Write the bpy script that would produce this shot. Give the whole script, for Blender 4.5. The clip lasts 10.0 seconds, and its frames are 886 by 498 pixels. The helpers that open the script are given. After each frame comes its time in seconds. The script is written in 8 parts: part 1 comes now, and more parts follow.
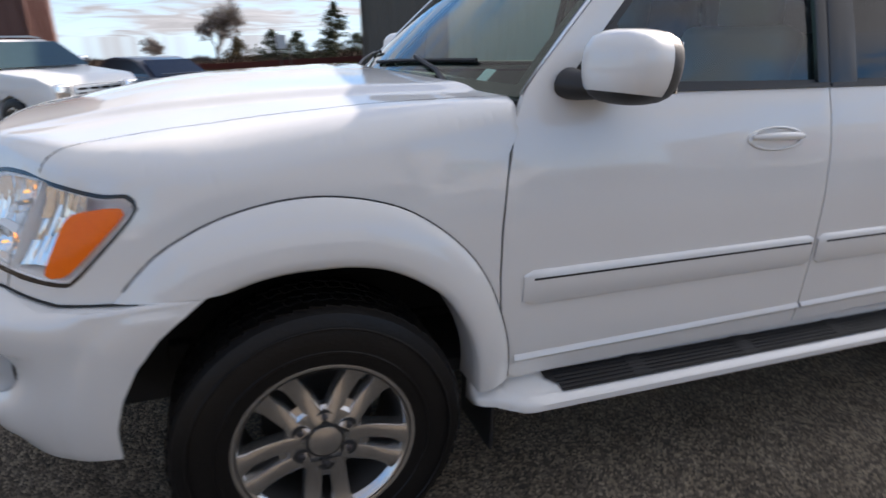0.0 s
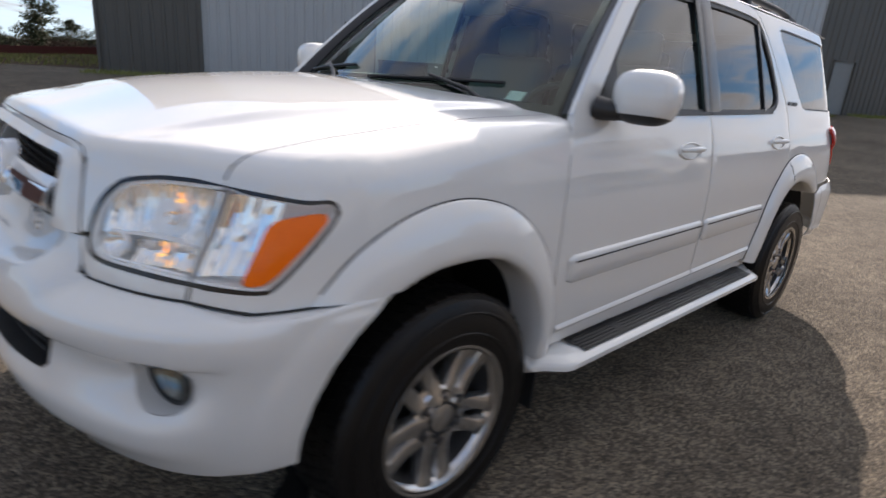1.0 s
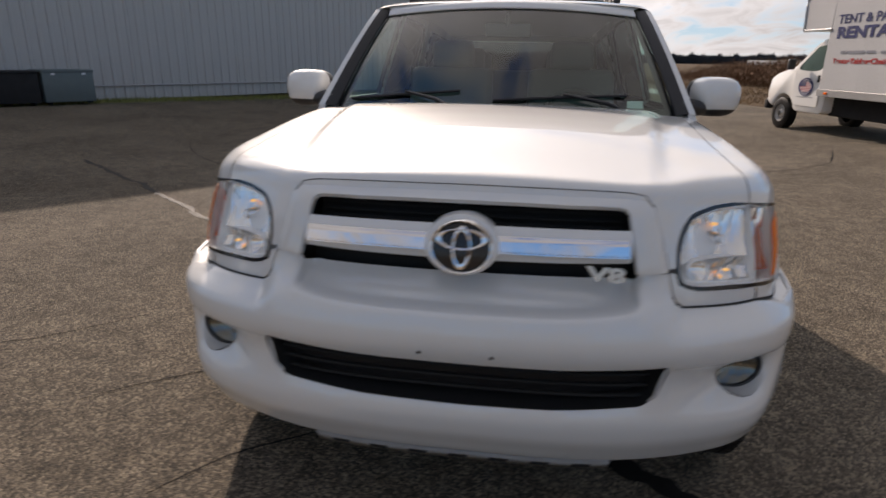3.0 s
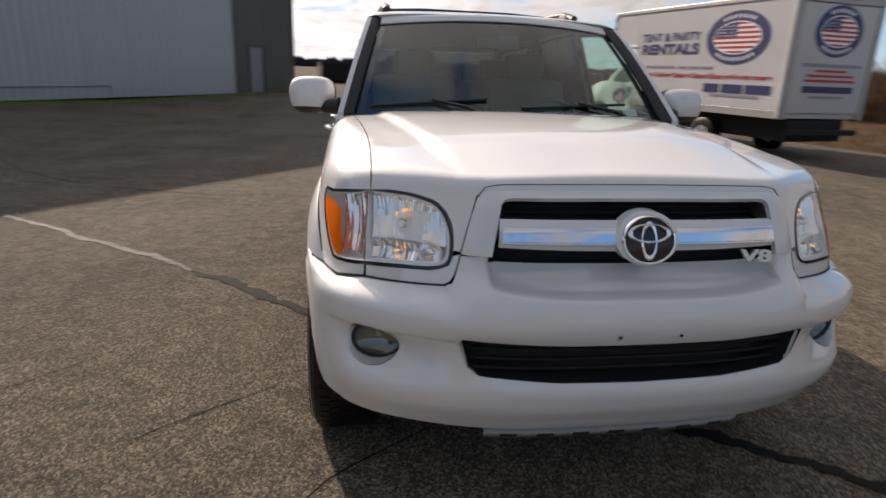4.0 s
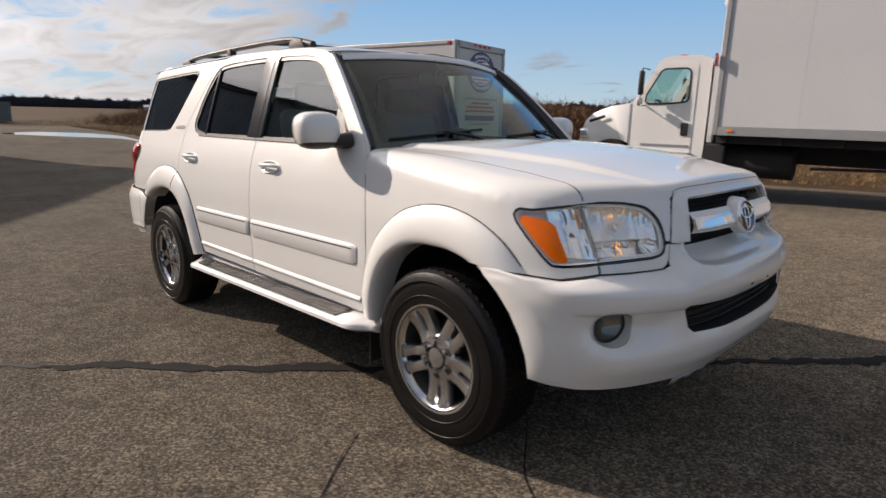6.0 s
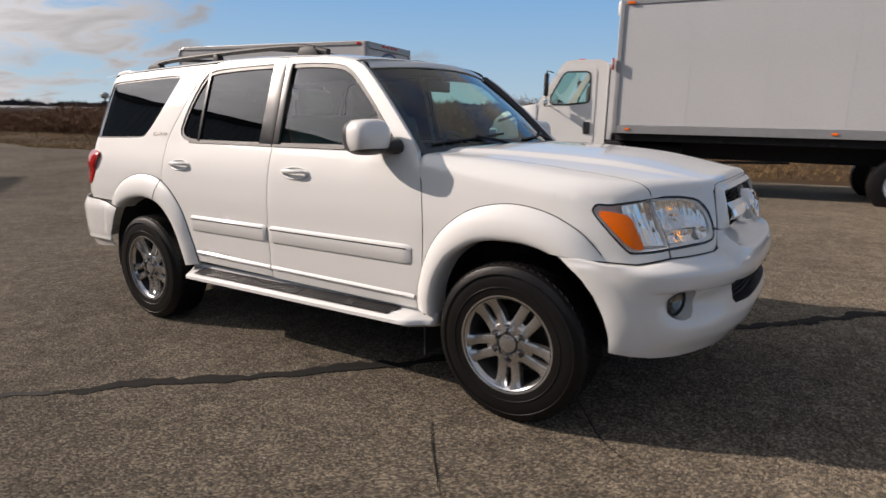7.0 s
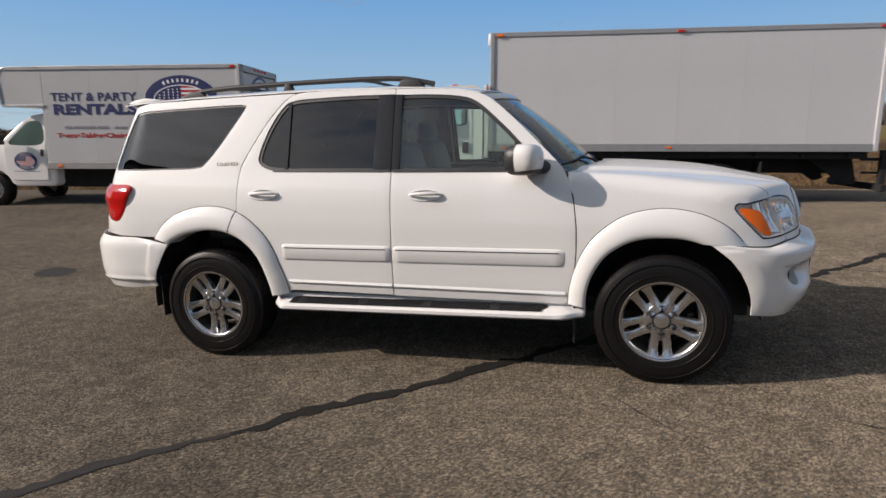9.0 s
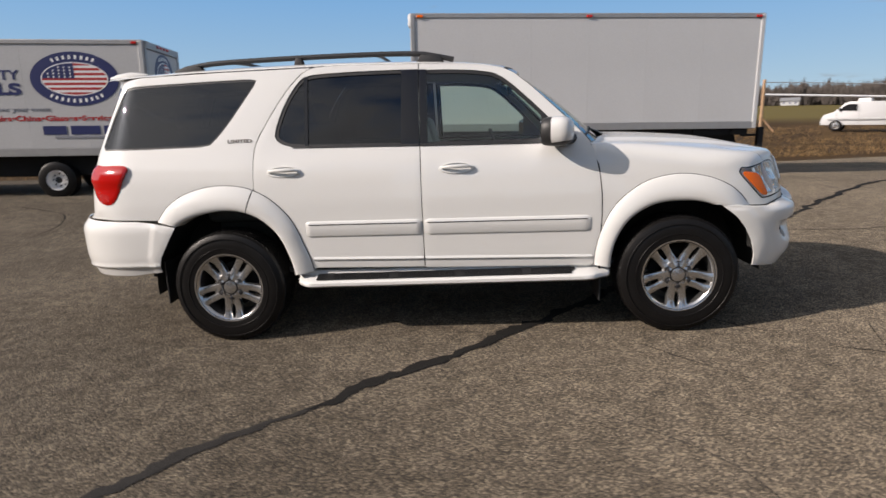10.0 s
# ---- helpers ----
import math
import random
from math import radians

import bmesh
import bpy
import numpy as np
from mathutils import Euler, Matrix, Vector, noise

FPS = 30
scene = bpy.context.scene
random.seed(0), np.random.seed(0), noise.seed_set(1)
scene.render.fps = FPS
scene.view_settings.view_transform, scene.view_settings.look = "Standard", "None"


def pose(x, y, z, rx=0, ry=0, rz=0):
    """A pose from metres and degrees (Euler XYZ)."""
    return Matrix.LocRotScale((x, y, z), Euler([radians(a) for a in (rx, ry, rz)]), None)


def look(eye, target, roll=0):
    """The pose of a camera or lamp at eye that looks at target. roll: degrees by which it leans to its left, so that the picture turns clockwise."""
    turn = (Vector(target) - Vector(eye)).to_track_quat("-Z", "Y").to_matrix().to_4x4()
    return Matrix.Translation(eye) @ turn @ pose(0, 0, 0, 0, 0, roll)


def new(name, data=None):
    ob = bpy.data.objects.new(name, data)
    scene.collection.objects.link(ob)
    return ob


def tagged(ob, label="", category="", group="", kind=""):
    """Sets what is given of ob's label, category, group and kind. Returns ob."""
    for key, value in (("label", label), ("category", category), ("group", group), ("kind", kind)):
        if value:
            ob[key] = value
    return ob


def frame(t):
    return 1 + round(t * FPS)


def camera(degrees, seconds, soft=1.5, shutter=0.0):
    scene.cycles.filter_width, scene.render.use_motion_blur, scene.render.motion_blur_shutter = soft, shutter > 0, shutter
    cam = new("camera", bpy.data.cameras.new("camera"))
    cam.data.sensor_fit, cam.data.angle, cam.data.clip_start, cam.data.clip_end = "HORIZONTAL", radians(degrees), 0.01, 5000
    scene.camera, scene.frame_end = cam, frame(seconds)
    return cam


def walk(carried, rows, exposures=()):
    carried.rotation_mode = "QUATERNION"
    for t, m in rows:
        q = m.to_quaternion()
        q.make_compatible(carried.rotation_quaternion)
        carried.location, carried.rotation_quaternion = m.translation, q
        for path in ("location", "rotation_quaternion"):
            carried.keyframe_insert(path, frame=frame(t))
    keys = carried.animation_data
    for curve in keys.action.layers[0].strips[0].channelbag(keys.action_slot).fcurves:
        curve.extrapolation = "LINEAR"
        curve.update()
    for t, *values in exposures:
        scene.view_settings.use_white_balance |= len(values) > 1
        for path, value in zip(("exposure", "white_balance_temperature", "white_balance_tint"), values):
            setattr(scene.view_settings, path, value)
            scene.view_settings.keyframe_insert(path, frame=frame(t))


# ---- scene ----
cam = camera(73.4, 10.0, shutter=0.5)
PATH = [
    (0, (-0.136, -2.279, 1.392), (0.506, -0.511, 0.712), -0.5),
    (0.5, (-0.639, -2.247, 1.442), (0.382, -0.671, 0.755), 0.4),
    (1, (-1.086, -1.978, 1.411), (0.267, -0.647, 0.779), 4.4),
    (1.5, (-1.508, -1.583, 1.441), (-0.102, -0.32, 0.789), -0.7),
    (2, (-1.804, -1.172, 1.462), (-0.179, -0.19, 0.834), -1.1),
    (2.5, (-2.044, -0.67, 1.483), (-0.274, 0.067, 0.912), -1.6),
    (2.8, (-2.17, -0.378, 1.488), (-0.295, 0.015, 0.912), 0.3),
    (3, (-2.235, -0.157, 1.469), (-0.358, 0.115, 0.858), 0.9),
    (3.2, (-2.270, 0.016, 1.428), (-0.363, 0.228, 0.866), 0.9),
    (4.3, (-2.323, 1.141, 1.464), (-0.490, 0.559, 0.914), 2.3),
    (4.5, (-2.278, 1.325, 1.441), (-0.489, 0.578, 0.948), 1.8),
    (5, (-2.144, 1.736, 1.45), (-0.463, 0.768, 0.962), 0.9),
    (5.2, (-2.092, 1.937, 1.434), (-0.470, 0.860, 0.975), -0.2),
    (6.3, (-1.543, 2.812, 1.400), (-0.221, 1.371, 0.976), 2.2),
    (6.5, (-1.463, 2.948, 1.41), (-0.186, 1.462, 1.007), 1.9),
    (7, (-1.185, 3.304, 1.421), (-0.102, 1.68, 0.985), 1.1),
    (7.5, (-0.813, 3.627, 1.439), (0.14, 1.919, 1.025), 0.9),
    (8, (-0.444, 3.986, 1.452), (0.356, 2.215, 0.982), -1.3),
    (8.5, (-0.053, 4.235, 1.449), (0.576, 2.376, 1.065), -1.1),
    (9, (0.395, 4.489, 1.43), (0.897, 2.587, 1.066), -0.1),
    (9.5, (0.817, 4.696, 1.381), (1.11, 2.769, 0.934), 0.5),
    (10, (1.304, 4.783, 1.374), (1.427, 2.831, 0.956), -0.6),
]
LIGHT = [(0.0, 1.27, 7250, 20), (1.0, 1.19, 7450, 20), (2.5, 0.69, 7950, 22), (3.2, 0.64, 7950, 22), (4.5, 0.64, 7900, 21), (6.5, 0.46, 7650, 20), (8.5, 0.30, 7350, 19), (10.0, 0.39, 7350, 18)]
walk(cam, [(t, look(eye, target, roll)) for t, eye, target, roll in PATH], LIGHT)

# ---- world and sun ----
SUN = Vector((1.75, 0.77, 1.0)).normalized()
sun_el, sun_az = math.asin(SUN.z), math.atan2(SUN.x, SUN.y)


def make_world():
    world = bpy.data.worlds.new("sky")
    scene.world = world
    world.use_nodes = True
    n, l = world.node_tree.nodes, world.node_tree.links
    n.clear()
    out = n.new("ShaderNodeOutputWorld")
    sky = n.new("ShaderNodeTexSky")
    sky.sky_type, sky.sun_disc = "NISHITA", False
    sky.sun_elevation, sky.sun_rotation = sun_el, sun_az
    sky.air_density, sky.dust_density, sky.ozone_density = 1.0, 0.0, 1.0
    blue = n.new("ShaderNodeBackground")
    blue.inputs["Strength"].default_value = 0.069
    # clear winter air: a cleaner blue towards the horizon
    up = n.new("ShaderNodeSeparateXYZ")
    tc0 = n.new("ShaderNodeTexCoord")
    l.new(tc0.outputs["Generated"], up.inputs[0])
    clear = n.new("ShaderNodeValToRGB")
    e = clear.color_ramp.elements
    e[0].position, e[0].color = 0.0, (3.8, 6.4, 8.6, 1)
    e[1].position, e[1].color = 0.75, (0.6, 1.7, 4.6, 1)
    mid = e.new(0.22)
    mid.color = (1.45, 4.55, 9.2, 1)
    l.new(up.outputs["Z"], clear.inputs[0])
    tint = n.new("ShaderNodeMix")
    tint.data_type = "RGBA"
    tint.inputs["Factor"].default_value = 0.85
    l.new(sky.outputs[0], tint.inputs[6])
    l.new(clear.outputs[0], tint.inputs[7])
    l.new(tint.outputs[2], blue.inputs["Color"])
    # high thin cloud, laid out on a flat layer overhead
    tc = n.new("ShaderNodeTexCoord")
    sep = n.new("ShaderNodeSeparateXYZ")
    l.new(tc.outputs["Generated"], sep.inputs[0])
    lift = n.new("ShaderNodeMath")
    lift.operation = "MAXIMUM"
    lift.inputs[1].default_value = 0.0
    l.new(sep.outputs["Z"], lift.inputs[0])
    add = n.new("ShaderNodeMath")
    add.inputs[1].default_value = 0.16
    l.new(lift.outputs[0], add.inputs[0])
    flat = n.new("ShaderNodeVectorMath")
    flat.operation = "DIVIDE"
    comb = n.new("ShaderNodeCombineXYZ")
    for k in ("X", "Y", "Z"):
        l.new(add.outputs[0], comb.inputs[k])
    l.new(tc.outputs["Generated"], flat.inputs[0])
    l.new(comb.outputs[0], flat.inputs[1])
    place = n.new("ShaderNodeMapping")
    place.inputs["Location"].default_value = (3.6, 1.3, 0.0)
    place.inputs["Rotation"].default_value = (0, 0, radians(24))
    place.inputs["Scale"].default_value = (0.75, 1.15, 0.0)
    l.new(flat.outputs[0], place.inputs[0])
    fine = n.new("ShaderNodeTexNoise")
    fine.inputs["Scale"].default_value, fine.inputs["Detail"].default_value = 2.9, 9.0
    fine.inputs["Roughness"].default_value, fine.inputs["Distortion"].default_value = 0.56, 0.9
    l.new(place.outputs[0], fine.inputs["Vector"])
    big = n.new("ShaderNodeTexNoise")
    big.inputs["Scale"].default_value, big.inputs["Detail"].default_value = 0.8, 2.0
    l.new(place.outputs[0], big.inputs["Vector"])
    both = n.new("ShaderNodeMath")
    both.operation = "MULTIPLY_ADD"
    both.inputs[1].default_value = 1.3
    l.new(big.outputs["Fac"], both.inputs[0])
    l.new(fine.outputs["Fac"], both.inputs[2])
    # broken cloud all round, but a clear sector low over the field behind the trucks
    toward = n.new("ShaderNodeVectorMath")
    toward.operation = "DOT_PRODUCT"
    toward.inputs[1].default_value = (0.17, -0.985, -0.7)
    l.new(tc.outputs["Generated"], toward.inputs[0])
    gap = n.new("ShaderNodeMapRange")
    gap.interpolation_type = "SMOOTHSTEP"
    gap.inputs["From Min"].default_value, gap.inputs["From Max"].default_value = 0.52, 0.72
    gap.inputs["To Min"].default_value, gap.inputs["To Max"].default_value = 0.13, -0.20
    l.new(toward.outputs["Value"], gap.inputs["Value"])
    bias = n.new("ShaderNodeMath")
    l.new(gap.outputs[0], bias.inputs[0])
    l.new(both.outputs[0], bias.inputs[1])
    over = n.new("ShaderNodeMapRange")
    over.inputs["From Min"].default_value, over.inputs["From Max"].default_value = 0.40, 0.75
    over.inputs["To Max"].default_value = 0.09
    l.new(sep.outputs["Z"], over.inputs["Value"])
    thick = n.new("ShaderNodeMath")
    l.new(over.outputs[0], thick.inputs[0])
    l.new(bias.outputs[0], thick.inputs[1])
    bank = n.new("ShaderNodeMath")
    bank.operation = "MULTIPLY_ADD"
    bank.inputs[1].default_value = 0.22
    l.new(thick.outputs[0], bank.inputs[2])
    glow = n.new("ShaderNodeVectorMath")
    glow.operation = "DOT_PRODUCT"
    glow.inputs[1].default_value = SUN
    l.new(tc.outputs["Generated"], glow.inputs[0])
    warm = n.new("ShaderNodeMath")
    warm.operation = "MAXIMUM"
    warm.inputs[1].default_value = 0.0
    l.new(glow.outputs["Value"], warm.inputs[0])
    halo = n.new("ShaderNodeMath")
    halo.operation = "POWER"
    halo.inputs[1].default_value = 60.0
    l.new(warm.outputs[0], halo.inputs[0])
    near_sun = n.new("ShaderNodeMath")
    near_sun.operation = "POWER"
    near_sun.inputs[1].default_value = 3.5
    l.new(warm.outputs[0], near_sun.inputs[0])
    l.new(near_sun.outputs[0], bank.inputs[0])
    lit = n.new("ShaderNodeMath")
    lit.operation = "MULTIPLY_ADD"
    lit.inputs[1].default_value = 1.8
    l.new(halo.outputs[0], lit.inputs[0])
    broad = n.new("ShaderNodeMath")
    broad.operation = "MULTIPLY_ADD"
    broad.inputs[1].default_value, broad.inputs[2].default_value = 0.85, 0.295
    l.new(near_sun.outputs[0], broad.inputs[0])
    l.new(broad.outputs[0], lit.inputs[2])
    # thicker cloud is greyer underneath
    body_tone = n.new("ShaderNodeMapRange")
    body_tone.inputs["From Min"].default_value, body_tone.inputs["From Max"].default_value = 0.35, 0.68
    body_tone.inputs["To Min"].default_value, body_tone.inputs["To Max"].default_value = 1.10, 0.76
    l.new(fine.outputs["Fac"], body_tone.inputs["Value"])
    bright = n.new("ShaderNodeMath")
    bright.operation = "MULTIPLY"
    l.new(lit.outputs[0], bright.inputs[0])
    l.new(body_tone.outputs[0], bright.inputs[1])
    ramp = n.new("ShaderNodeMapRange")
    ramp.interpolation_type = "SMOOTHSTEP"
    ramp.inputs["From Min"].default_value, ramp.inputs["From Max"].default_value = 1.12, 1.45
    l.new(bank.outputs[0], ramp.inputs["Value"])
    white = n.new("ShaderNodeBackground")
    white.inputs["Color"].default_value = (0.86, 0.96, 1.07, 1)
    l.new(bright.outputs[0], white.inputs["Strength"])
    mix = n.new("ShaderNodeMixShader")
    l.new(ramp.outputs[0], mix.inputs[0])
    l.new(blue.outputs[0], mix.inputs[1])
    l.new(white.outputs[0], mix.inputs[2])
    l.new(mix.outputs[0], out.inputs["Surface"])


make_world()
sun_lamp = bpy.data.lights.new("sun", "SUN")
sun_lamp.energy, sun_lamp.angle, sun_lamp.color = 3.8, radians(0.53), (1.0, 0.975, 0.935)
sun_ob = new("sun", sun_lamp)
sun_ob.matrix_world = look((0, 0, 30), Vector((0, 0, 30)) - SUN)

# ---- materials ----
def material(name, base, rough=0.5, metal=0.0, vary=0.08, scale=6.0, grain=60.0, bump=0.0, coat=0.0, other=None, alpha=1.0):
    """A painted, plastic, metal or mineral surface: two scales of uneven colour, uneven gloss and a fine relief."""
    m = bpy.data.materials.new(name)
    m.use_nodes = True
    n, l = m.node_tree.nodes, m.node_tree.links
    p = n["Principled BSDF"]
    p.inputs["Roughness"].default_value, p.inputs["Metallic"].default_value = rough, metal
    p.inputs["Coat Weight"].default_value, p.inputs["Coat Roughness"].default_value = coat, 0.04
    tc = n.new("ShaderNodeTexCoord")
    a, b = n.new("ShaderNodeTexNoise"), n.new("ShaderNodeTexNoise")
    a.inputs["Scale"].default_value, a.inputs["Detail"].default_value = scale, 5.0
    b.inputs["Scale"].default_value, b.inputs["Detail"].default_value = grain, 3.0
    for t in (a, b):
        l.new(tc.outputs["Object"], t.inputs["Vector"])
    mean = n.new("ShaderNodeMath")
    mean.operation = "MULTIPLY_ADD"
    mean.inputs[1].default_value = 0.5
    l.new(b.outputs["Fac"], mean.inputs[0])
    half = n.new("ShaderNodeMath")
    half.operation = "MULTIPLY"
    half.inputs[1].default_value = 0.5
    l.new(a.outputs["Fac"], half.inputs[0])
    l.new(half.outputs[0], mean.inputs[2])
    mix = n.new("ShaderNodeMix")
    mix.data_type = "RGBA"
    wide = n.new("ShaderNodeMapRange")
    wide.inputs["From Min"].default_value, wide.inputs["From Max"].default_value = 0.3, 0.7
    l.new(mean.outputs[0], wide.inputs["Value"])
    l.new(wide.outputs[0], mix.inputs["Factor"])
    low = other or [c * (1 - vary) for c in base]
    high = [min(1.0, c * (1 + vary)) for c in base]
    mix.inputs[6].default_value, mix.inputs[7].default_value = (*low, 1), (*high, 1)
    l.new(mix.outputs[2], p.inputs["Base Color"])
    r = n.new("ShaderNodeMapRange")
    r.inputs["To Min"].default_value, r.inputs["To Max"].default_value = max(0.02, rough * 0.85), min(1.0, rough * 1.15)
    l.new(a.outputs["Fac"], r.inputs["Value"])
    l.new(r.outputs[0], p.inputs["Roughness"])
    if bump:
        bp = n.new("ShaderNodeBump")
        bp.inputs["Strength"].default_value, bp.inputs["Distance"].default_value = min(1.0, bump), 0.01
        l.new(b.outputs["Fac"], bp.inputs["Height"])
        l.new(bp.outputs[0], p.inputs["Normal"])
    return m


def glass(name, tint, gloss=1.0, ior=1.5, rough=0.0):
    """A thin pane: tinted clear glass with a mirror-like surface."""
    m = bpy.data.materials.new(name)
    m.use_nodes = True
    n, l = m.node_tree.nodes, m.node_tree.links
    n.clear()
    out, mix = n.new("ShaderNodeOutputMaterial"), n.new("ShaderNodeMixShader")
    clear, shine, slant = n.new("ShaderNodeBsdfTransparent"), n.new("ShaderNodeBsdfGlossy"), n.new("ShaderNodeLayerWeight")
    clear.inputs["Color"].default_value = (*tint, 1)
    shine.inputs["Roughness"].default_value = rough
    shine.inputs["Color"].default_value = (gloss, gloss, gloss, 1)
    # the same gloss from either side of the pane, rising at a flat angle
    slant.inputs["Blend"].default_value = 0.5
    steep, gain = n.new("ShaderNodeMath"), n.new("ShaderNodeMath")
    steep.operation, gain.operation = "POWER", "MULTIPLY_ADD"
    steep.inputs[1].default_value = 5.0
    f0 = ((ior - 1) / (ior + 1)) ** 2
    gain.inputs[1].default_value, gain.inputs[2].default_value = 1 - f0, f0
    l.new(slant.outputs["Facing"], steep.inputs[0])
    l.new(steep.outputs[0], gain.inputs[0])
    l.new(gain.outputs[0], mix.inputs[0])
    l.new(clear.outputs[0], mix.inputs[1])
    l.new(shine.outputs[0], mix.inputs[2])
    l.new(mix.outputs[0], out.inputs["Surface"])
    return m


def asphalt_material():
    m = bpy.data.materials.new("worn_asphalt")
    m.use_nodes = True
    n, l = m.node_tree.nodes, m.node_tree.links
    p = n["Principled BSDF"]
    p.inputs["Roughness"].default_value = 0.95
    p.inputs["Specular IOR Level"].default_value = 0.12
    p.inputs["Diffuse Roughness"].default_value = 0.55
    tc = n.new("ShaderNodeTexCoord")
    stones = n.new("ShaderNodeTexVoronoi")
    stones.inputs["Scale"].default_value = 105.0
    l.new(tc.outputs["Object"], stones.inputs["Vector"])
    tone = n.new("ShaderNodeSeparateColor")
    l.new(stones.outputs["Color"], tone.inputs[0])
    ramp = n.new("ShaderNodeValToRGB")
    e = ramp.color_ramp.elements
    e[0].position, e[0].color = 0.0, (0.048, 0.041, 0.033, 1)
    e[1].position, e[1].color = 1.0, (0.265, 0.220, 0.160, 1)
    for pos, col in ((0.35, (0.084, 0.071, 0.056)), (0.65, (0.136, 0.112, 0.083)), (0.88, (0.209, 0.168, 0.121))):
        x = e.new(pos)
        x.color = (*col, 1)
    l.new(tone.outputs[0], ramp.inputs[0])
    patch = n.new("ShaderNodeTexNoise")
    patch.inputs["Scale"].default_value, patch.inputs["Detail"].default_value = 0.55, 6.0
    l.new(tc.outputs["Object"], patch.inputs["Vector"])
    streak = n.new("ShaderNodeTexNoise")
    streak.inputs["Scale"].default_value, streak.inputs["Detail"].default_value = 7.0, 5.0
    l.new(tc.outputs["Object"], streak.inputs["Vector"])
    lo = n.new("ShaderNodeMapRange")
    lo.inputs["From Min"].default_value, lo.inputs["From Max"].default_value = 0.3, 0.7
    lo.inputs["To Min"].default_value, lo.inputs["To Max"].default_value = 0.86, 1.26
    l.new(patch.outputs["Fac"], lo.inputs["Value"])
    hi = n.new("ShaderNodeMapRange")
    hi.inputs["From Min"].default_value, hi.inputs["From Max"].default_value = 0.3, 0.7
    hi.inputs["To Min"].default_value, hi.inputs["To Max"].default_value = 0.78, 1.24
    l.new(streak.outputs["Fac"], hi.inputs["Value"])
    mul = n.new("ShaderNodeMath")
    mul.operation = "MULTIPLY"
    l.new(lo.outputs[0], mul.inputs[0])
    l.new(hi.outputs[0], mul.inputs[1])
    sc = n.new("ShaderNodeVectorMath")
    sc.operation = "SCALE"
    l.new(ramp.outputs[0], sc.inputs[0])
    l.new(mul.outputs[0], sc.inputs["Scale"])
    # thin trails of pale sand, drawn out along the lot
    lay = n.new("ShaderNodeMapping")
    lay.inputs["Rotation"].default_value = (0, 0, radians(-16))
    lay.inputs["Scale"].default_value = (0.16, 0.85, 1.0)
    l.new(tc.outputs["Object"], lay.inputs[0])
    trail = n.new("ShaderNodeTexNoise")
    trail.inputs["Scale"].default_value, trail.inputs["Detail"].default_value = 1.0, 7.0
    trail.inputs["Roughness"].default_value = 0.62
    l.new(lay.outputs[0], trail.inputs["Vector"])
    much = n.new("ShaderNodeMapRange")
    much.inputs["From Min"].default_value, much.inputs["From Max"].default_value = 0.54, 0.74
    much.inputs["To Max"].default_value = 0.55
    l.new(trail.outputs["Fac"], much.inputs["Value"])
    sand = n.new("ShaderNodeMix")
    sand.data_type = "RGBA"
    sand.inputs[7].default_value = (0.205, 0.165, 0.125, 1)
    l.new(much.outputs[0], sand.inputs["Factor"])
    l.new(sc.outputs[0], sand.inputs[6])
    l.new(sand.outputs[2], p.inputs["Base Color"])
    bp = n.new("ShaderNodeBump")
    bp.inputs["Strength"].default_value, bp.inputs["Distance"].default_value = 0.8, 0.006
    inv = n.new("ShaderNodeMath")
    inv.operation = "SUBTRACT"
    inv.inputs[0].default_value = 1.0
    l.new(stones.outputs["Distance"], inv.inputs[1])
    l.new(inv.outputs[0], bp.inputs["Height"])
    l.new(bp.outputs[0], p.inputs["Normal"])
    return m


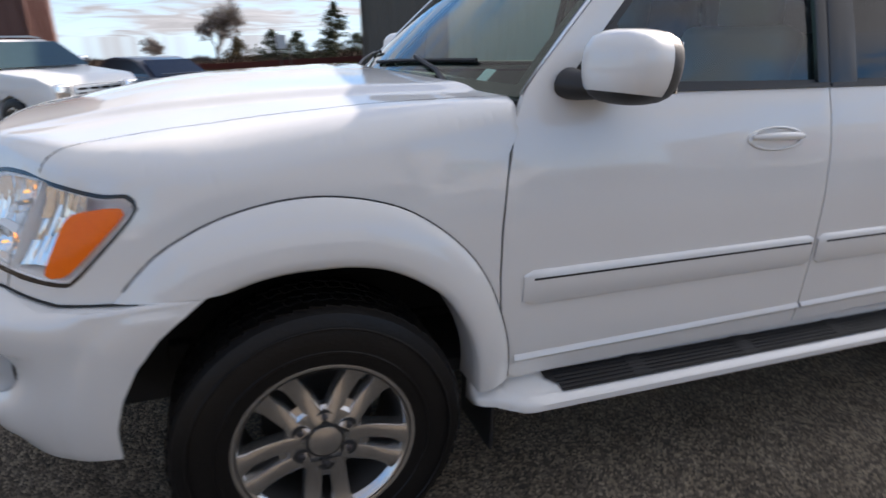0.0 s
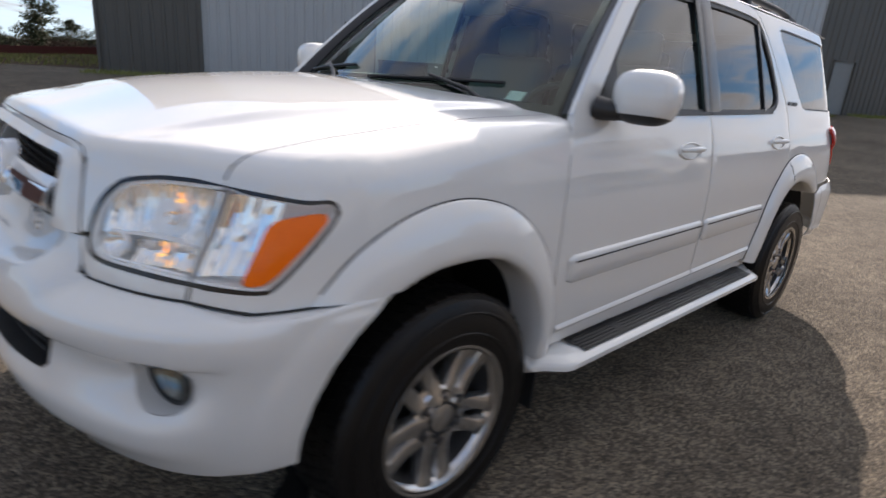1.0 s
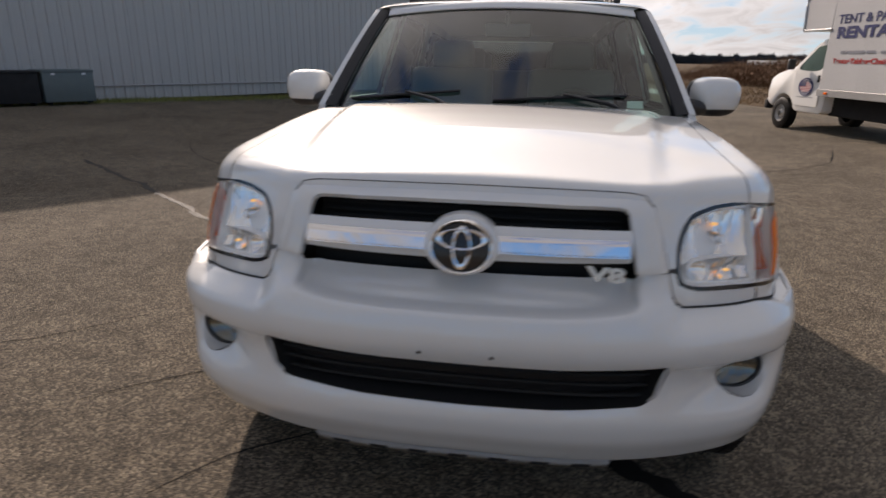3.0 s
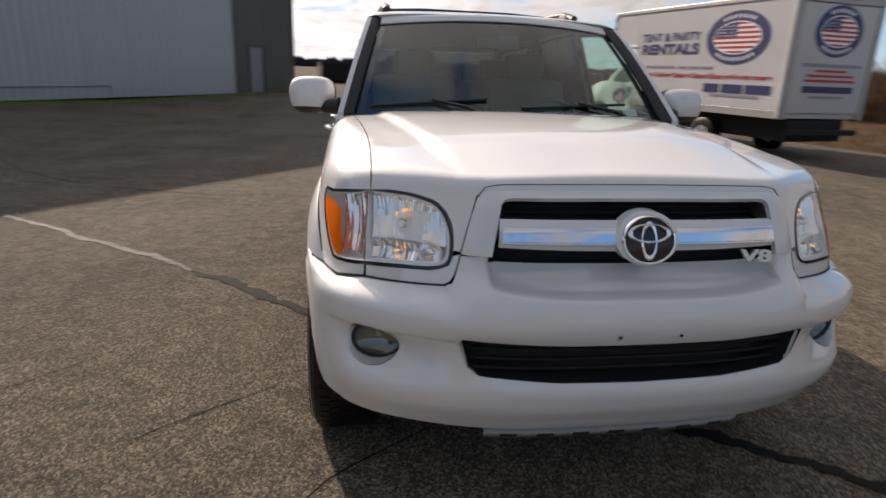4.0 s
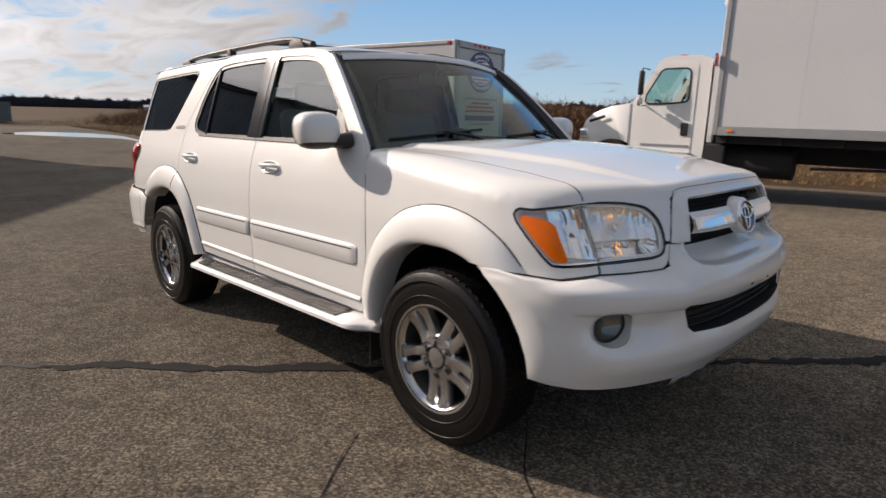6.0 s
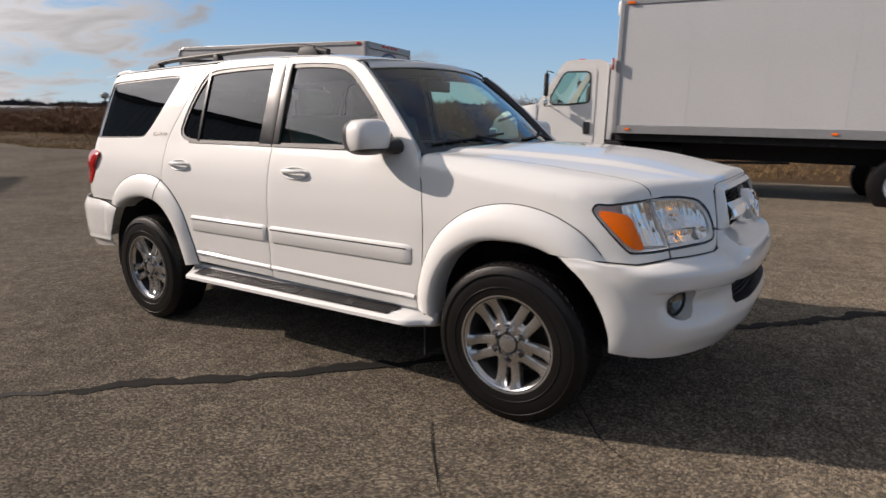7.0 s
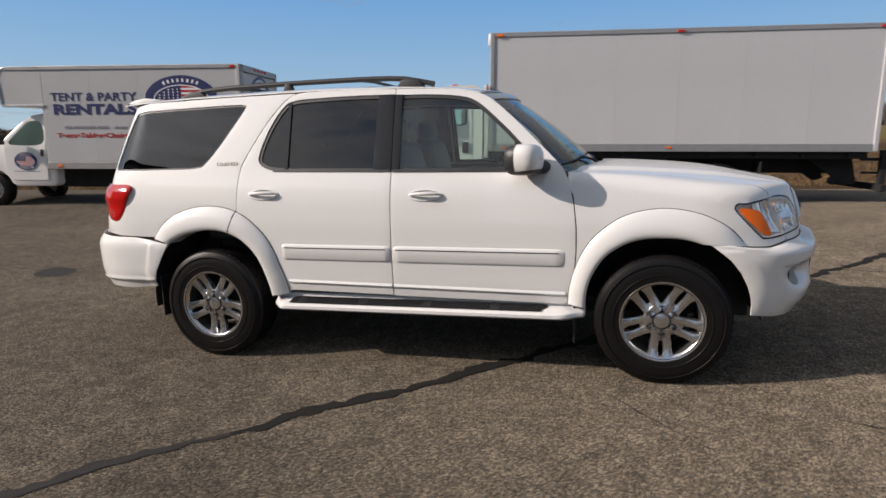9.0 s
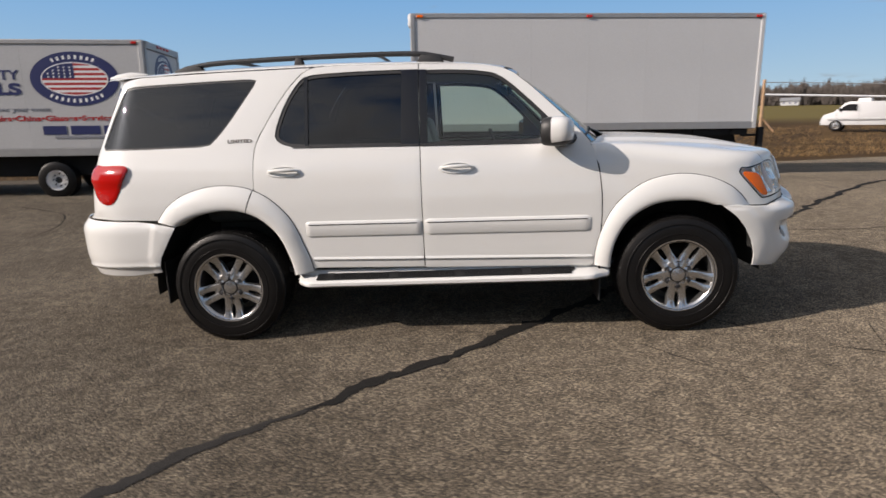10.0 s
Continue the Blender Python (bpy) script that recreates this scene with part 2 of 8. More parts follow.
def field_material():
    m = bpy.data.materials.new("dry_field")
    m.use_nodes = True
    n, l = m.node_tree.nodes, m.node_tree.links
    p = n["Principled BSDF"]
    p.inputs["Roughness"].default_value = 0.95
    p.inputs["Specular IOR Level"].default_value = 0.1
    tc = n.new("ShaderNodeTexCoord")
    a, b = n.new("ShaderNodeTexNoise"), n.new("ShaderNodeTexNoise")
    a.inputs["Scale"].default_value, a.inputs["Detail"].default_value = 0.11, 6.0
    b.inputs["Scale"].default_value, b.inputs["Detail"].default_value = 4.0, 6.0
    for t in (a, b):
        l.new(tc.outputs["Object"], t.inputs["Vector"])
    ramp = n.new("ShaderNodeValToRGB")
    e = ramp.color_ramp.elements
    e[0].position, e[0].color = 0.3, (0.032, 0.019, 0.009, 1)
    e[1].position, e[1].color = 0.72, (0.095, 0.056, 0.022, 1)
    x = e.new(0.5)
    x.color = (0.060, 0.035, 0.015, 1)
    mean = n.new("ShaderNodeMath")
    mean.operation = "MULTIPLY_ADD"
    mean.inputs[1].default_value = 0.5
    half = n.new("ShaderNodeMath")
    half.operation = "MULTIPLY"
    half.inputs[1].default_value = 0.5
    l.new(a.outputs["Fac"], half.inputs[0])
    l.new(b.outputs["Fac"], mean.inputs[0])
    l.new(half.outputs[0], mean.inputs[2])
    l.new(mean.outputs[0], ramp.inputs[0])
    # a strip of winter green on the far side of the field
    far = n.new("ShaderNodeVectorMath")
    far.operation = "DOT_PRODUCT"
    far.inputs[1].default_value = (-0.47, -0.88, 0.0)
    l.new(tc.outputs["Object"], far.inputs[0])
    strip = n.new("ShaderNodeMapRange")
    strip.inputs["From Min"].default_value, strip.inputs["From Max"].default_value = 62.0, 84.0
    l.new(far.outputs["Value"], strip.inputs["Value"])
    green = n.new("ShaderNodeMix")
    green.data_type = "RGBA"
    green.inputs[7].default_value = (0.135, 0.105, 0.036, 1)
    l.new(strip.outputs[0], green.inputs["Factor"])
    l.new(ramp.outputs[0], green.inputs[6])
    l.new(green.outputs[2], p.inputs["Base Color"])
    return m


def leaf_material(name, low, high):
    """Grass, twigs and needles: every blade or tuft has a tone of its own."""
    m = bpy.data.materials.new(name)
    m.use_nodes = True
    n, l = m.node_tree.nodes, m.node_tree.links
    p = n["Principled BSDF"]
    p.inputs["Roughness"].default_value = 0.8
    p.inputs["Specular IOR Level"].default_value = 0.2
    g, mix = n.new("ShaderNodeNewGeometry"), n.new("ShaderNodeMix")
    mix.data_type = "RGBA"
    mix.inputs[6].default_value, mix.inputs[7].default_value = (*low, 1), (*high, 1)
    l.new(g.outputs["Random Per Island"], mix.inputs["Factor"])
    l.new(mix.outputs[2], p.inputs["Base Color"])
    return m


PAINT = material("pearl_white_paint", (0.690, 0.690, 0.672), 0.50, 0.0, 0.0, 1.5, 14.0, 0.0, 1.0)
PAINT.node_tree.nodes["Principled BSDF"].inputs["Coat Roughness"].default_value = 0.045
PAINT.node_tree.nodes["Principled BSDF"].inputs["Specular IOR Level"].default_value = 0.25
PAINT.node_tree.nodes["Principled BSDF"].inputs["Coat IOR"].default_value = 1.7
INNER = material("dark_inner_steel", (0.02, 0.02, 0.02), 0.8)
BLACK = material("black_plastic", (0.018, 0.018, 0.019), 0.48, 0.0, 0.15, 12.0, 300.0, 0.1)
GLOSSBLACK = material("black_gloss_trim", (0.012, 0.012, 0.013), 0.18, 0.0, 0.1)
RUBBER = material("tyre_rubber", (0.0075, 0.007, 0.007), 0.38, 0.0, 0.25, 9.0, 120.0, 0.15)
RUBBER.node_tree.nodes["Principled BSDF"].inputs["Specular IOR Level"].default_value = 0.24
ALLOY = material("satin_alloy", (0.60, 0.595, 0.59), 0.22, 0.92, 0.012, 12.0, 400.0)
CHROME = material("chrome", (0.86, 0.86, 0.87), 0.05, 1.0, 0.01)
STEEL = material("dull_steel", (0.20, 0.19, 0.18), 0.5, 0.9, 0.2, 14.0, 90.0)
SILVER = material("silver_plate", (0.45, 0.45, 0.44), 0.4, 0.6, 0.1)
GREYRAIL = material("dark_grey_rail", (0.020, 0.021, 0.023), 0.6, 0.0, 0.1)
AMBER = material("amber_plastic", (1.0, 0.165, 0.003), 0.22, 0.0, 0.06, 40.0, 90.0, 0.03, 0.1)
AMBER.node_tree.nodes["Principled BSDF"].inputs["Specular IOR Level"].default_value = 0.25
REDLENS = material("red_lens", (0.42, 0.006, 0.003), 0.10, 0.0, 0.1, 30.0, 200.0, 0.05, 0.6)
LAMPSILVER = material("lamp_silver", (0.93, 0.93, 0.92), 0.30, 0.05, 0.02, 40.0, 90.0)
REFLECT = material("reflector_silver", (0.95, 0.95, 0.94), 0.06, 0.92, 0.02, 30.0, 90.0, 0.0)
# faint orange emission in place of sun reflected inside the headlights
GLINT = material("warm_glint", (1.0, 0.6, 0.2), 0.4)
GLINT.node_tree.nodes["Principled BSDF"].inputs["Emission Color"].default_value = (1.0, 0.55, 0.14, 1)
GLINT.node_tree.nodes["Principled BSDF"].inputs["Emission Strength"].default_value = 0.45
SEAT = material("grey_leather", (0.105, 0.118, 0.114), 0.55, 0.0, 0.08, 9.0, 200.0, 0.1)
DASH = material("grey_dash_plastic", (0.055, 0.060, 0.060), 0.6, 0.0, 0.1)
LINER = material("pale_headliner", (0.20, 0.215, 0.21), 0.9)
CLEAR = glass("clear_lens", (0.985, 0.985, 0.98), 0.9, 1.4)


def haze(m, amount):
    """Weathered plastic: a thin veil that scatters light both ways."""
    n, l = m.node_tree.nodes, m.node_tree.links
    out = next(x for x in n if x.bl_idname == "ShaderNodeOutputMaterial")
    old = out.inputs["Surface"].links[0].from_socket
    a, b, two, mix = n.new("ShaderNodeBsdfDiffuse"), n.new("ShaderNodeBsdfTranslucent"), n.new("ShaderNodeMixShader"), n.new("ShaderNodeMixShader")
    a.inputs["Color"].default_value = b.inputs["Color"].default_value = (0.85, 0.84, 0.82, 1)
    speck = n.new("ShaderNodeTexNoise")
    speck.inputs["Scale"].default_value, speck.inputs["Detail"].default_value = 18.0, 4.0
    amt = n.new("ShaderNodeMapRange")
    amt.inputs["To Min"].default_value, amt.inputs["To Max"].default_value = amount * 0.6, amount * 1.4
    l.new(speck.outputs["Fac"], amt.inputs["Value"])
    l.new(a.outputs[0], two.inputs[1])
    l.new(b.outputs[0], two.inputs[2])
    l.new(amt.outputs[0], mix.inputs[0])
    l.new(old, mix.inputs[1])
    l.new(two.outputs[0], mix.inputs[2])
    l.new(mix.outputs[0], out.inputs["Surface"])


haze(CLEAR, 0.035)
SCREEN = glass("green_windscreen_glass", (0.62, 0.81, 0.72), 1.0, 1.80)
WINDOW = glass("tinted_window_glass", (0.76, 0.88, 0.82), 1.0, 1.78)
PRIVACY = glass("privacy_glass", (0.05, 0.05, 0.052), 1.0, 1.65)
BADGE = material("bright_badge_metal", (0.62, 0.62, 0.61), 0.22, 0.6, 0.03)
TREAD = material("grey_step_tread", (0.018, 0.018, 0.019), 0.34, 0.0, 0.1)
FOGLENS = glass("fog_lens", (0.40, 0.41, 0.40), 0.9, 1.45)
NUT = material("dark_lug_steel", (0.06, 0.06, 0.065), 0.35, 0.6, 0.05)
PITCH = material("pitch_black_mesh", (0.006, 0.006, 0.006), 0.75)
TEAL = material("dark_teal_glass", (0.035, 0.06, 0.06), 0.08)
SKID = material("grey_skid_plastic", (0.36, 0.35, 0.34), 0.55, 0.0, 0.15, 12.0, 90.0)
MIRROR = material("mirror_glass", (0.9, 0.9, 0.9), 0.02, 1.0, 0.0)
ASPHALT = asphalt_material()
TAR = material("tar_seal", (0.018, 0.017, 0.016), 0.9, 0.0, 0.3, 20.0, 150.0, 0.3)
TAR.node_tree.nodes["Principled BSDF"].inputs["Specular IOR Level"].default_value = 0.1
OLDTAR = material("weathered_crack_filler", (0.026, 0.024, 0.022), 0.75, 0.0, 0.35, 9.0, 120.0, 0.3)
OLDTAR.node_tree.nodes["Principled BSDF"].inputs["Specular IOR Level"].default_value = 0.2
FIELD = field_material()
CLADDING = material("grey_metal_cladding", (0.42, 0.41, 0.395), 0.45, 0.25, 0.06, 0.7, 30.0)
BROWNCLAD = material("brown_metal_cladding", (0.105, 0.092, 0.076), 0.5, 0.2, 0.08, 0.7, 30.0)
BOXWHITE = material("white_box_panel", (0.52, 0.525, 0.53), 0.4, 0.0, 0.08, 0.5, 40.0)
VANBOX = material("dull_white_box_panel", (0.44, 0.445, 0.45), 0.45, 0.0, 0.10, 0.7, 40.0)
CABWHITE = material("white_cab_paint", (0.74, 0.74, 0.72), 0.3, 0.0, 0.04, 1.5, 60.0, 0.0, 0.5)
GREYTRIM = material("grey_aluminium_rail", (0.36, 0.36, 0.36), 0.45, 0.5, 0.1)
NAVY = material("navy_vinyl", (0.022, 0.03, 0.11), 0.4)
REDVINYL = material("red_vinyl", (0.42, 0.03, 0.03), 0.4)
GREYVINYL = material("grey_vinyl", (0.22, 0.23, 0.26), 0.4)
WHITEVINYL = material("white_vinyl", (0.78, 0.78, 0.78), 0.4)
GREENBOX = material("grey_green_steel", (0.10, 0.13, 0.13), 0.5)
DARKSTEEL = material("black_container_steel", (0.010, 0.010, 0.011), 0.85)
DOORGREY = material("grey_door_paint", (0.22, 0.215, 0.20), 0.5)
REDWOOD = material("red_fence_boards", (0.11, 0.03, 0.022), 0.85)
BARK = material("grey_bark", (0.13, 0.11, 0.095), 0.9, 0.0, 0.3, 8.0, 60.0, 0.4)
TANPIPE = material("tan_painted_pipe", (0.42, 0.26, 0.15), 0.6, 0.0, 0.3, 6.0, 40.0)
EVERGREEN = leaf_material("evergreen_needles", (0.020, 0.032, 0.016), (0.065, 0.078, 0.038))
TWIGS = leaf_material("bare_twigs", (0.15, 0.13, 0.12), (0.28, 0.245, 0.22))
BRUSH = leaf_material("russet_brush", (0.075, 0.038, 0.020), (0.20, 0.108, 0.054))
STRAW = leaf_material("dry_grass", (0.095, 0.060, 0.028), (0.30, 0.19, 0.088))
FARTWIGS = leaf_material("distant_bare_trees", (0.045, 0.038, 0.034), (0.12, 0.10, 0.09))
SCRUB = leaf_material("winter_scrub", (0.03, 0.02, 0.014), (0.07, 0.045, 0.03))
GREENGRASS = leaf_material("pale_green_grass", (0.13, 0.15, 0.04), (0.30, 0.29, 0.10))
DARKBLUE = material("dark_blue_car_paint", (0.008, 0.010, 0.022), 0.3, 0.2, 0.05, 3.0, 100.0, 0.0, 0.8)
WATER = material("wet_puddle", (0.05, 0.05, 0.05), 0.04, 0.0, 0.1)

# ---- mesh helpers ----
from mathutils.geometry import delaunay_2d_cdt


def thing(name, m=Matrix(), label="", category="", group="", kind=""):
    ob = new(name)
    ob.matrix_world = m
    ob.empty_display_size = 0.2
    return tagged(ob, label, category, group, kind)


def part(name, bm, mat, parent=None, label="", smooth=False, sharp=40.0):
    """One mesh object under a thing or a part; the bmesh is freed."""
    if smooth:
        for f in bm.faces:
            f.smooth = True
        limit = radians(sharp)
        for e in bm.edges:
            if len(e.link_faces) == 2 and e.link_faces[0].normal.angle(e.link_faces[1].normal, 0) > limit:
                e.smooth = False
    me = bpy.data.meshes.new(name)
    bm.to_mesh(me)
    bm.free()
    me.materials.append(mat)
    ob = new(name, me)
    ob.parent = parent
    return tagged(ob, label)


def box_bm(size, at=(0, 0, 0), bevel=0.0, segments=2, turn=None):
    bm = bmesh.new()
    bmesh.ops.create_cube(bm, size=1.0)
    bmesh.ops.scale(bm, vec=size, verts=bm.verts)
    if bevel:
        bmesh.ops.bevel(bm, geom=list(bm.edges), offset=bevel, segments=segments, profile=0.5, affect="EDGES")
    if turn is not None:
        bmesh.ops.transform(bm, matrix=turn, verts=bm.verts)
    bmesh.ops.translate(bm, vec=at, verts=bm.verts)
    return bm


def add_bm(bm, other):
    me = bpy.data.meshes.new("joined")
    other.to_mesh(me)
    other.free()
    bm.from_mesh(me)
    bpy.data.meshes.remove(me)
    return bm


def mirrored(bm):
    """The same shape on the other side of the plane y = 0."""
    for v in bm.verts:
        v.co.y = -v.co.y
    bmesh.ops.reverse_faces(bm, faces=bm.faces)
    return bm


def tube_bm(points, radius, sides=10, caps=True, flat=1.0):
    """A round bar along a line of points; flat squeezes it in height; radius may be one number or one for each point."""
    bm = bmesh.new()
    pts = [Vector(p) for p in points]
    radii = radius if isinstance(radius, (list, tuple)) else [radius] * len(pts)
    rings = []
    for i, p in enumerate(pts):
        d = (pts[min(i + 1, len(pts) - 1)] - pts[max(i - 1, 0)]).normalized()
        side = d.cross(Vector((0, 0, 1)))
        side = side.normalized() if side.length > 1e-3 else Vector((1, 0, 0))
        up = side.cross(d)
        rings.append([bm.verts.new(p + radii[i] * (math.cos(a) * side + flat * math.sin(a) * up)) for a in [2 * math.pi * k / sides for k in range(sides)]])
    for r, s in zip(rings, rings[1:]):
        for k in range(sides):
            bm.faces.new((r[k], r[(k + 1) % sides], s[(k + 1) % sides], s[k]))
    if caps:
        bm.faces.new(rings[0][::-1])
        bm.faces.new(rings[-1])
    bmesh.ops.recalc_face_normals(bm, faces=bm.faces)
    return bm


def lathe_bm(profile, axis_at, axis="y", steps=64, closed=False):
    """A profile of (along the axis, radius) turned round an axis."""
    bm = bmesh.new()
    rings = []
    for k in range(steps):
        a = 2 * math.pi * k / steps
        ring = []
        for h, r in profile:
            c, s = r * math.cos(a), r * math.sin(a)
            p = (c, h, s) if axis == "y" else ((h, c, s) if axis == "x" else (c, s, h))
            ring.append(bm.verts.new(Vector(p) + Vector(axis_at)))
        rings.append(ring)
    m = len(profile)
    for k in range(steps):
        r, s = rings[k], rings[(k + 1) % steps]
        for i in range(m if closed else m - 1):
            bm.faces.new((r[i], r[(i + 1) % m], s[(i + 1) % m], s[i]))
    bmesh.ops.recalc_face_normals(bm, faces=bm.faces)
    return bm


def extrude_bm(outline, direction, at=(0, 0, 0), plane="xz", bevel=0.0):
    """A flat outline in a plane, given thickness along a direction."""
    bm = bmesh.new()
    lift = {"xz": lambda p: (p[0], 0, p[1]), "yz": lambda p: (0, p[0], p[1]), "xy": lambda p: (p[0], p[1], 0)}[plane]
    lower = [bm.verts.new(Vector(lift(p)) + Vector(at)) for p in outline]
    upper = [bm.verts.new(v.co + Vector(direction)) for v in lower]
    n = len(lower)
    bm.faces.new(lower[::-1])
    bm.faces.new(upper)
    for i in range(n):
        bm.faces.new((lower[i], lower[(i + 1) % n], upper[(i + 1) % n], upper[i]))
    bmesh.ops.recalc_face_normals(bm, faces=bm.faces)
    if bevel:
        bmesh.ops.bevel(bm, geom=list(bm.edges), offset=bevel, segments=2, profile=0.5, affect="EDGES")
    return bm


def grid_bm(rows):
    """A sheet through rows of points."""
    bm = bmesh.new()
    vs = [[bm.verts.new(p) for p in row] for row in rows]
    for r, s in zip(vs, vs[1:]):
        for i in range(len(r) - 1):
            bm.faces.new((r[i], r[i + 1], s[i + 1], s[i]))
    return bm


def rounded(points, step, closed=True):
    """A smooth line through points, sampled at about the step."""
    pts = [Vector(p) for p in points]
    n = len(pts)
    out = []
    for i in range(n if closed else n - 1):
        p1, p2 = pts[i], pts[(i + 1) % n]
        p0 = pts[i - 1] if closed or i else p1
        p3 = pts[(i + 2) % n] if closed or i + 2 < n else p2
        k = max(1, int((p2 - p1).length / step))
        for j in range(k):
            t = j / k
            out.append(0.5 * ((2 * p1) + (p2 - p0) * t + (2 * p0 - 5 * p1 + 4 * p2 - p3) * t * t + (3 * p1 - p0 - 3 * p2 + p3) * t**3))
    if not closed:
        out.append(pts[-1])
    return out


def straight(points, step, closed=True):
    pts = [Vector(p) for p in points]
    out = []
    for i in range(len(pts) if closed else len(pts) - 1):
        a, b = pts[i], pts[(i + 1) % len(pts)]
        k = max(1, int((b - a).length / step))
        out += [a.lerp(b, j / k) for j in range(k)]
    if not closed:
        out.append(pts[-1])
    return out


def area(poly):
    return sum(a.x * b.y - b.x * a.y for a, b in zip(poly, poly[1:] + poly[:1])) / 2


def shrunk(poly, d):
    """A closed outline moved inwards by d."""
    s = 1 if area(poly) > 0 else -1
    out = []
    for i, p in enumerate(poly):
        t = poly[(i + 1) % len(poly)] - poly[i - 1]
        t = t.normalized() if t.length > 1e-9 else Vector((1, 0))
        out.append(p + Vector((-t.y, t.x)) * d * s)
    return out


def inside(poly, x, y):
    """For arrays of places, whether they lie within a closed outline."""
    px, py = np.array([p.x for p in poly]), np.array([p.y for p in poly])
    qx, qy = np.roll(px, -1), np.roll(py, -1)
    x, y = np.asarray(x)[:, None], np.asarray(y)[:, None]
    cut = ((py > y) != (qy > y)) & (x < (qx - px) * (y - py) / np.where(qy == py, 1e-12, qy - py) + px)
    return cut.sum(1) % 2 == 1


def near(poly, x, y):
    """For arrays of places, the distance to a closed outline."""
    px, py = np.array([p.x for p in poly]), np.array([p.y for p in poly])
    qx, qy = np.roll(px, -1) - px, np.roll(py, -1) - py
    x, y = np.asarray(x)[:, None], np.asarray(y)[:, None]
    t = np.clip(((x - px) * qx + (y - py) * qy) / np.maximum(qx**2 + qy**2, 1e-12), 0, 1)
    return np.hypot(x - px - t * qx, y - py - t * qy).min(1)


def panel_bm(outline, surf, step=0.03, rim=0.012, holes=(), outward=None, edge=0.0015, extra=(), open_rim=False):
    """A sheet cut to an outline (with holes) in the plane of a surface's two coordinates, laid on that surface, with edges turned in."""
    loops = [list(outline)] + [list(h) for h in holes]
    pts, edges = [], []
    for loop in loops:
        k = len(pts)
        pts += loop
        edges += [(k + i, k + (i + 1) % len(loop)) for i in range(len(loop))]
    us, vs = [p.x for p in loops[0]], [p.y for p in loops[0]]
    gu, gv = np.meshgrid(np.arange(min(us) + step / 2, max(us), step), np.arange(min(vs) + step / 2, max(vs), step))
    gu, gv = gu.ravel(), gv.ravel()
    if len(extra):
        gu, gv = np.r_[gu, [p[0] for p in extra]], np.r_[gv, [p[1] for p in extra]]
    keep = inside(loops[0], gu, gv) & (near(loops[0], gu, gv) > step * 0.45)
    if len(extra):
        k = len(extra)
        keep[-k:] = inside(loops[0], gu[-k:], gv[-k:]) & (near(loops[0], gu[-k:], gv[-k:]) > 0.002)
    for h in loops[1:]:
        keep &= ~inside(h, gu, gv) & (near(h, gu, gv) > step * 0.45)
    pts = pts + [Vector((a, b)) for a, b in zip(gu[keep], gv[keep])]
    flat, _, tris, *_ = delaunay_2d_cdt(pts, edges, [], 0, 1e-6)
    mid = np.array([[(flat[a].x + flat[b].x + flat[c].x) / 3, (flat[a].y + flat[b].y + flat[c].y) / 3] for a, b, c in tris])
    ok = inside(loops[0], mid[:, 0], mid[:, 1])
    for h in loops[1:]:
        ok &= ~inside(h, mid[:, 0], mid[:, 1])
    bm = bmesh.new()
    made = [bm.verts.new(surf(p.x, p.y)) for p in flat]
    for good, t in zip(ok, tris):
        if good:
            try:
                bm.faces.new([made[i] for i in t])
            except ValueError:
                pass
    for v in [v for v in bm.verts if not v.link_faces]:
        bm.verts.remove(v)
    bm.normal_update()
    way = sum((f.normal * f.calc_area() for f in bm.faces), Vector())
    if outward is not None and way.dot(Vector(outward)) < 0:
        bmesh.ops.reverse_faces(bm, faces=bm.faces)
        bm.normal_update()
    for f in bm.faces:
        f.smooth = True
    if rim:
        border = [e for e in bm.edges if len(e.link_faces) == 1]
        normal = {v: v.normal.copy() for e in border for v in e.verts}
        low = {v: bm.verts.new(v.co - n * rim) for v, n in normal.items()}
        for v, n in normal.items():
            v.co -= n * edge
        for e in border:
            f = e.link_faces[0]
            a, b = e.verts
            loop = [l.vert for l in f.loops]
            if loop[(loop.index(a) + 1) % len(loop)] != b:
                a, b = b, a
            nf = bm.faces.new((b, a, low[a], low[b]))
            nf.smooth = False
            e.smooth = False
    return bm


def lettering(text, size, m, mat, parent, depth=0.002, name="lettering", bold=0.0, width=None):
    cu = bpy.data.curves.new(name, "FONT")
    cu.body, cu.size, cu.extrude, cu.offset = text, size, depth, bold
    cu.align_x, cu.align_y = "CENTER", "CENTER"
    tmp = bpy.data.objects.new(name, cu)
    me = bpy.data.meshes.new_from_object(tmp)
    bpy.data.objects.remove(tmp)
    bpy.data.curves.remove(cu)
    if width:
        xs = [v.co.x for v in me.vertices]
        k = width / (max(xs) - min(xs))
        for v in me.vertices:
            v.co.x *= k
    me.transform(m)
    me.materials.clear()
    me.materials.append(mat)
    ob = new(name, me)
    ob.parent = parent
    return ob



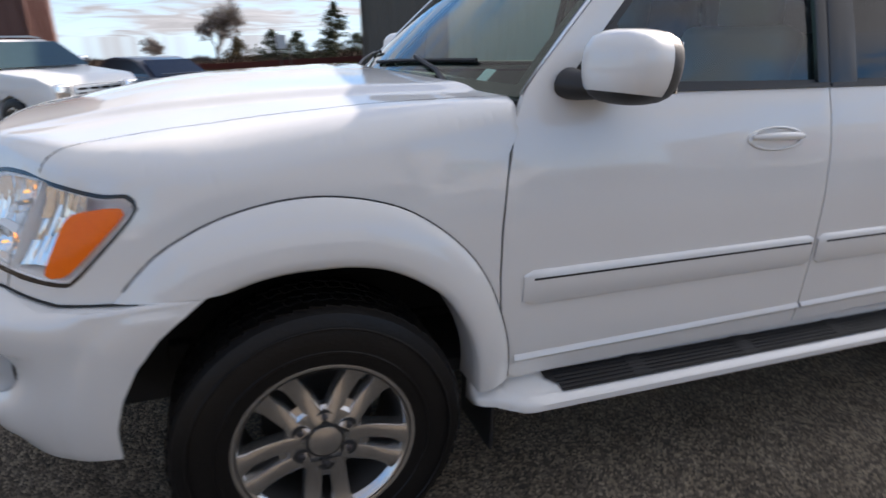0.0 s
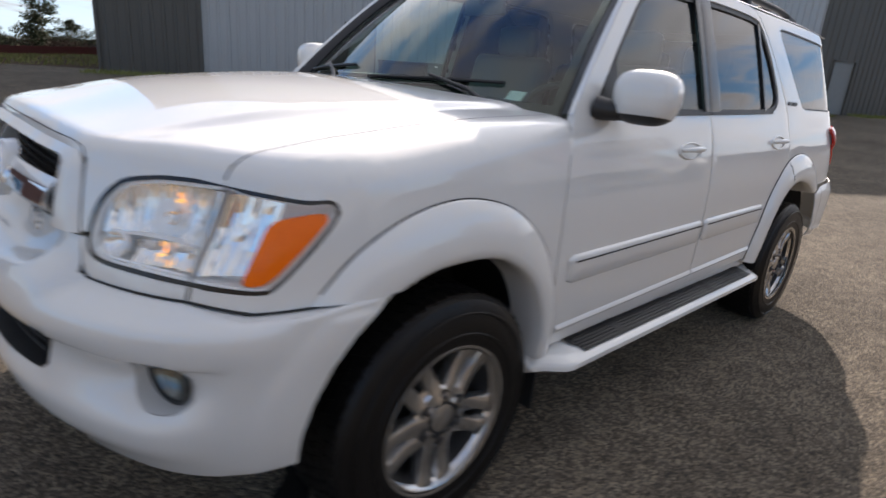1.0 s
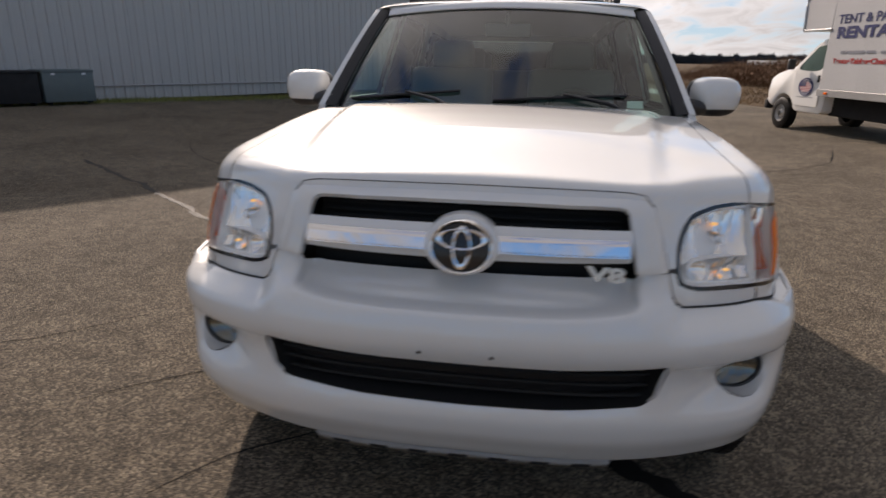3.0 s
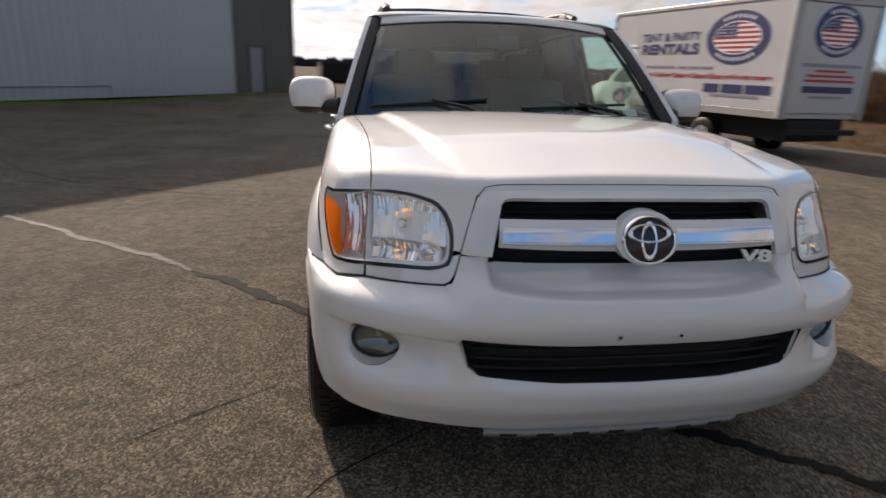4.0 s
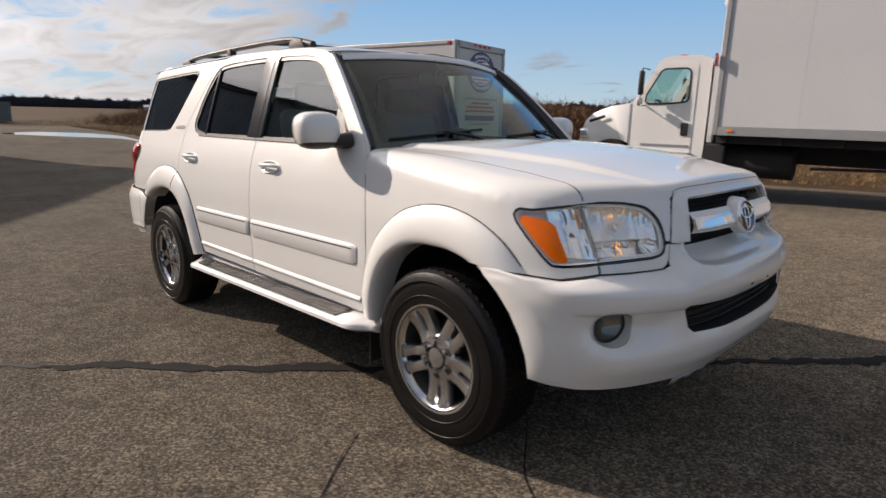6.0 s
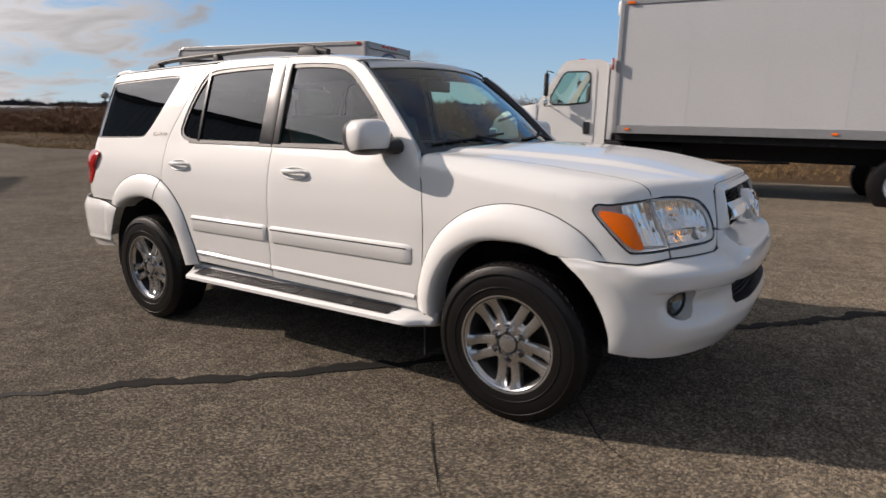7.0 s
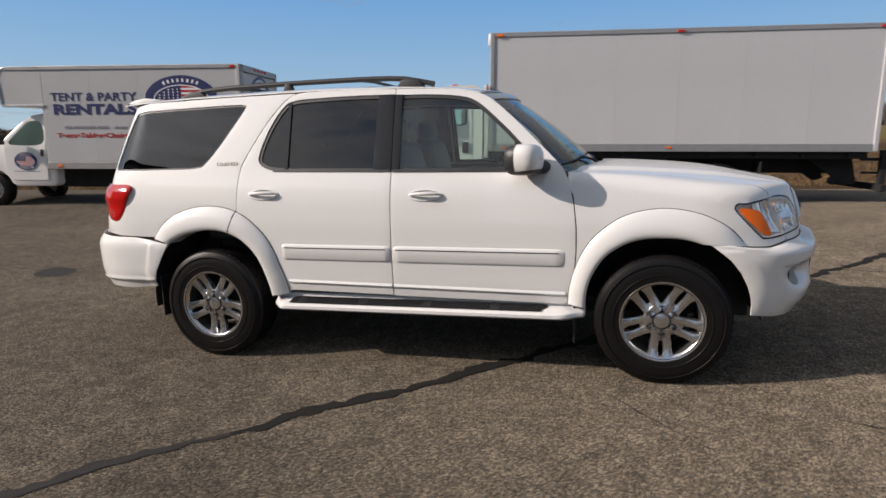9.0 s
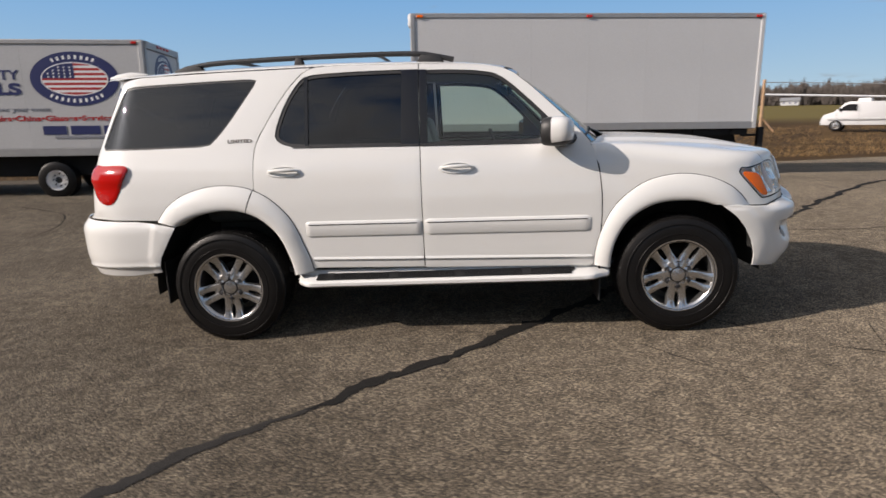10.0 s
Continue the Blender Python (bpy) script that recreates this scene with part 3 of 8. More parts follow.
# ---- ground ----
def ground_z(x, y):
    across = math.exp(-((max(0.0, y - 6.0) / 5.0) ** 2) - (max(0.0, -y - (6.0 if x < 5 else 2.5)) / (5.0 if x < 5 else 3.0)) ** 2)
    if x < 0:
        fall = -x * math.exp(-((max(0.0, -x - 4.5) / 4.0) ** 2))
    else:
        # the lot falls towards a shallow swale and rises again to the far corner of the warehouse
        fall = -min(x, 9.0 + 1.4 * (1 - math.exp(-max(0.0, x - 9.0) / 1.4)))
        t = min(1.0, max(0.0, (x - 18.0) / 13.0))
        fall *= 1 - t * t * (3 - 2 * t)
    z = math.tan(radians(2.0)) * fall * across
    z -= 0.53 * math.exp(-(((x + 3) / 7) ** 2) - ((y - 14.8) / 5.2) ** 2)
    z -= 0.036 * max(0.0, y - 24.0 - 0.9 * max(0.0, x))
    s = -0.47 * x - 0.88 * y
    z += 0.02 * min(max(0.0, s - 18.0), 190.0) * (1.0 if s > 0 else 0.0)
    z += 0.0105 * min(max(0.0, s - 60.0), 140.0)
    return z


def spread(limit, near_step, reach):
    out, v, step = [0.0], 0.0, near_step
    while v < limit:
        if v > reach:
            step *= 1.35
        v += step
        out.append(min(v, limit))
    return [-v for v in out[:0:-1]] + out


xs, ys = spread(3000.0, 2.0, 40.0), spread(3000.0, 2.0, 40.0)
bm = grid_bm([[Vector((x, y, ground_z(x, y) - 0.05)) for x in xs] for y in ys])
tagged(part("ground", bm, FIELD, smooth=True), "dry golden-brown field of rough grass", "ground", kind="structure")
lot = [Vector(p) for p in ((-60, -29.5), (-14, -17.3), (-5, -14.4), (5, -12.0), (14, -9.8), (20, -8.2), (24.5, -6.9), (31, -7.6), (46, -8.0), (47, 6), (33, 4.5), (5, 21.3), (3.0, 22.4), (-12, 23.5), (-60, 24))]
bm = panel_bm(straight(lot, 1.2), lambda x, y: Vector((x, y, ground_z(x, y))), 1.2, 0.05, (), (0, 0, 1), 0.0)
tagged(part("pavement", bm, ASPHALT), "worn grey-brown asphalt with exposed pale stones", "asphalt", kind="structure")


def crack(points, width, seed, name="tar_crack", mat=TAR, rag=0.35, h=0.004):
    rnd = random.Random(seed)
    pts = rounded([Vector(p) for p in points], 0.05 if width > 0.02 else 0.08, False)
    rows = []
    wob = 0.0
    for i, p in enumerate(pts):
        t = pts[min(i + 1, len(pts) - 1)] - pts[max(i - 1, 0)]
        nrm = Vector((-t.y, t.x)).normalized()
        wob = wob * 0.8 + rnd.uniform(-1, 1) * width * 0.28
        w = width * (1 + rnd.uniform(-rag, rag)) * (0.75 + 0.4 * noise.noise(Vector((i * 0.07, seed, 0))))
        end = min(1.0, i / 6, (len(pts) - 1 - i) / 6)
        a, b = p + nrm * (wob + w * end / 2), p + nrm * (wob - w * end / 2)
        rows.append([Vector((a.x, a.y, ground_z(a.x, a.y) + h)), Vector((p.x, p.y, ground_z(p.x, p.y) + h + 0.002)), Vector((b.x, b.y, ground_z(b.x, b.y) + h))])
    bm = grid_bm(rows)
    bmesh.ops.recalc_face_normals(bm, faces=bm.faces)
    if bm.faces and sum(f.normal.z for f in bm.faces) < 0:
        bmesh.ops.reverse_faces(bm, faces=bm.faces)
    return tagged(part(name, bm, mat), "dark tar-filled crack across the asphalt", "crack", kind="structure")


crack(((2.20, 2.00), (1.95, 1.74), (1.60, 1.47), (1.25, 1.12), (0.9, 0.77), (0.3, 0.06), (-0.36, -0.70), (-0.95, -1.30), (-2.0, -2.45), (-3.3, -3.9), (-5.0, -5.8), (-7.2, -8.0)), 0.122, 3)
crack(((6.61, 7.13), (4.91, 5.05), (3.34, 3.27), (2.87, 2.76), (2.48, 2.27), (2.18, 1.97)), 0.088, 8, mat=OLDTAR)
for k, pts in enumerate((((-0.80, 1.27), (-0.90, 1.304), (-1.01, 1.347), (-1.08, 1.394), (-1.20, 1.29), (-1.5, 1.2)), ((-0.95, 1.75), (-0.97, 1.632), (-1.01, 1.484), (-1.08, 1.394), (-1.18, 1.083), (-1.27, 0.864)),
                         ((0.30, 1.15), (0.155, 1.344), (-0.074, 1.627), (-0.21, 1.75)), ((-0.12, 0.44), (-0.30, 0.70), (-0.47, 0.916), (-0.72, 1.08)), ((-0.91, 1.28), (-1.03, 1.43), (-1.25, 1.6)))):
    crack(pts, 0.012, 30 + k, "hairline_crack")
crack(((-0.3, 4.2), (-0.12, 3.5), (0.1, 3.1), (0.28, 2.5), (0.75, 2.05)), 0.004, 11, "hairline_crack", OLDTAR)
crack(((-1.6, 2.2), (-1.2, 2.6), (-1.0, 3.1), (-1.1, 3.6)), 0.006, 12, "hairline_crack", OLDTAR)
crack(((-2.0, -2.5), (-3.0, -2.3), (-4.2, -2.5), (-5.6, -2.2)), 0.02, 14, "hairline_crack")
crack(((5.5, 2.5), (6.5, 4.5), (8.0, 6.0), (9.5, 7.0)), 0.02, 15, "hairline_crack")
crack(((9.0, -2.0), (8.0, -3.5), (8.5, -5.0), (10.0, -5.8)), 0.03, 16, "hairline_crack")
stain = rounded([Vector(p) for p in ((7.40, -1.43), (7.44, -1.72), (7.1, -1.70), (6.85, -1.52), (6.86, -1.24), (7.15, -1.20))], 0.08)
bm = panel_bm(stain, lambda x, y: Vector((x, y, ground_z(x, y) + 0.004)), 0.15, 0.0, (), (0, 0, 1))
tagged(part("asphalt_patch", bm, OLDTAR), "dark patched spot in the asphalt", "asphalt", kind="structure")
pud = rounded([Vector(p) for p in ((25.6, -6.1), (28.0, -5.9), (30.5, -4.0), (33.5, -2.5), (35.5, -4.2), (33.0, -6.4), (29.0, -6.7))], 0.6)
bm = panel_bm(pud, lambda x, y: Vector((x, y, ground_z(x, y) + 0.006)), 1.0, 0.0, (), (0, 0, 1))
tagged(part("puddle", bm, WATER), "shallow puddle of rain water on asphalt", "puddle", kind="structure")

# ---- warehouse ----
WALL_A, WALL_B = Vector((5.0, 20.3, 0.0)), Vector((32.3, 3.62, 0.0))
WALL_DIR = (WALL_B - WALL_A).normalized()
WALL_LEN = (WALL_B - WALL_A).length
WALL_H = 8.7
wall_m = Matrix.Translation(WALL_A + Vector((0, 0, -0.02))) @ Matrix.Rotation(math.atan2(WALL_DIR.y, WALL_DIR.x), 4, "Z")
# in the wall's own frame x runs along it and -y points to the lot
house = thing("warehouse_building", wall_m, "grey and brown corrugated metal warehouse beside the lot", "building")


def cladding_mesh(width, z0, z1, ribs, name):
    bm = bmesh.new()
    pitch = width / ribs
    prof = []
    for k in range(ribs):
        x = k * pitch
        prof += [(x, 0.0), (x + pitch * 0.62, 0.0), (x + pitch * 0.70, -0.034), (x + pitch * 0.90, -0.034), (x + pitch * 0.98, 0.0)]
    prof.append((width - 0.004, 0.0))
    lo, hi = [bm.verts.new((x, y, z0)) for x, y in prof], [bm.verts.new((x, y, z1)) for x, y in prof]
    for i in range(len(prof) - 1):
        bm.faces.new((lo[i], lo[i + 1], hi[i + 1], hi[i]))
    me = bpy.data.meshes.new(name)
    bm.to_mesh(me)
    bm.free()
    return me


def clad(a, b, z0, z1, mat, sheet=0.96):
    n = max(1, round((b - a) / sheet))
    w = (b - a) / n
    me = cladding_mesh(w, z0, z1, 3, "wall_sheet")
    me.materials.append(mat)
    for k in range(n):
        ob = new("wall_sheet", me)
        ob.parent, ob.location = house, (a + k * w, -0.004 if k % 2 else 0.0, 0)


D1, D2 = (7.86, 8.96), (28.38, 29.55)
clad(0.0, 3.17, 0.0, WALL_H, BROWNCLAD)
clad(3.17, D1[0], 0.0, WALL_H, CLADDING)
clad(D1[0], D1[1], 2.12, WALL_H, CLADDING)
clad(D1[1], 27.4, 0.0, WALL_H, CLADDING)
clad(27.4, D2[0], 0.0, WALL_H, BROWNCLAD)
clad(D2[0], D2[1], 2.28, WALL_H, BROWNCLAD)
clad(D2[1], WALL_LEN, 0.0, WALL_H, BROWNCLAD)
part("end_wall", box_bm((0.2, 26, WALL_H), (0.14, 13.05, WALL_H / 2)), BROWNCLAD, house)
part("end_wall", box_bm((0.2, 26, WALL_H), (WALL_LEN - 0.14, 13.05, WALL_H / 2)), BROWNCLAD, house)
part("back_wall", box_bm((WALL_LEN - 0.3, 0.2, WALL_H), (WALL_LEN / 2, 26.1, WALL_H / 2)), CLADDING, house)
part("inner_wall", box_bm((WALL_LEN - 0.5, 0.1, WALL_H - 0.1), (WALL_LEN / 2, 0.32, WALL_H / 2)), DARKSTEEL, house)
part("roof", extrude_bm([(-0.25, WALL_H - 0.02), (13, WALL_H + 1.4), (26.3, WALL_H - 0.02)], (WALL_LEN + 0.2, 0, 0), (-0.1, 0, 0), "yz"), GREYTRIM, house)
part("eave_trim", box_bm((WALL_LEN, 0.10, 0.25), (WALL_LEN / 2, -0.09, WALL_H - 0.16), 0.01), BROWNCLAD, house)
for x in (0.05, 3.17, 27.4, WALL_LEN - 0.05):
    part("corner_trim", box_bm((0.10, 0.03, WALL_H - 0.3), (x, -0.055, WALL_H / 2 - 0.15), 0.004), BROWNCLAD, house)
for (a, b), top, mat in ((D1, 2.12, DOORGREY), (D2, 2.28, DOORGREY)):
    door = part("door", box_bm((b - a - 0.10, 0.05, top - 0.07), ((a + b) / 2, 0.05, (top - 0.07) / 2 + 0.02), 0.004), mat, house, "plain grey steel door")
    for x in (a + 0.025, b - 0.025):
        part("frame", box_bm((0.05, 0.14, top), (x, 0.0, top / 2), 0.004), BROWNCLAD, door)
    part("frame", box_bm((b - a, 0.14, 0.055), ((a + b) / 2, 0.0, top - 0.03), 0.004), BROWNCLAD, door)
    part("door_handle", tube_bm([(b - 0.16, 0.02, 1.02), (b - 0.16, -0.05, 1.02), (b - 0.26, -0.05, 1.02)], 0.012, 8), STEEL, door)
part("wall_lamp", box_bm((0.28, 0.18, 0.2), (1.6, -0.13, 4.6), 0.02), DARKSTEEL, house)
part("conduit", tube_bm([(10.2, -0.06, 0.45), (20.5, -0.06, 0.45), (20.5, -0.06, 0.2)], 0.03, 8), GREYTRIM, house)


def rubbish_bin(x, w, h, mat, label, lid):
    t = thing("storage_bin", wall_m @ Matrix.Translation((x, -0.75, 0.03)), label, "container")
    part("body", box_bm((w, 0.95, h - 0.06), (0, 0, (h - 0.06) / 2 + 0.05), 0.02), mat, t, smooth=True)
    part("lid", box_bm((w + 0.05, 1.0, 0.07), (0, 0, h), 0.02), lid, t, smooth=True)
    for k in (-1, 1):
        part("skid", box_bm((0.08, 0.9, 0.06), (k * w * 0.4, 0, 0.03)), DARKSTEEL, t)
        part("latch", box_bm((0.10, 0.02, 0.05), (k * w * 0.3, -0.505, h - 0.08)), WHITEVINYL if mat is GREENBOX else DARKSTEEL, t)


rubbish_bin(9.80, 1.50, 0.90, DARKSTEEL, "black steel storage bin against the warehouse wall", DARKSTEEL)
rubbish_bin(11.33, 1.36, 0.92, GREENBOX, "grey-green steel storage bin against the warehouse wall", GREENBOX)


# ---- plants ----
def blades_bm(places, height, width, rnd, lean=0.35):
    """Thin upright blades, three corners each."""
    vs, fs = [], []
    for x, y, z in places:
        h = height * rnd.uniform(0.5, 1.3)
        a = rnd.uniform(0, math.tau)
        dx, dy = math.cos(a) * width, math.sin(a) * width
        lx, ly = rnd.gauss(0, lean) * h, rnd.gauss(0, lean) * h
        k = len(vs)
        vs += [(x - dx, y - dy, z), (x + dx, y + dy, z), (x + lx, y + ly, z + h)]
        fs.append((k, k + 1, k + 2))
    return vs, fs


def stuff(name, vs, fs, mat, label, category):
    me = bpy.data.meshes.new(name)
    me.from_pydata(vs, [], fs)
    me.materials.append(mat)
    return tagged(new(name, me), label, category, kind="stuff")


def edge_y(x):
    """The southern edge of the asphalt."""
    for a, b in zip(lot, lot[1:9]):
        if a.x <= x <= b.x:
            return a.y + (b.y - a.y) * (x - a.x) / (b.x - a.x)
    return -8.0


rnd = random.Random(5)
places = []
for _ in range(70000):
    x = rnd.uniform(-30, 62)
    d = rnd.random() ** 1.7 * 26
    y = edge_y(x) - (1.7 + 0.7 * noise.noise(Vector((x * 0.5, 0, 6))) if x < 7 else 0.1) - d if x < 46 else rnd.uniform(-30, 25)
    if noise.noise(Vector((x * 0.35, y * 0.35, 1))) > -0.25 + rnd.uniform(-0.3, 0.3):
        places.append((x, y, ground_z(x, y) - 0.06))
vs, fs = blades_bm(places, 0.17, 0.010, rnd, 0.55)
stuff("dry_grass", vs, fs, STRAW, "dry straw-coloured grass along the asphalt edge", "grass")
places = []
for _ in range(9000):
    t, d = rnd.uniform(-0.3, WALL_LEN), 0.10 + 0.9 * rnd.random() ** 1.5
    p = wall_m @ Vector((t, -d, 0))
    if not any(a - 0.1 < t < b + 0.1 for a, b in (D2,)):
        places.append((p.x, p.y, ground_z(p.x, p.y) - 0.02))
for _ in range(9000):
    x = rnd.uniform(-14, 16)
    y = rnd.uniform(23.0, 31.5)
    places.append((x, y, ground_z(x, y) - 0.05))
vs, fs = blades_bm(places, 0.13, 0.02, rnd)
stuff("green_grass", vs, fs, GREENGRASS, "short pale green grass beside the warehouse", "grass")
rows = [[wall_m @ Vector((t, -d, 0.012 if 0.1 < d < 1.0 else 0.0)) + Vector((0, 0, ground_z(*(wall_m @ Vector((t, -d, 0))).xy) + 0.02)) for d in (0.02, 0.4, 0.8 + 0.2 * noise.noise(Vector((t, 0, 0))), 1.05 + 0.25 * noise.noise(Vector((t * 0.7, 3, 0))))] for t in np.linspace(-0.3, 27.8, 90)]
bm = grid_bm(rows)
bmesh.ops.recalc_face_normals(bm, faces=bm.faces)
if sum(f.normal.z for f in bm.faces) < 0:
    bmesh.ops.reverse_faces(bm, faces=bm.faces)
tagged(part("verge", bm, material("mossy_verge", (0.085, 0.08, 0.04), 0.95, 0, 0.35, 1.5, 25.0, 0.5)), "mossy strip of soil along the warehouse wall", "verge", kind="structure")
vs, fs = [], []
line = [Vector(p) for p in ((54, -11.5), (43, -13.2), (34, -15.5), (26, -18.5), (18, -22), (10, -26), (2, -30), (-6, -34))]
def twig(vs, fs, base, tip, w, a):
    side = Vector((math.cos(a), math.sin(a), 0.0)) * w
    n0 = len(vs)
    vs += [tuple(base - side), tuple(base + side), tuple(tip)]
    fs.append((n0, n0 + 1, n0 + 2))


for _ in range(20000):
    k = rnd.random() * (len(line) - 1)
    p = line[int(k)].lerp(line[int(k) + 1], k % 1)
    d = rnd.random() ** 0.8 * 9
    x, y = p.x - 0.45 * d + rnd.gauss(0, 0.8), p.y - 0.85 * d + rnd.gauss(0, 0.8)
    lump = noise.noise(Vector((x * 0.22, y * 0.22, 4))) + 0.7 * noise.noise(Vector((x * 0.7, y * 0.7, 9)))
    tall = (1.95 + 0.8 * lump) * (0.4 + 0.6 * min(1, d / 2.5)) * min(1.0, 0.55 + 0.18 * k)
    z0 = ground_z(x, y) - 0.05
    for j in range(11):
        h = tall * (rnd.random() ** 0.6) * rnd.uniform(0.8, 1.15)
        q = Vector((x + rnd.gauss(0, 0.3), y + rnd.gauss(0, 0.3), z0 + h))
        reach = Vector((rnd.gauss(0, 0.5), rnd.gauss(0, 0.5), rnd.uniform(0.1, 1.0))) * rnd.uniform(0.15, 0.4)
        twig(vs, fs, q - reach * 0.5, q + reach, rnd.uniform(0.010, 0.024), rnd.uniform(0, math.tau))
stuff("brush_thicket", vs, fs, BRUSH, "russet winter brush behind the parked trucks", "bush")


def limb(vs, fs, a, b, r0, r1, sides=5):
    d = (b - a).normalized()
    u = d.orthogonal().normalized()
    w = d.cross(u)
    k = len(vs)
    for p, r in ((a, r0), (b, r1)):
        vs += [tuple(p + r * (math.cos(t) * u + math.sin(t) * w)) for t in [math.tau * i / sides for i in range(sides)]]
    fs += [(k + i, k + (i + 1) % sides, k + sides + (i + 1) % sides, k + sides + i) for i in range(sides)]


def bare_tree(x, y, h, seed, label):
    r = random.Random(seed)
    z = ground_z(x, y) - 0.1
    t = thing("bare_tree", Matrix.Translation((x, y, z)), label, "tree")
    vs, fs, tv, tf = [], [], [], []

    def grow(p, d, length, rad, depth):
        q = p + d * length
        limb(vs if depth > 1 else tv, fs if depth > 1 else tf, p, q, rad, rad * 0.68, 5 if depth > 1 else 3)
        if depth == 0:
            return
        for _ in range(4):
            nd = (d + Vector((r.gauss(0, 0.5), r.gauss(0, 0.5), r.gauss(0.12, 0.3)))).normalized()
            grow(p + d * length * r.uniform(0.55, 1.0), nd, length * r.uniform(0.62, 0.86), max(rad * 0.55, 0.010), depth - 1)

    grow(Vector((0, 0, 0)), Vector((0.03, 0.02, 1)).normalized(), h * 0.30, h * 0.026, 6)
    for nm, a, b, m in (("trunk", vs, fs, BARK), ("crown", tv, tf, TWIGS)):
        me = bpy.data.meshes.new(nm)
        me.from_pydata(a, [], b)
        me.materials.append(m)
        new(nm, me).parent = t
    return t


def evergreen(x, y, h, w, seed, label, mat=EVERGREEN, lumps=0.25):
    r = random.Random(seed)
    t = thing("evergreen_tree", Matrix.Translation((x, y, ground_z(x, y) - 0.1)), label, "tree")
    vs, fs = [], []
    limb(vs, fs, Vector((0, 0, 0)), Vector((0, 0, h * 0.9)), h * 0.025, 0.02, 6)
    me = bpy.data.meshes.new("trunk")
    me.from_pydata(vs, [], fs)
    me.materials.append(BARK)
    new("trunk", me).parent = t
    vs, fs = [], []
    boughs = int(26 * h ** 0.5)
    for i in range(boughs):
        k = (i + 0.5) / boughs
        z0 = h * (0.06 + 0.94 * k)
        reach = w * (1 - k) ** 0.75 * r.uniform(1 - 1.6 * lumps, 1 + 1.4 * lumps) + 0.08
        a = r.uniform(0, math.tau)
        tip = Vector((math.cos(a) * reach, math.sin(a) * reach, z0 + r.uniform(-0.05, 0.25) * reach))
        root = Vector((0, 0, z0))
        for _ in range(int(60 + 90 * (1 - k))):
            q = root.lerp(tip, r.random() ** 0.6) + Vector((r.gauss(0, 0.13), r.gauss(0, 0.13), r.gauss(0, 0.10))) * (0.5 + reach * 0.5)
            s = r.uniform(0.05, 0.12) * (0.7 + 0.1 * h)
            u = Vector((r.gauss(0, 1), r.gauss(0, 1), r.gauss(0, 0.6))).normalized() * s
            v = Vector((r.gauss(0, 1), r.gauss(0, 1), r.gauss(0.3, 0.8))).normalized() * s
            n0 = len(vs)
            vs += [tuple(q - u), tuple(q + u * 0.6), tuple(q + v)]
            fs.append((n0, n0 + 1, n0 + 2))
    me = bpy.data.meshes.new("crown")
    me.from_pydata(vs, [], fs)
    me.materials.append(mat)
    new("crown", me).parent = t
    return t


def at_az(az, dist, eye=(-0.4, -2.2)):
    return eye[0] + dist * math.cos(radians(az)), eye[1] + dist * math.sin(radians(az))


vs, fs = [], []
for _ in range(5200):
    az = rnd.uniform(69.5, 103)
    x, y = at_az(az, rnd.uniform(40, 52) / math.cos(radians(az - 86)))
    tall = 0.85 + 0.7 * noise.noise(Vector((x * 0.4, y * 0.1, 7)))
    z0 = ground_z(x, y) - 0.5
    for j in range(9):
        q = Vector((x + rnd.gauss(0, 0.25), y + rnd.gauss(0, 0.25), z0 + tall * rnd.random()))
        reach = Vector((rnd.gauss(0, 0.5), rnd.gauss(0, 0.5), rnd.uniform(0.1, 1.0))) * rnd.uniform(0.2, 0.5)
        twig(vs, fs, q - reach * 0.5, q + reach, rnd.uniform(0.015, 0.035), rnd.uniform(0, math.tau))
stuff("winter_scrub", vs, fs, SCRUB, "dark winter scrub behind the red fence", "bush")
bare_tree(*at_az(89.4, 46), 4.7, 21, "bare grey winter tree behind the red fence")
bare_tree(*at_az(94.5, 60), 3.2, 22, "small bare winter tree in the distance")
evergreen(*at_az(87.6, 43), 1.9, 1.3, 31, "rounded brown-green evergreen shrub by the fence", leaf_material("bronze_needles", (0.05, 0.04, 0.015), (0.11, 0.08, 0.03)))
evergreen(*at_az(84.6, 44), 2.3, 1.5, 32, "spreading dark green evergreen by the fence")
evergreen(*at_az(82.6, 45), 2.2, 1.3, 33, "spreading dark green evergreen by the fence")
evergreen(*at_az(79.2, 44), 3.9, 1.5, 34, "pointed dark green evergreen by the fence")
evergreen(*at_az(77.3, 45), 1.9, 1.5, 35, "low dark green evergreen by the fence")
evergreen(*at_az(75.0, 46), 1.8, 1.5, 36, "low dark green evergreen by the fence")
evergreen(*at_az(72.6, 46), 1.9, 1.6, 37, "low dark green evergreen by the fence")
fence = thing("board_fence", Matrix(), "low red-brown board fence beyond the grass", "fence")
me = bpy.data.meshes.new("board")
bmesh_box = box_bm((0.14, 0.022, 0.95), (0, 0, 0.475), 0.004)
bmesh_box.to_mesh(me)
bmesh_box.free()
me.materials.append(REDWOOD)
rf = random.Random(9)
for k in range(190):
    az = 70 + 32 * k / 189
    x, y = at_az(az, 38 / math.cos(radians(az - 86)))
    ob = new("board", me)
    ob.parent = fence
    ob.matrix_local = Matrix.Translation((x, y, ground_z(x, y) - 0.62 + rf.uniform(-0.02, 0.02))) @ Matrix.Rotation(radians(-4), 4, "Z")
sx, sy = at_az(83.5, 30)
sign = thing("notice_board", Matrix.Translation((sx, sy, ground_z(sx, sy) - 0.3)), "small white notice board on two posts", "sign")
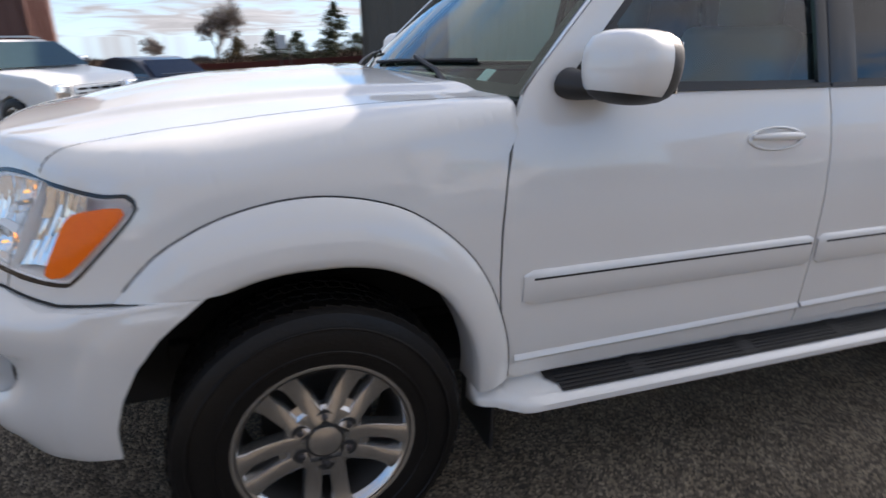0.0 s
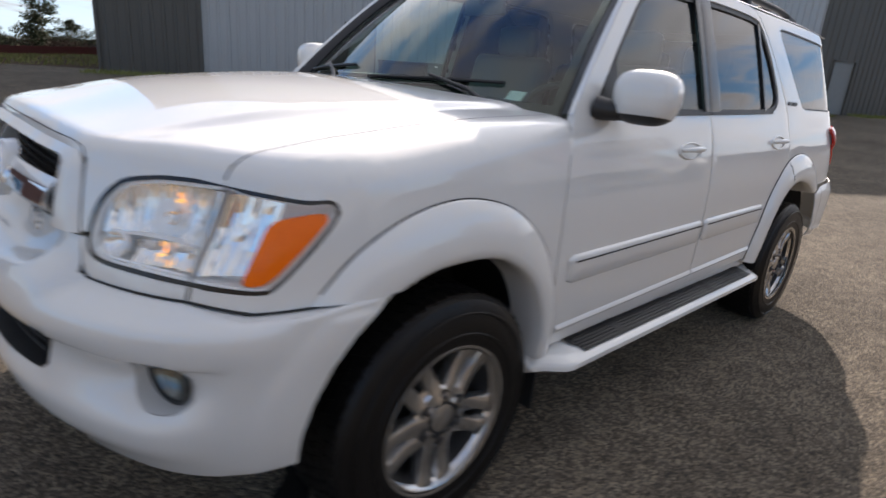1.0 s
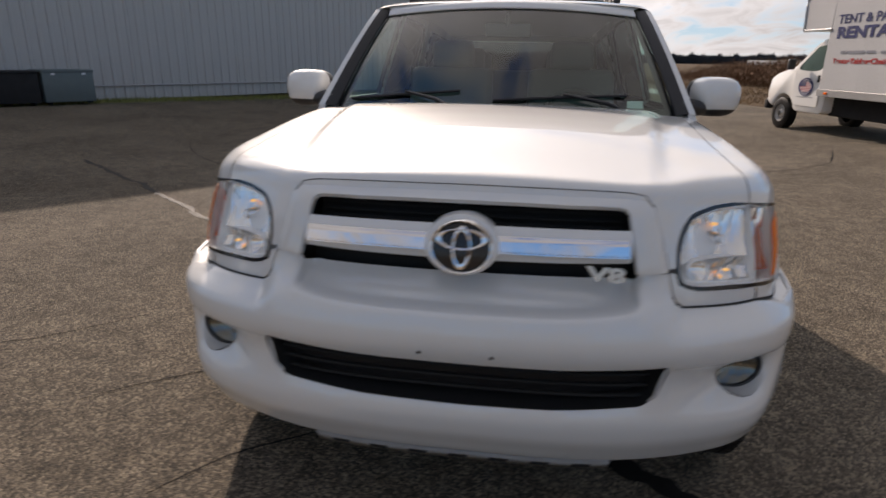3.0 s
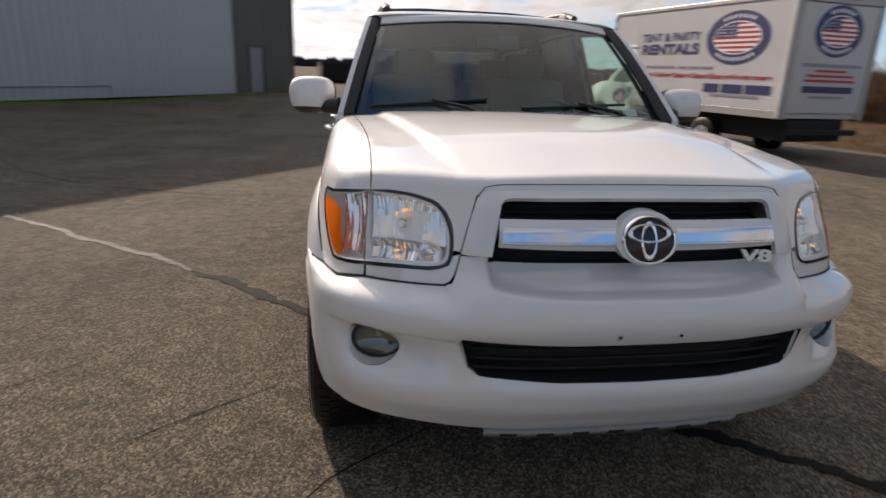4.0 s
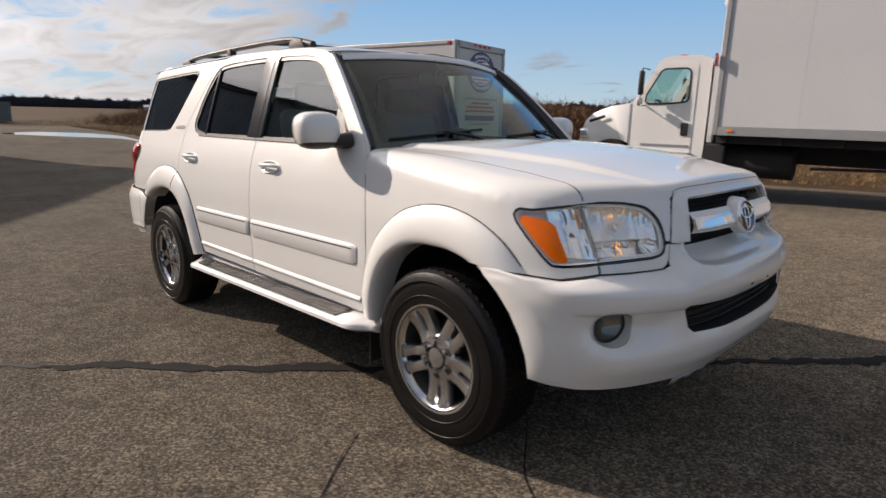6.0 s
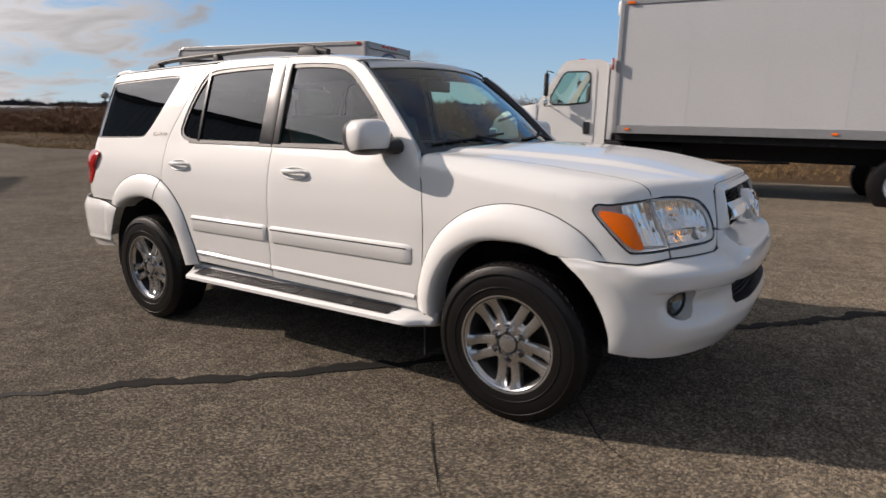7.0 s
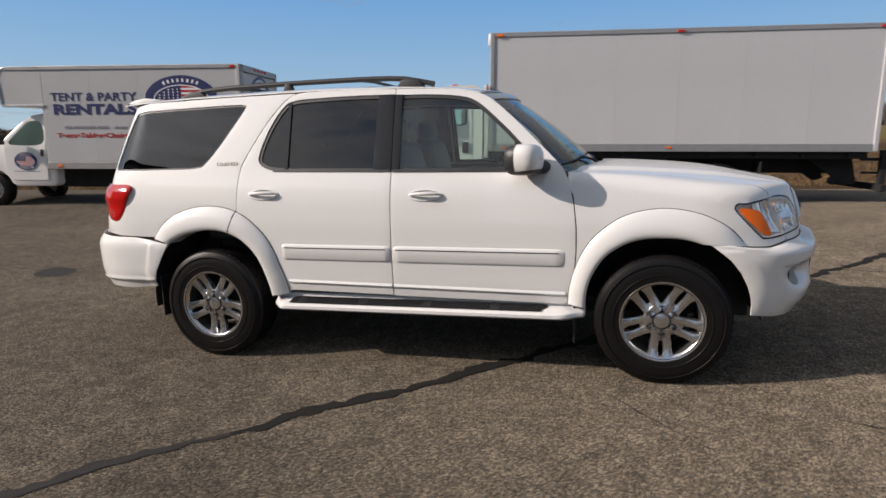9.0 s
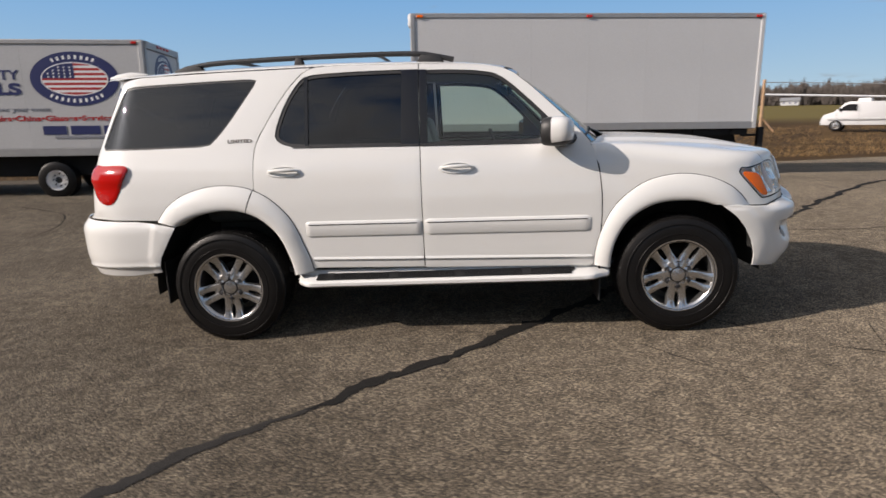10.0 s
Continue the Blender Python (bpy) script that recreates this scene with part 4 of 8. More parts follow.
for d in (-0.22, 0.22):
    part("post", box_bm((0.06, 0.06, 1.45), (d, 0, 0.72), 0.005), BARK, sign)
part("panel", box_bm((0.42, 0.04, 0.60), (-0.16, -0.05, 1.45), 0.005), WHITEVINYL, sign)


def woods(name, az0, az1, dist, top, seed, label, mat=FARTWIGS, width=0.0011, even=0.0):
    """A far belt of trees: upright slivers in clumps, their outline uneven."""
    r = random.Random(seed)
    vs, fs = [], []
    for k in range(int((az1 - az0) * 170)):
        az = r.uniform(az0, az1)
        d = dist * r.uniform(1.0, 1.2)
        x, y = at_az(az, d, (0, 0))
        z = ground_z(x, y)
        h = top * (0.62 + 0.16 * even + (0.38 - 0.2 * even) * noise.noise(Vector((az * 0.5, seed, 0))) + (0.25 - 0.1 * even) * noise.noise(Vector((az * 2.3, seed, 5)))) * r.uniform(0.55, 1.1)
        w = dist * width * r.uniform(0.5, 1.3)
        t = Vector((-math.sin(radians(az)), math.cos(radians(az)), 0)) * w
        c = Vector((x, y, z))
        n0 = len(vs)
        fork = c + Vector((0, 0, h * 0.12))
        vs += [tuple(c - t * 0.12), tuple(c + t * 0.12), tuple(fork)]
        fs.append((n0, n0 + 1, n0 + 2))
        for i in range(13):
            a = r.uniform(0.05, 0.95) * math.pi
            out = r.uniform(0.55, 1.1)
            tip = c + t * (math.cos(a) * out) + Vector((0, 0, h * (0.42 + 0.58 * math.sin(a) * out)))
            mid = c.lerp(tip, r.uniform(0.0, 0.6))
            wide = t * r.uniform(0.10, 0.26)
            n0 = len(vs)
            vs += [tuple(mid - wide), tuple(mid + wide), tuple(tip)]
            fs.append((n0, n0 + 1, n0 + 2))
    return stuff(name, vs, fs, mat, label, "woods")


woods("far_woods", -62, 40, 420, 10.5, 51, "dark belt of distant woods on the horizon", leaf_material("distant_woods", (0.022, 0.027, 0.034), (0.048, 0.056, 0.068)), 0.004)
woods("bare_woods", -135, -97, 210, 9.0, 52, "distant belt of bare brown trees", leaf_material("bare_brown_trees", (0.046, 0.040, 0.037), (0.125, 0.106, 0.094)), 0.006, 1.0)
woods("hedge_woods", 60, 125, 120, 2.4, 53, "distant scrub and hedges")

# far things on the field
cx, cy = 55.6, -0.3
box_m = Matrix.Translation((cx, cy, ground_z(cx, cy) - 0.02)) @ Matrix.Rotation(radians(102), 4, "Z")
skip = thing("steel_container", box_m, "long black open-top steel container on the field edge", "container")
part("body", box_bm((7.1, 2.4, 1.45), (0, 0, 0.85), 0.03), DARKSTEEL, skip)
part("top_rail", box_bm((7.2, 2.5, 0.10), (0, 0, 1.62), 0.01), DARKSTEEL, skip)
for k in range(11):
    part("rib", box_bm((0.10, 0.10, 1.4), (-3.4 + 0.68 * k, 1.23, 0.86), 0.01), DARKSTEEL, skip)
    part("rib", box_bm((0.10, 0.10, 1.4), (-3.4 + 0.68 * k, -1.23, 0.86), 0.01), DARKSTEEL, skip)
part("red_panel", box_bm((1.5, 0.05, 0.22), (0.6, 1.30, 0.28)), REDVINYL, skip)
part("skid", box_bm((6.8, 0.3, 0.16), (0, 0.6, 0.08)), DARKSTEEL, skip)
part("skid", box_bm((6.8, 0.3, 0.16), (0, -0.6, 0.08)), DARKSTEEL, skip)
grey_m = Matrix.Translation((56.7, -5.1, ground_z(56.7, -5.1))) @ Matrix.Rotation(radians(98), 4, "Z")
skip2 = thing("steel_container", grey_m, "dark grey steel container on the field edge", "container")
part("body", box_bm((2.6, 2.4, 1.55), (0, 0, 0.80), 0.03), GREENBOX, skip2)
part("top_rail", box_bm((2.7, 2.5, 0.10), (0, 0, 1.62), 0.01), DARKSTEEL, skip2)
tx, ty = at_az(-27.2, 700, (-0.8, 3.6))
tank = thing("water_tower", Matrix.Translation((tx, ty, 0)), "far-off water tower above the woods", "tower")
part("tank", lathe_bm([(12.5, 0.0), (12.6, 3.0), (14.0, 4.2), (16.5, 4.2), (18.0, 2.6), (18.6, 0.0)], (0, 0, 0), "z", 20), GREYTRIM, tank, smooth=True)
part("stem", lathe_bm([(0, 1.5), (12.6, 1.2)], (0, 0, 0), "z", 12), GREYTRIM, tank)
sx, sy = at_az(-22.5, 240, (-1, 3))
shed = thing("farm_shed", Matrix.Translation((sx, sy, ground_z(sx, sy))) @ Matrix.Rotation(radians(-112), 4, "Z"), "long low white shed on the far field", "building")
part("wall", box_bm((34, 6, 1.4), (0, 0, 0.7)), WHITEVINYL, shed)
part("roof", extrude_bm([(-3.3, 1.4), (0, 2.2), (3.3, 1.4)], (34.6, 0, 0), (-17.3, 0, 0), "yz"), GREYTRIM, shed)

hx, hy = at_az(-116.1, 200, (1.3, 4.78))
cottage = thing("farm_house", Matrix.Translation((hx, hy, ground_z(hx, hy))) @ Matrix.Rotation(radians(-30), 4, "Z"), "small white house at the edge of the far trees", "building")
part("wall", box_bm((4.6, 3.0, 1.2), (0, 0, 0.6)), VANBOX, cottage)
part("roof", extrude_bm([(-1.8, 1.2), (0, 2.2), (1.8, 1.2)], (5.0, 0, 0), (-2.5, 0, 0), "yz"), GREYTRIM, cottage)
for k in (-1.8, 0.0, 1.8):
    part("window", box_bm((0.4, 0.06, 0.5), (k * 0.8, 1.51, 0.7)), NAVY, cottage)

# ---- parked trucks ----
def road_wheel(parent, x, y, r, width, rim_r, sg, rim_mat, z0=0.0, dual=False):
    c = Vector((x, y, z0 + r))
    w = width / 2
    wheel = part("wheel", lathe_bm([(-w * sg, rim_r), (-w * sg, r * 0.85), (-w * 0.8 * sg, r), (w * 0.8 * sg, r), (w * sg, r * 0.86), (w * sg, rim_r)], c, "y", 40), RUBBER, parent, "black truck tyre", smooth=True, sharp=30)
    d = -0.08 if dual else 0.0
    part("rim", lathe_bm([(w * 0.9 * sg, rim_r), (w * 0.92 * sg, rim_r * 0.9), ((w * 0.5 + d) * sg, rim_r * 0.8), ((w * 0.6 + d) * sg, rim_r * 0.45), ((w * 1.0 + d) * sg, rim_r * 0.34), ((w * 1.0 + d) * sg, 0.0)], c, "y", 32), rim_mat, wheel, "white steel rim", smooth=True, sharp=30)
    part("hub", lathe_bm([((w * 0.98 + d) * sg, rim_r * 0.32), ((w * 1.15 + d) * sg, rim_r * 0.28), ((w * 1.2 + d) * sg, 0.0)], c, "y", 20), BLACK, wheel, smooth=True)
    for k in range(8):
        a = math.tau * k / 8
        at = c + Vector((rim_r * 0.6 * math.cos(a), 0, rim_r * 0.6 * math.sin(a)))
        part("hand_hole", lathe_bm([((w * 0.60 + d) * sg, rim_r * 0.09), ((w * 0.61 + d) * sg, 0.0)], at, "y", 10), BLACK, wheel)
    return wheel


def cargo_box(t, x0, x1, y0, y1, z0, z1, panels, rail=0.09, posts=2, sheet_mat=BOXWHITE):
    """A box body: sheets with seams, rails along its edges, corner posts."""
    part("cargo_box", box_bm((x1 - x0 - 0.04, y1 - y0 - 0.03, z1 - z0 - 0.03), ((x0 + x1) / 2, (y0 + y1) / 2, (z0 + z1) / 2), 0.01), sheet_mat, t, "white sheet-metal cargo box")
    w = (x1 - x0 - 0.16) / panels
    sheet = box_bm((w - 0.002, 0.010, z1 - z0 - rail - 0.16), (0, 0, 0), 0.0)
    me = bpy.data.meshes.new("side_panel")
    sheet.to_mesh(me)
    sheet.free()
    me.materials.append(sheet_mat)
    for y in (y1, y0):
        for k in range(panels):
            ob = new("side_panel", me)
            ob.parent, ob.location = t, (x0 + 0.08 + w * (k + 0.5), y - 0.006 if y == y1 else y + 0.006, (z0 + 0.16 + z1 - rail) / 2)
        part("top_rail", box_bm((x1 - x0, 0.035, rail), ((x0 + x1) / 2, y, z1 - rail / 2), 0.008), GREYTRIM, t)
        part("bottom_rail", box_bm((x1 - x0, 0.035, 0.15), ((x0 + x1) / 2, y, z0 + 0.075), 0.006), GREYTRIM, t)
        for x in (x0 + 0.04, x1 - 0.05)[:posts]:
            part("corner_post", box_bm((0.10, 0.045, z1 - z0 - 0.02), (x, y, (z0 + z1) / 2), 0.015), sheet_mat if x < (x0 + x1) / 2 else GREYTRIM, t)
    part("roof_sheet", box_bm((x1 - x0 - 0.02, y1 - y0 - 0.02, 0.03), ((x0 + x1) / 2, (y0 + y1) / 2, z1 - 0.005), 0.008), GREYTRIM, t)


RED_LAMP = material("red_marker_lens", (0.55, 0.02, 0.015), 0.2)
tz = -0.10
truck = thing("box_truck", Matrix.Translation((-4.948, -9.592, tz)) @ Matrix.Rotation(0.114, 4, "Z"), "white box truck with long cargo box, at the asphalt edge", "truck")
cargo_box(truck, -0.07, 7.81, -2.50, 0.0, 1.258, 3.76, 6)
for x in (0.08, 3.9, 7.6):
    part("marker_lamp", box_bm((0.13, 0.03, 0.05), (x, 0.03, 3.70), 0.008), RED_LAMP if x < 7 else AMBER, truck)
for x in (4.0, 7.5):
    part("side_marker", box_bm((0.09, 0.02, 0.04), (x, 0.025, 1.34), 0.006), AMBER, truck)
part("corner_cap", box_bm((0.16, 0.2, 0.30), (7.78, -0.08, 3.62), 0.06, 3), BOXWHITE, truck, smooth=True)
for y in (-0.85, -1.65):
    part("chassis_rail", box_bm((9.2, 0.09, 0.40), (4.6, y, 0.98), 0.01), DARKSTEEL, truck)
for k in range(9):
    part("cross_member", box_bm((0.08, 2.4, 0.12), (0.4 + 0.9 * k, -1.25, 1.19)), DARKSTEEL, truck)
part("fuel_tank", lathe_bm([(-0.6, 0.0), (-0.6, 0.29), (0.6, 0.29), (0.6, 0.0)], (7.1, -0.60, 0.78), "x", 24), DARKSTEEL, truck, smooth=True, sharp=30)
part("floor_sill", box_bm((7.7, 2.3, 0.14), (3.9, -1.25, 1.185)), DARKSTEEL, truck)
part("brace_rod", tube_bm([(4.6, -0.3, 0.80), (6.2, -0.3, 0.74)], 0.025, 8), DARKSTEEL, truck)
part("lift_gate_arm", extrude_bm([(0.2, 1.2), (1.2, 1.2), (0.25, 0.55), (0.05, 0.6)], (0, 0.08, 0), (0, -0.5, 0)), DARKSTEEL, truck)
part("lift_gate_arm", extrude_bm([(0.2, 1.2), (1.2, 1.2), (0.25, 0.55), (0.05, 0.6)], (0, 0.08, 0), (0, -2.0, 0)), DARKSTEEL, truck)
for y in (-0.34, -2.16):
    part("step_bar", box_bm((0.42, 0.06, 0.06), (-0.14, y, 1.10), 0.01), DARKSTEEL, truck)
    part("step_bar", box_bm((0.30, 0.06, 0.05), (-0.14, y, 0.82), 0.01), DARKSTEEL, truck)
part("rear_bumper", box_bm((0.12, 2.3, 0.14), (-0.34, -1.25, 0.52), 0.01), DARKSTEEL, truck)
for y in (-0.25, -2.25):
    part("bumper_hanger", box_bm((0.13, 0.12, 0.86), (-0.34, y, 0.86), 0.01), DARKSTEEL, truck)
    part("mud_flap", box_bm((0.02, 0.5, 0.6), (2.1, y - 0.05, 0.75), 0.0), BLACK, truck)
for y, sg in ((-0.20, 1), (-2.30, -1)):
    road_wheel(truck, 2.90, y, 0.50, 0.30, 0.29, sg, WHITEVINYL, 0.0, True)
    road_wheel(truck, 9.78, y - 0.05 * sg, 0.50, 0.28, 0.29, sg, WHITEVINYL, 0.0)
part("rear_axle", tube_bm([(2.9, -0.3, 0.5), (2.9, -2.2, 0.5)], 0.12, 12), DARKSTEEL, truck)
# cab
cab_side = [(7.98, 1.05), (7.98, 2.52), (8.00, 2.60), (8.06, 2.66), (8.18, 2.70), (8.74, 2.70), (8.86, 2.68), (8.95, 2.62), (9.42, 1.86), (9.50, 1.80), (9.50, 1.0), (9.30, 0.72), (8.9, 0.62), (8.0, 0.62)]
cab_win = straight([Vector(p) for p in ((8.33, 1.92), (8.335, 2.38), (8.36, 2.44), (8.42, 2.47), (8.82, 2.47), (8.90, 2.43), (9.16, 1.98), (9.17, 1.86), (9.12, 1.80), (8.85, 1.80), (8.42, 1.84), (8.35, 1.87))], 0.08)
cab_rim = straight([Vector(p) for p in cab_side], 0.15)
bm = panel_bm(cab_rim, lambda u, v: Vector((u, -0.19, v)), 0.15, 0.0, (cab_win,), (0, 1, 0))
bm = add_bm(bm, panel_bm(cab_rim, lambda u, v: Vector((u, -2.31, v)), 0.15, 0.0, (cab_win,), (0, -1, 0)))
for p, q in zip(cab_side, cab_side[1:] + cab_side[:1]):
    if p != (8.95, 2.62):
        bm = add_bm(bm, grid_bm([[Vector((p[0], y, p[1])), Vector((q[0], y, q[1]))] for y in (-0.19, -2.31)]))
cab = part("cab", bm, CABWHITE, truck, "white conventional cab")
part("cab_lining", box_bm((0.05, 2.0, 1.75), (8.03, -1.25, 1.60)), INNER, cab)
part("cab_floor", box_bm((1.4, 2.0, 0.06), (8.72, -1.25, 0.95)), INNER, cab)
part("dashboard", box_bm((0.42, 2.0, 0.42), (9.25, -1.25, 1.58), 0.05, 2), DASH, cab)
part("seat", box_bm((0.5, 0.55, 0.75), (8.25, -1.8, 1.55), 0.08, 3), DASH, cab)
part("door_lining", box_bm((1.1, 0.03, 0.72), (8.75, -2.27, 1.26)), INNER, cab)
hood_side = [(9.46, 1.82), (9.9, 1.76), (10.3, 1.62), (10.5, 1.46), (10.57, 1.25), (10.58, 0.85), (10.40, 0.80)]
for k in range(13):
    a = math.radians(10 + 165 * k / 12)
    hood_side.append((9.78 + 0.60 * math.cos(a), 0.50 + 0.60 * math.sin(a)))
hood_side += [(9.20, 0.75), (9.30, 0.62), (9.46, 0.9)]
bm = extrude_bm(hood_side, (0, 2.16, 0), (0, -2.33, 0), "xz", 0.02)
for v in bm.verts:
    if v.co.x > 9.6 and v.co.z > 1.2:
        v.co.y = -1.25 + (v.co.y + 1.25) * (1 - 0.16 * min(1, (v.co.x - 9.6) / 0.9))
part("engine_hood", bm, CABWHITE, truck, "white sloping hood with wheel fenders", smooth=True, sharp=30)
part("front_bumper", box_bm((0.22, 2.2, 0.34), (10.55, -1.25, 0.62), 0.05, 3), CABWHITE, truck, smooth=True)
part("hood_vent", box_bm((0.36, 0.02, 0.06), (10.15, -0.165, 1.50), 0.008, 2, Matrix.Rotation(radians(18), 4, "Y")), DARKSTEEL, truck)
part("headlamp", box_bm((0.20, 0.10, 0.22), (10.45, -0.24, 1.18), 0.04, 3), REFLECT, truck, smooth=True)
for y, sg in ((-0.184, 1), (-2.316, -1)):
    win = cab_win
    surf = lambda u, v, yy=y, s=sg: Vector((u, yy + s * 0.006, v))
    door = part("cab_door", panel_bm(straight([Vector(p) for p in ((8.22, 0.86), (8.22, 2.48), (8.26, 2.54), (8.36, 2.57), (8.82, 2.57), (8.98, 2.50), (9.38, 1.84), (9.38, 1.25), (9.22, 0.92))], 0.1), surf, 0.1, 0.012, (win,), (0, sg, 0)), CABWHITE, truck, "white cab door")
    part("window", panel_bm(win, lambda u, v, yy=y, s=sg: Vector((u, yy + s * 0.002, v)), 0.15, 0.0, (), (0, sg, 0)), WINDOW, door, "green-tinted cab window")
    part("window_frame", panel_bm(shrunk(win, -0.012), lambda u, v, yy=y, s=sg: Vector((u, yy + s * 0.012, v)), 0.15, 0.0, (shrunk(win, 0.022),), (0, sg, 0)), BLACK, door, "black window seal")
    part("door_handle", box_bm((0.14, 0.03, 0.24), (8.36, y + sg * 0.015, 1.34), 0.012, 3), BLACK, door, smooth=True)
    part("lettering_bar", box_bm((0.95, 0.004, 0.045), (8.72, y + sg * 0.012, 1.02)), GREYVINYL, door)
    mir = part("cab_mirror", box_bm((0.08, 0.14, 0.46), (9.20, y + sg * 0.22, 2.20), 0.03, 3), BLACK, truck, "tall black cab mirror", smooth=True)
    part("spot_mirror", box_bm((0.07, 0.13, 0.16), (9.20, y + sg * 0.22, 1.84), 0.03, 3), CHROME, mir, "small chrome mirror", smooth=True)
    part("bracket", tube_bm([(9.14, y, 2.46), (9.20, y + sg * 0.2, 2.48), (9.20, y + sg * 0.22, 1.76), (9.16, y, 1.78)], 0.014, 8), BLACK, mir)
ws = [Vector((9.40 - 0.42 * v + 0.02, -1.25 + u * (0.98 - 0.05 * v), 1.90 + 0.70 * v)) for v in (0, 1) for u in (-1, 1)]
part("windscreen", grid_bm([ws[:2], ws[2:]]), SCREEN, truck, "cab windscreen")
part("side_fairing", box_bm((0.12, 2.1, 1.6), (7.90, -1.25, 1.9), 0.03), BOXWHITE, truck)
for k in range(3):
    part("roof_lamp", box_bm((0.12, 0.10, 0.05), (8.65, -0.6 - 0.65 * k, 2.73), 0.015), AMBER if k != 0 else RED_LAMP, truck)
steps = part("cab_steps", box_bm((1.15, 0.30, 0.34), (8.72, -0.30, 0.72), 0.02), SILVER, truck, "silver cab steps")
part("tread_plate", box_bm((1.3, 0.40, 0.05), (8.62, -0.24, 0.46), 0.01), SILVER, steps)
part("tread_plate", box_bm((1.1, 0.36, 0.04), (8.75, -0.26, 0.89), 0.01), SILVER, steps)
part("battery_box", box_bm((0.5, 0.45, 0.5), (7.85, -0.42, 0.85), 0.03), BLACK, truck)
part("seat", box_bm((0.5, 0.55, 0.9), (8.25, -0.7, 1.75), 0.08, 3), DASH, cab)
part("steering_wheel", tube_bm([Vector((9.0 + 0.12 * math.sin(a), -0.65 + 0.22 * math.cos(a), 1.72 + 0.18 * math.sin(a))) for a in np.linspace(0, math.tau, 25)], 0.018, 6, False), BLACK, cab)
part("sign_sticker", box_bm((0.02, 0.16, 0.22), (7.86, 0.03, 2.58)), REDVINYL, truck, "small red and white sticker")

# ---- rental van with a box body ----
van = thing("box_van", Matrix.Translation((7.989, -7.192, -0.08)) @ Matrix.Rotation(0.176, 4, "Z"), "white rental box van with blue lettering and flag emblem", "van")
VZ0, VZ1 = 0.86, 3.10
cargo_box(van, 0.0, 4.62, -2.13, 0.0, VZ0, VZ1, 4, 0.08, 1, VANBOX)
attic = part("attic", extrude_bm([(4.54, 2.24), (5.52, 2.24), (5.57, 2.80), (5.565, 2.92), (5.53, 3.01), (5.46, 3.065), (5.36, 3.09), (4.54, 3.095)], (0, 2.13, 0), (0, -2.13, 0), "xz", 0.012), VANBOX, van, "white box nose over the cab")
part("attic_rail", box_bm((1.0, 0.04, 0.05), (5.02, 0.0, 2.25), 0.008), GREYTRIM, attic)
part("attic_rail", tube_bm([(5.53, 0.0, 2.26), (5.575, 0.0, 2.80), (5.57, 0.0, 2.92), (5.53, 0.0, 3.01), (5.46, 0.0, 3.06), (5.36, 0.0, 3.075)], 0.022, 8), GREYTRIM, attic, smooth=True)
part("attic_rail", box_bm((0.80, 0.035, 0.08), (4.98, 0.0, 3.06), 0.008), GREYTRIM, attic)
part("roll_door", box_bm((0.03, 1.86, 1.95), (-0.012, -1.065, VZ0 + 1.10), 0.004), VANBOX, van, "white rear door")
part("door_header", box_bm((0.05, 2.1, 0.14), (-0.015, -1.065, VZ1 - 0.07), 0.006), GREYTRIM, van)
for y in (-0.06, -2.07):
    part("door_post", box_bm((0.05, 0.11, VZ1 - VZ0), (-0.015, y, (VZ0 + VZ1) / 2), 0.006), GREYTRIM, van)
part("step_bumper", box_bm((0.14, 1.7, 0.10), (-0.08, -1.065, 0.62), 0.01), DARKSTEEL, van)
part("chassis", box_bm((4.6, 1.45, 0.42), (2.35, -1.065, 0.64), 0.03), DARKSTEEL, van)
for k in range(4):
    part("roof_lamp", box_bm((0.03, 0.10, 0.05), (-0.045, -0.75 - 0.2 * k, VZ1 - 0.05), 0.006), RED_LAMP, van)
part("roof_lamp", box_bm((0.10, 0.03, 0.05), (0.15, 0.02, VZ1 - 0.05), 0.006), RED_LAMP, van)
part("side_marker", box_bm((0.10, 0.02, 0.05), (4.3, 0.022, VZ0 + 0.07), 0.006), AMBER, van)
for y, sg in ((-0.14, 1), (-1.99, -1)):
    road_wheel(van, 1.95, y, 0.37, 0.26, 0.21, sg, WHITEVINYL, 0.0, True)
    road_wheel(van, 6.05, y - 0.06 * sg, 0.37, 0.24, 0.21, sg, SILVER, 0.0)
vcab = [(4.50, 0.52), (4.50, 2.05), (4.75, 2.10), (5.05, 2.06), (5.28, 1.92), (5.78, 1.48), (6.45, 1.30), (6.68, 1.18), (6.75, 0.95), (6.76, 0.62)]
for k in range(11):
    a = math.radians(18 + 144 * k / 10)
    vcab.append((6.05 + 0.46 * math.cos(a), 0.37 + 0.46 * math.sin(a)))
vcab += [(5.50, 0.46), (4.6, 0.46)]
bm = extrude_bm(vcab, (0, 1.92, 0), (0, -2.03, 0), "xz", 0.03)
for v in bm.verts:
    if v.co.z > 1.35:
        v.co.y = -1.07 + (v.co.y + 1.07) * (1 - 0.14 * (v.co.z - 1.35) / 0.75)
part("cab", bm, CABWHITE, van, "white van cab", smooth=True, sharp=30)
part("front_bumper", box_bm((0.18, 1.95, 0.24), (6.76, -1.07, 0.55), 0.05, 3), DARKSTEEL, van, smooth=True)
part("headlamp", box_bm((0.10, 0.22, 0.18), (6.68, -0.28, 0.98), 0.03, 3), REFLECT, van, smooth=True)
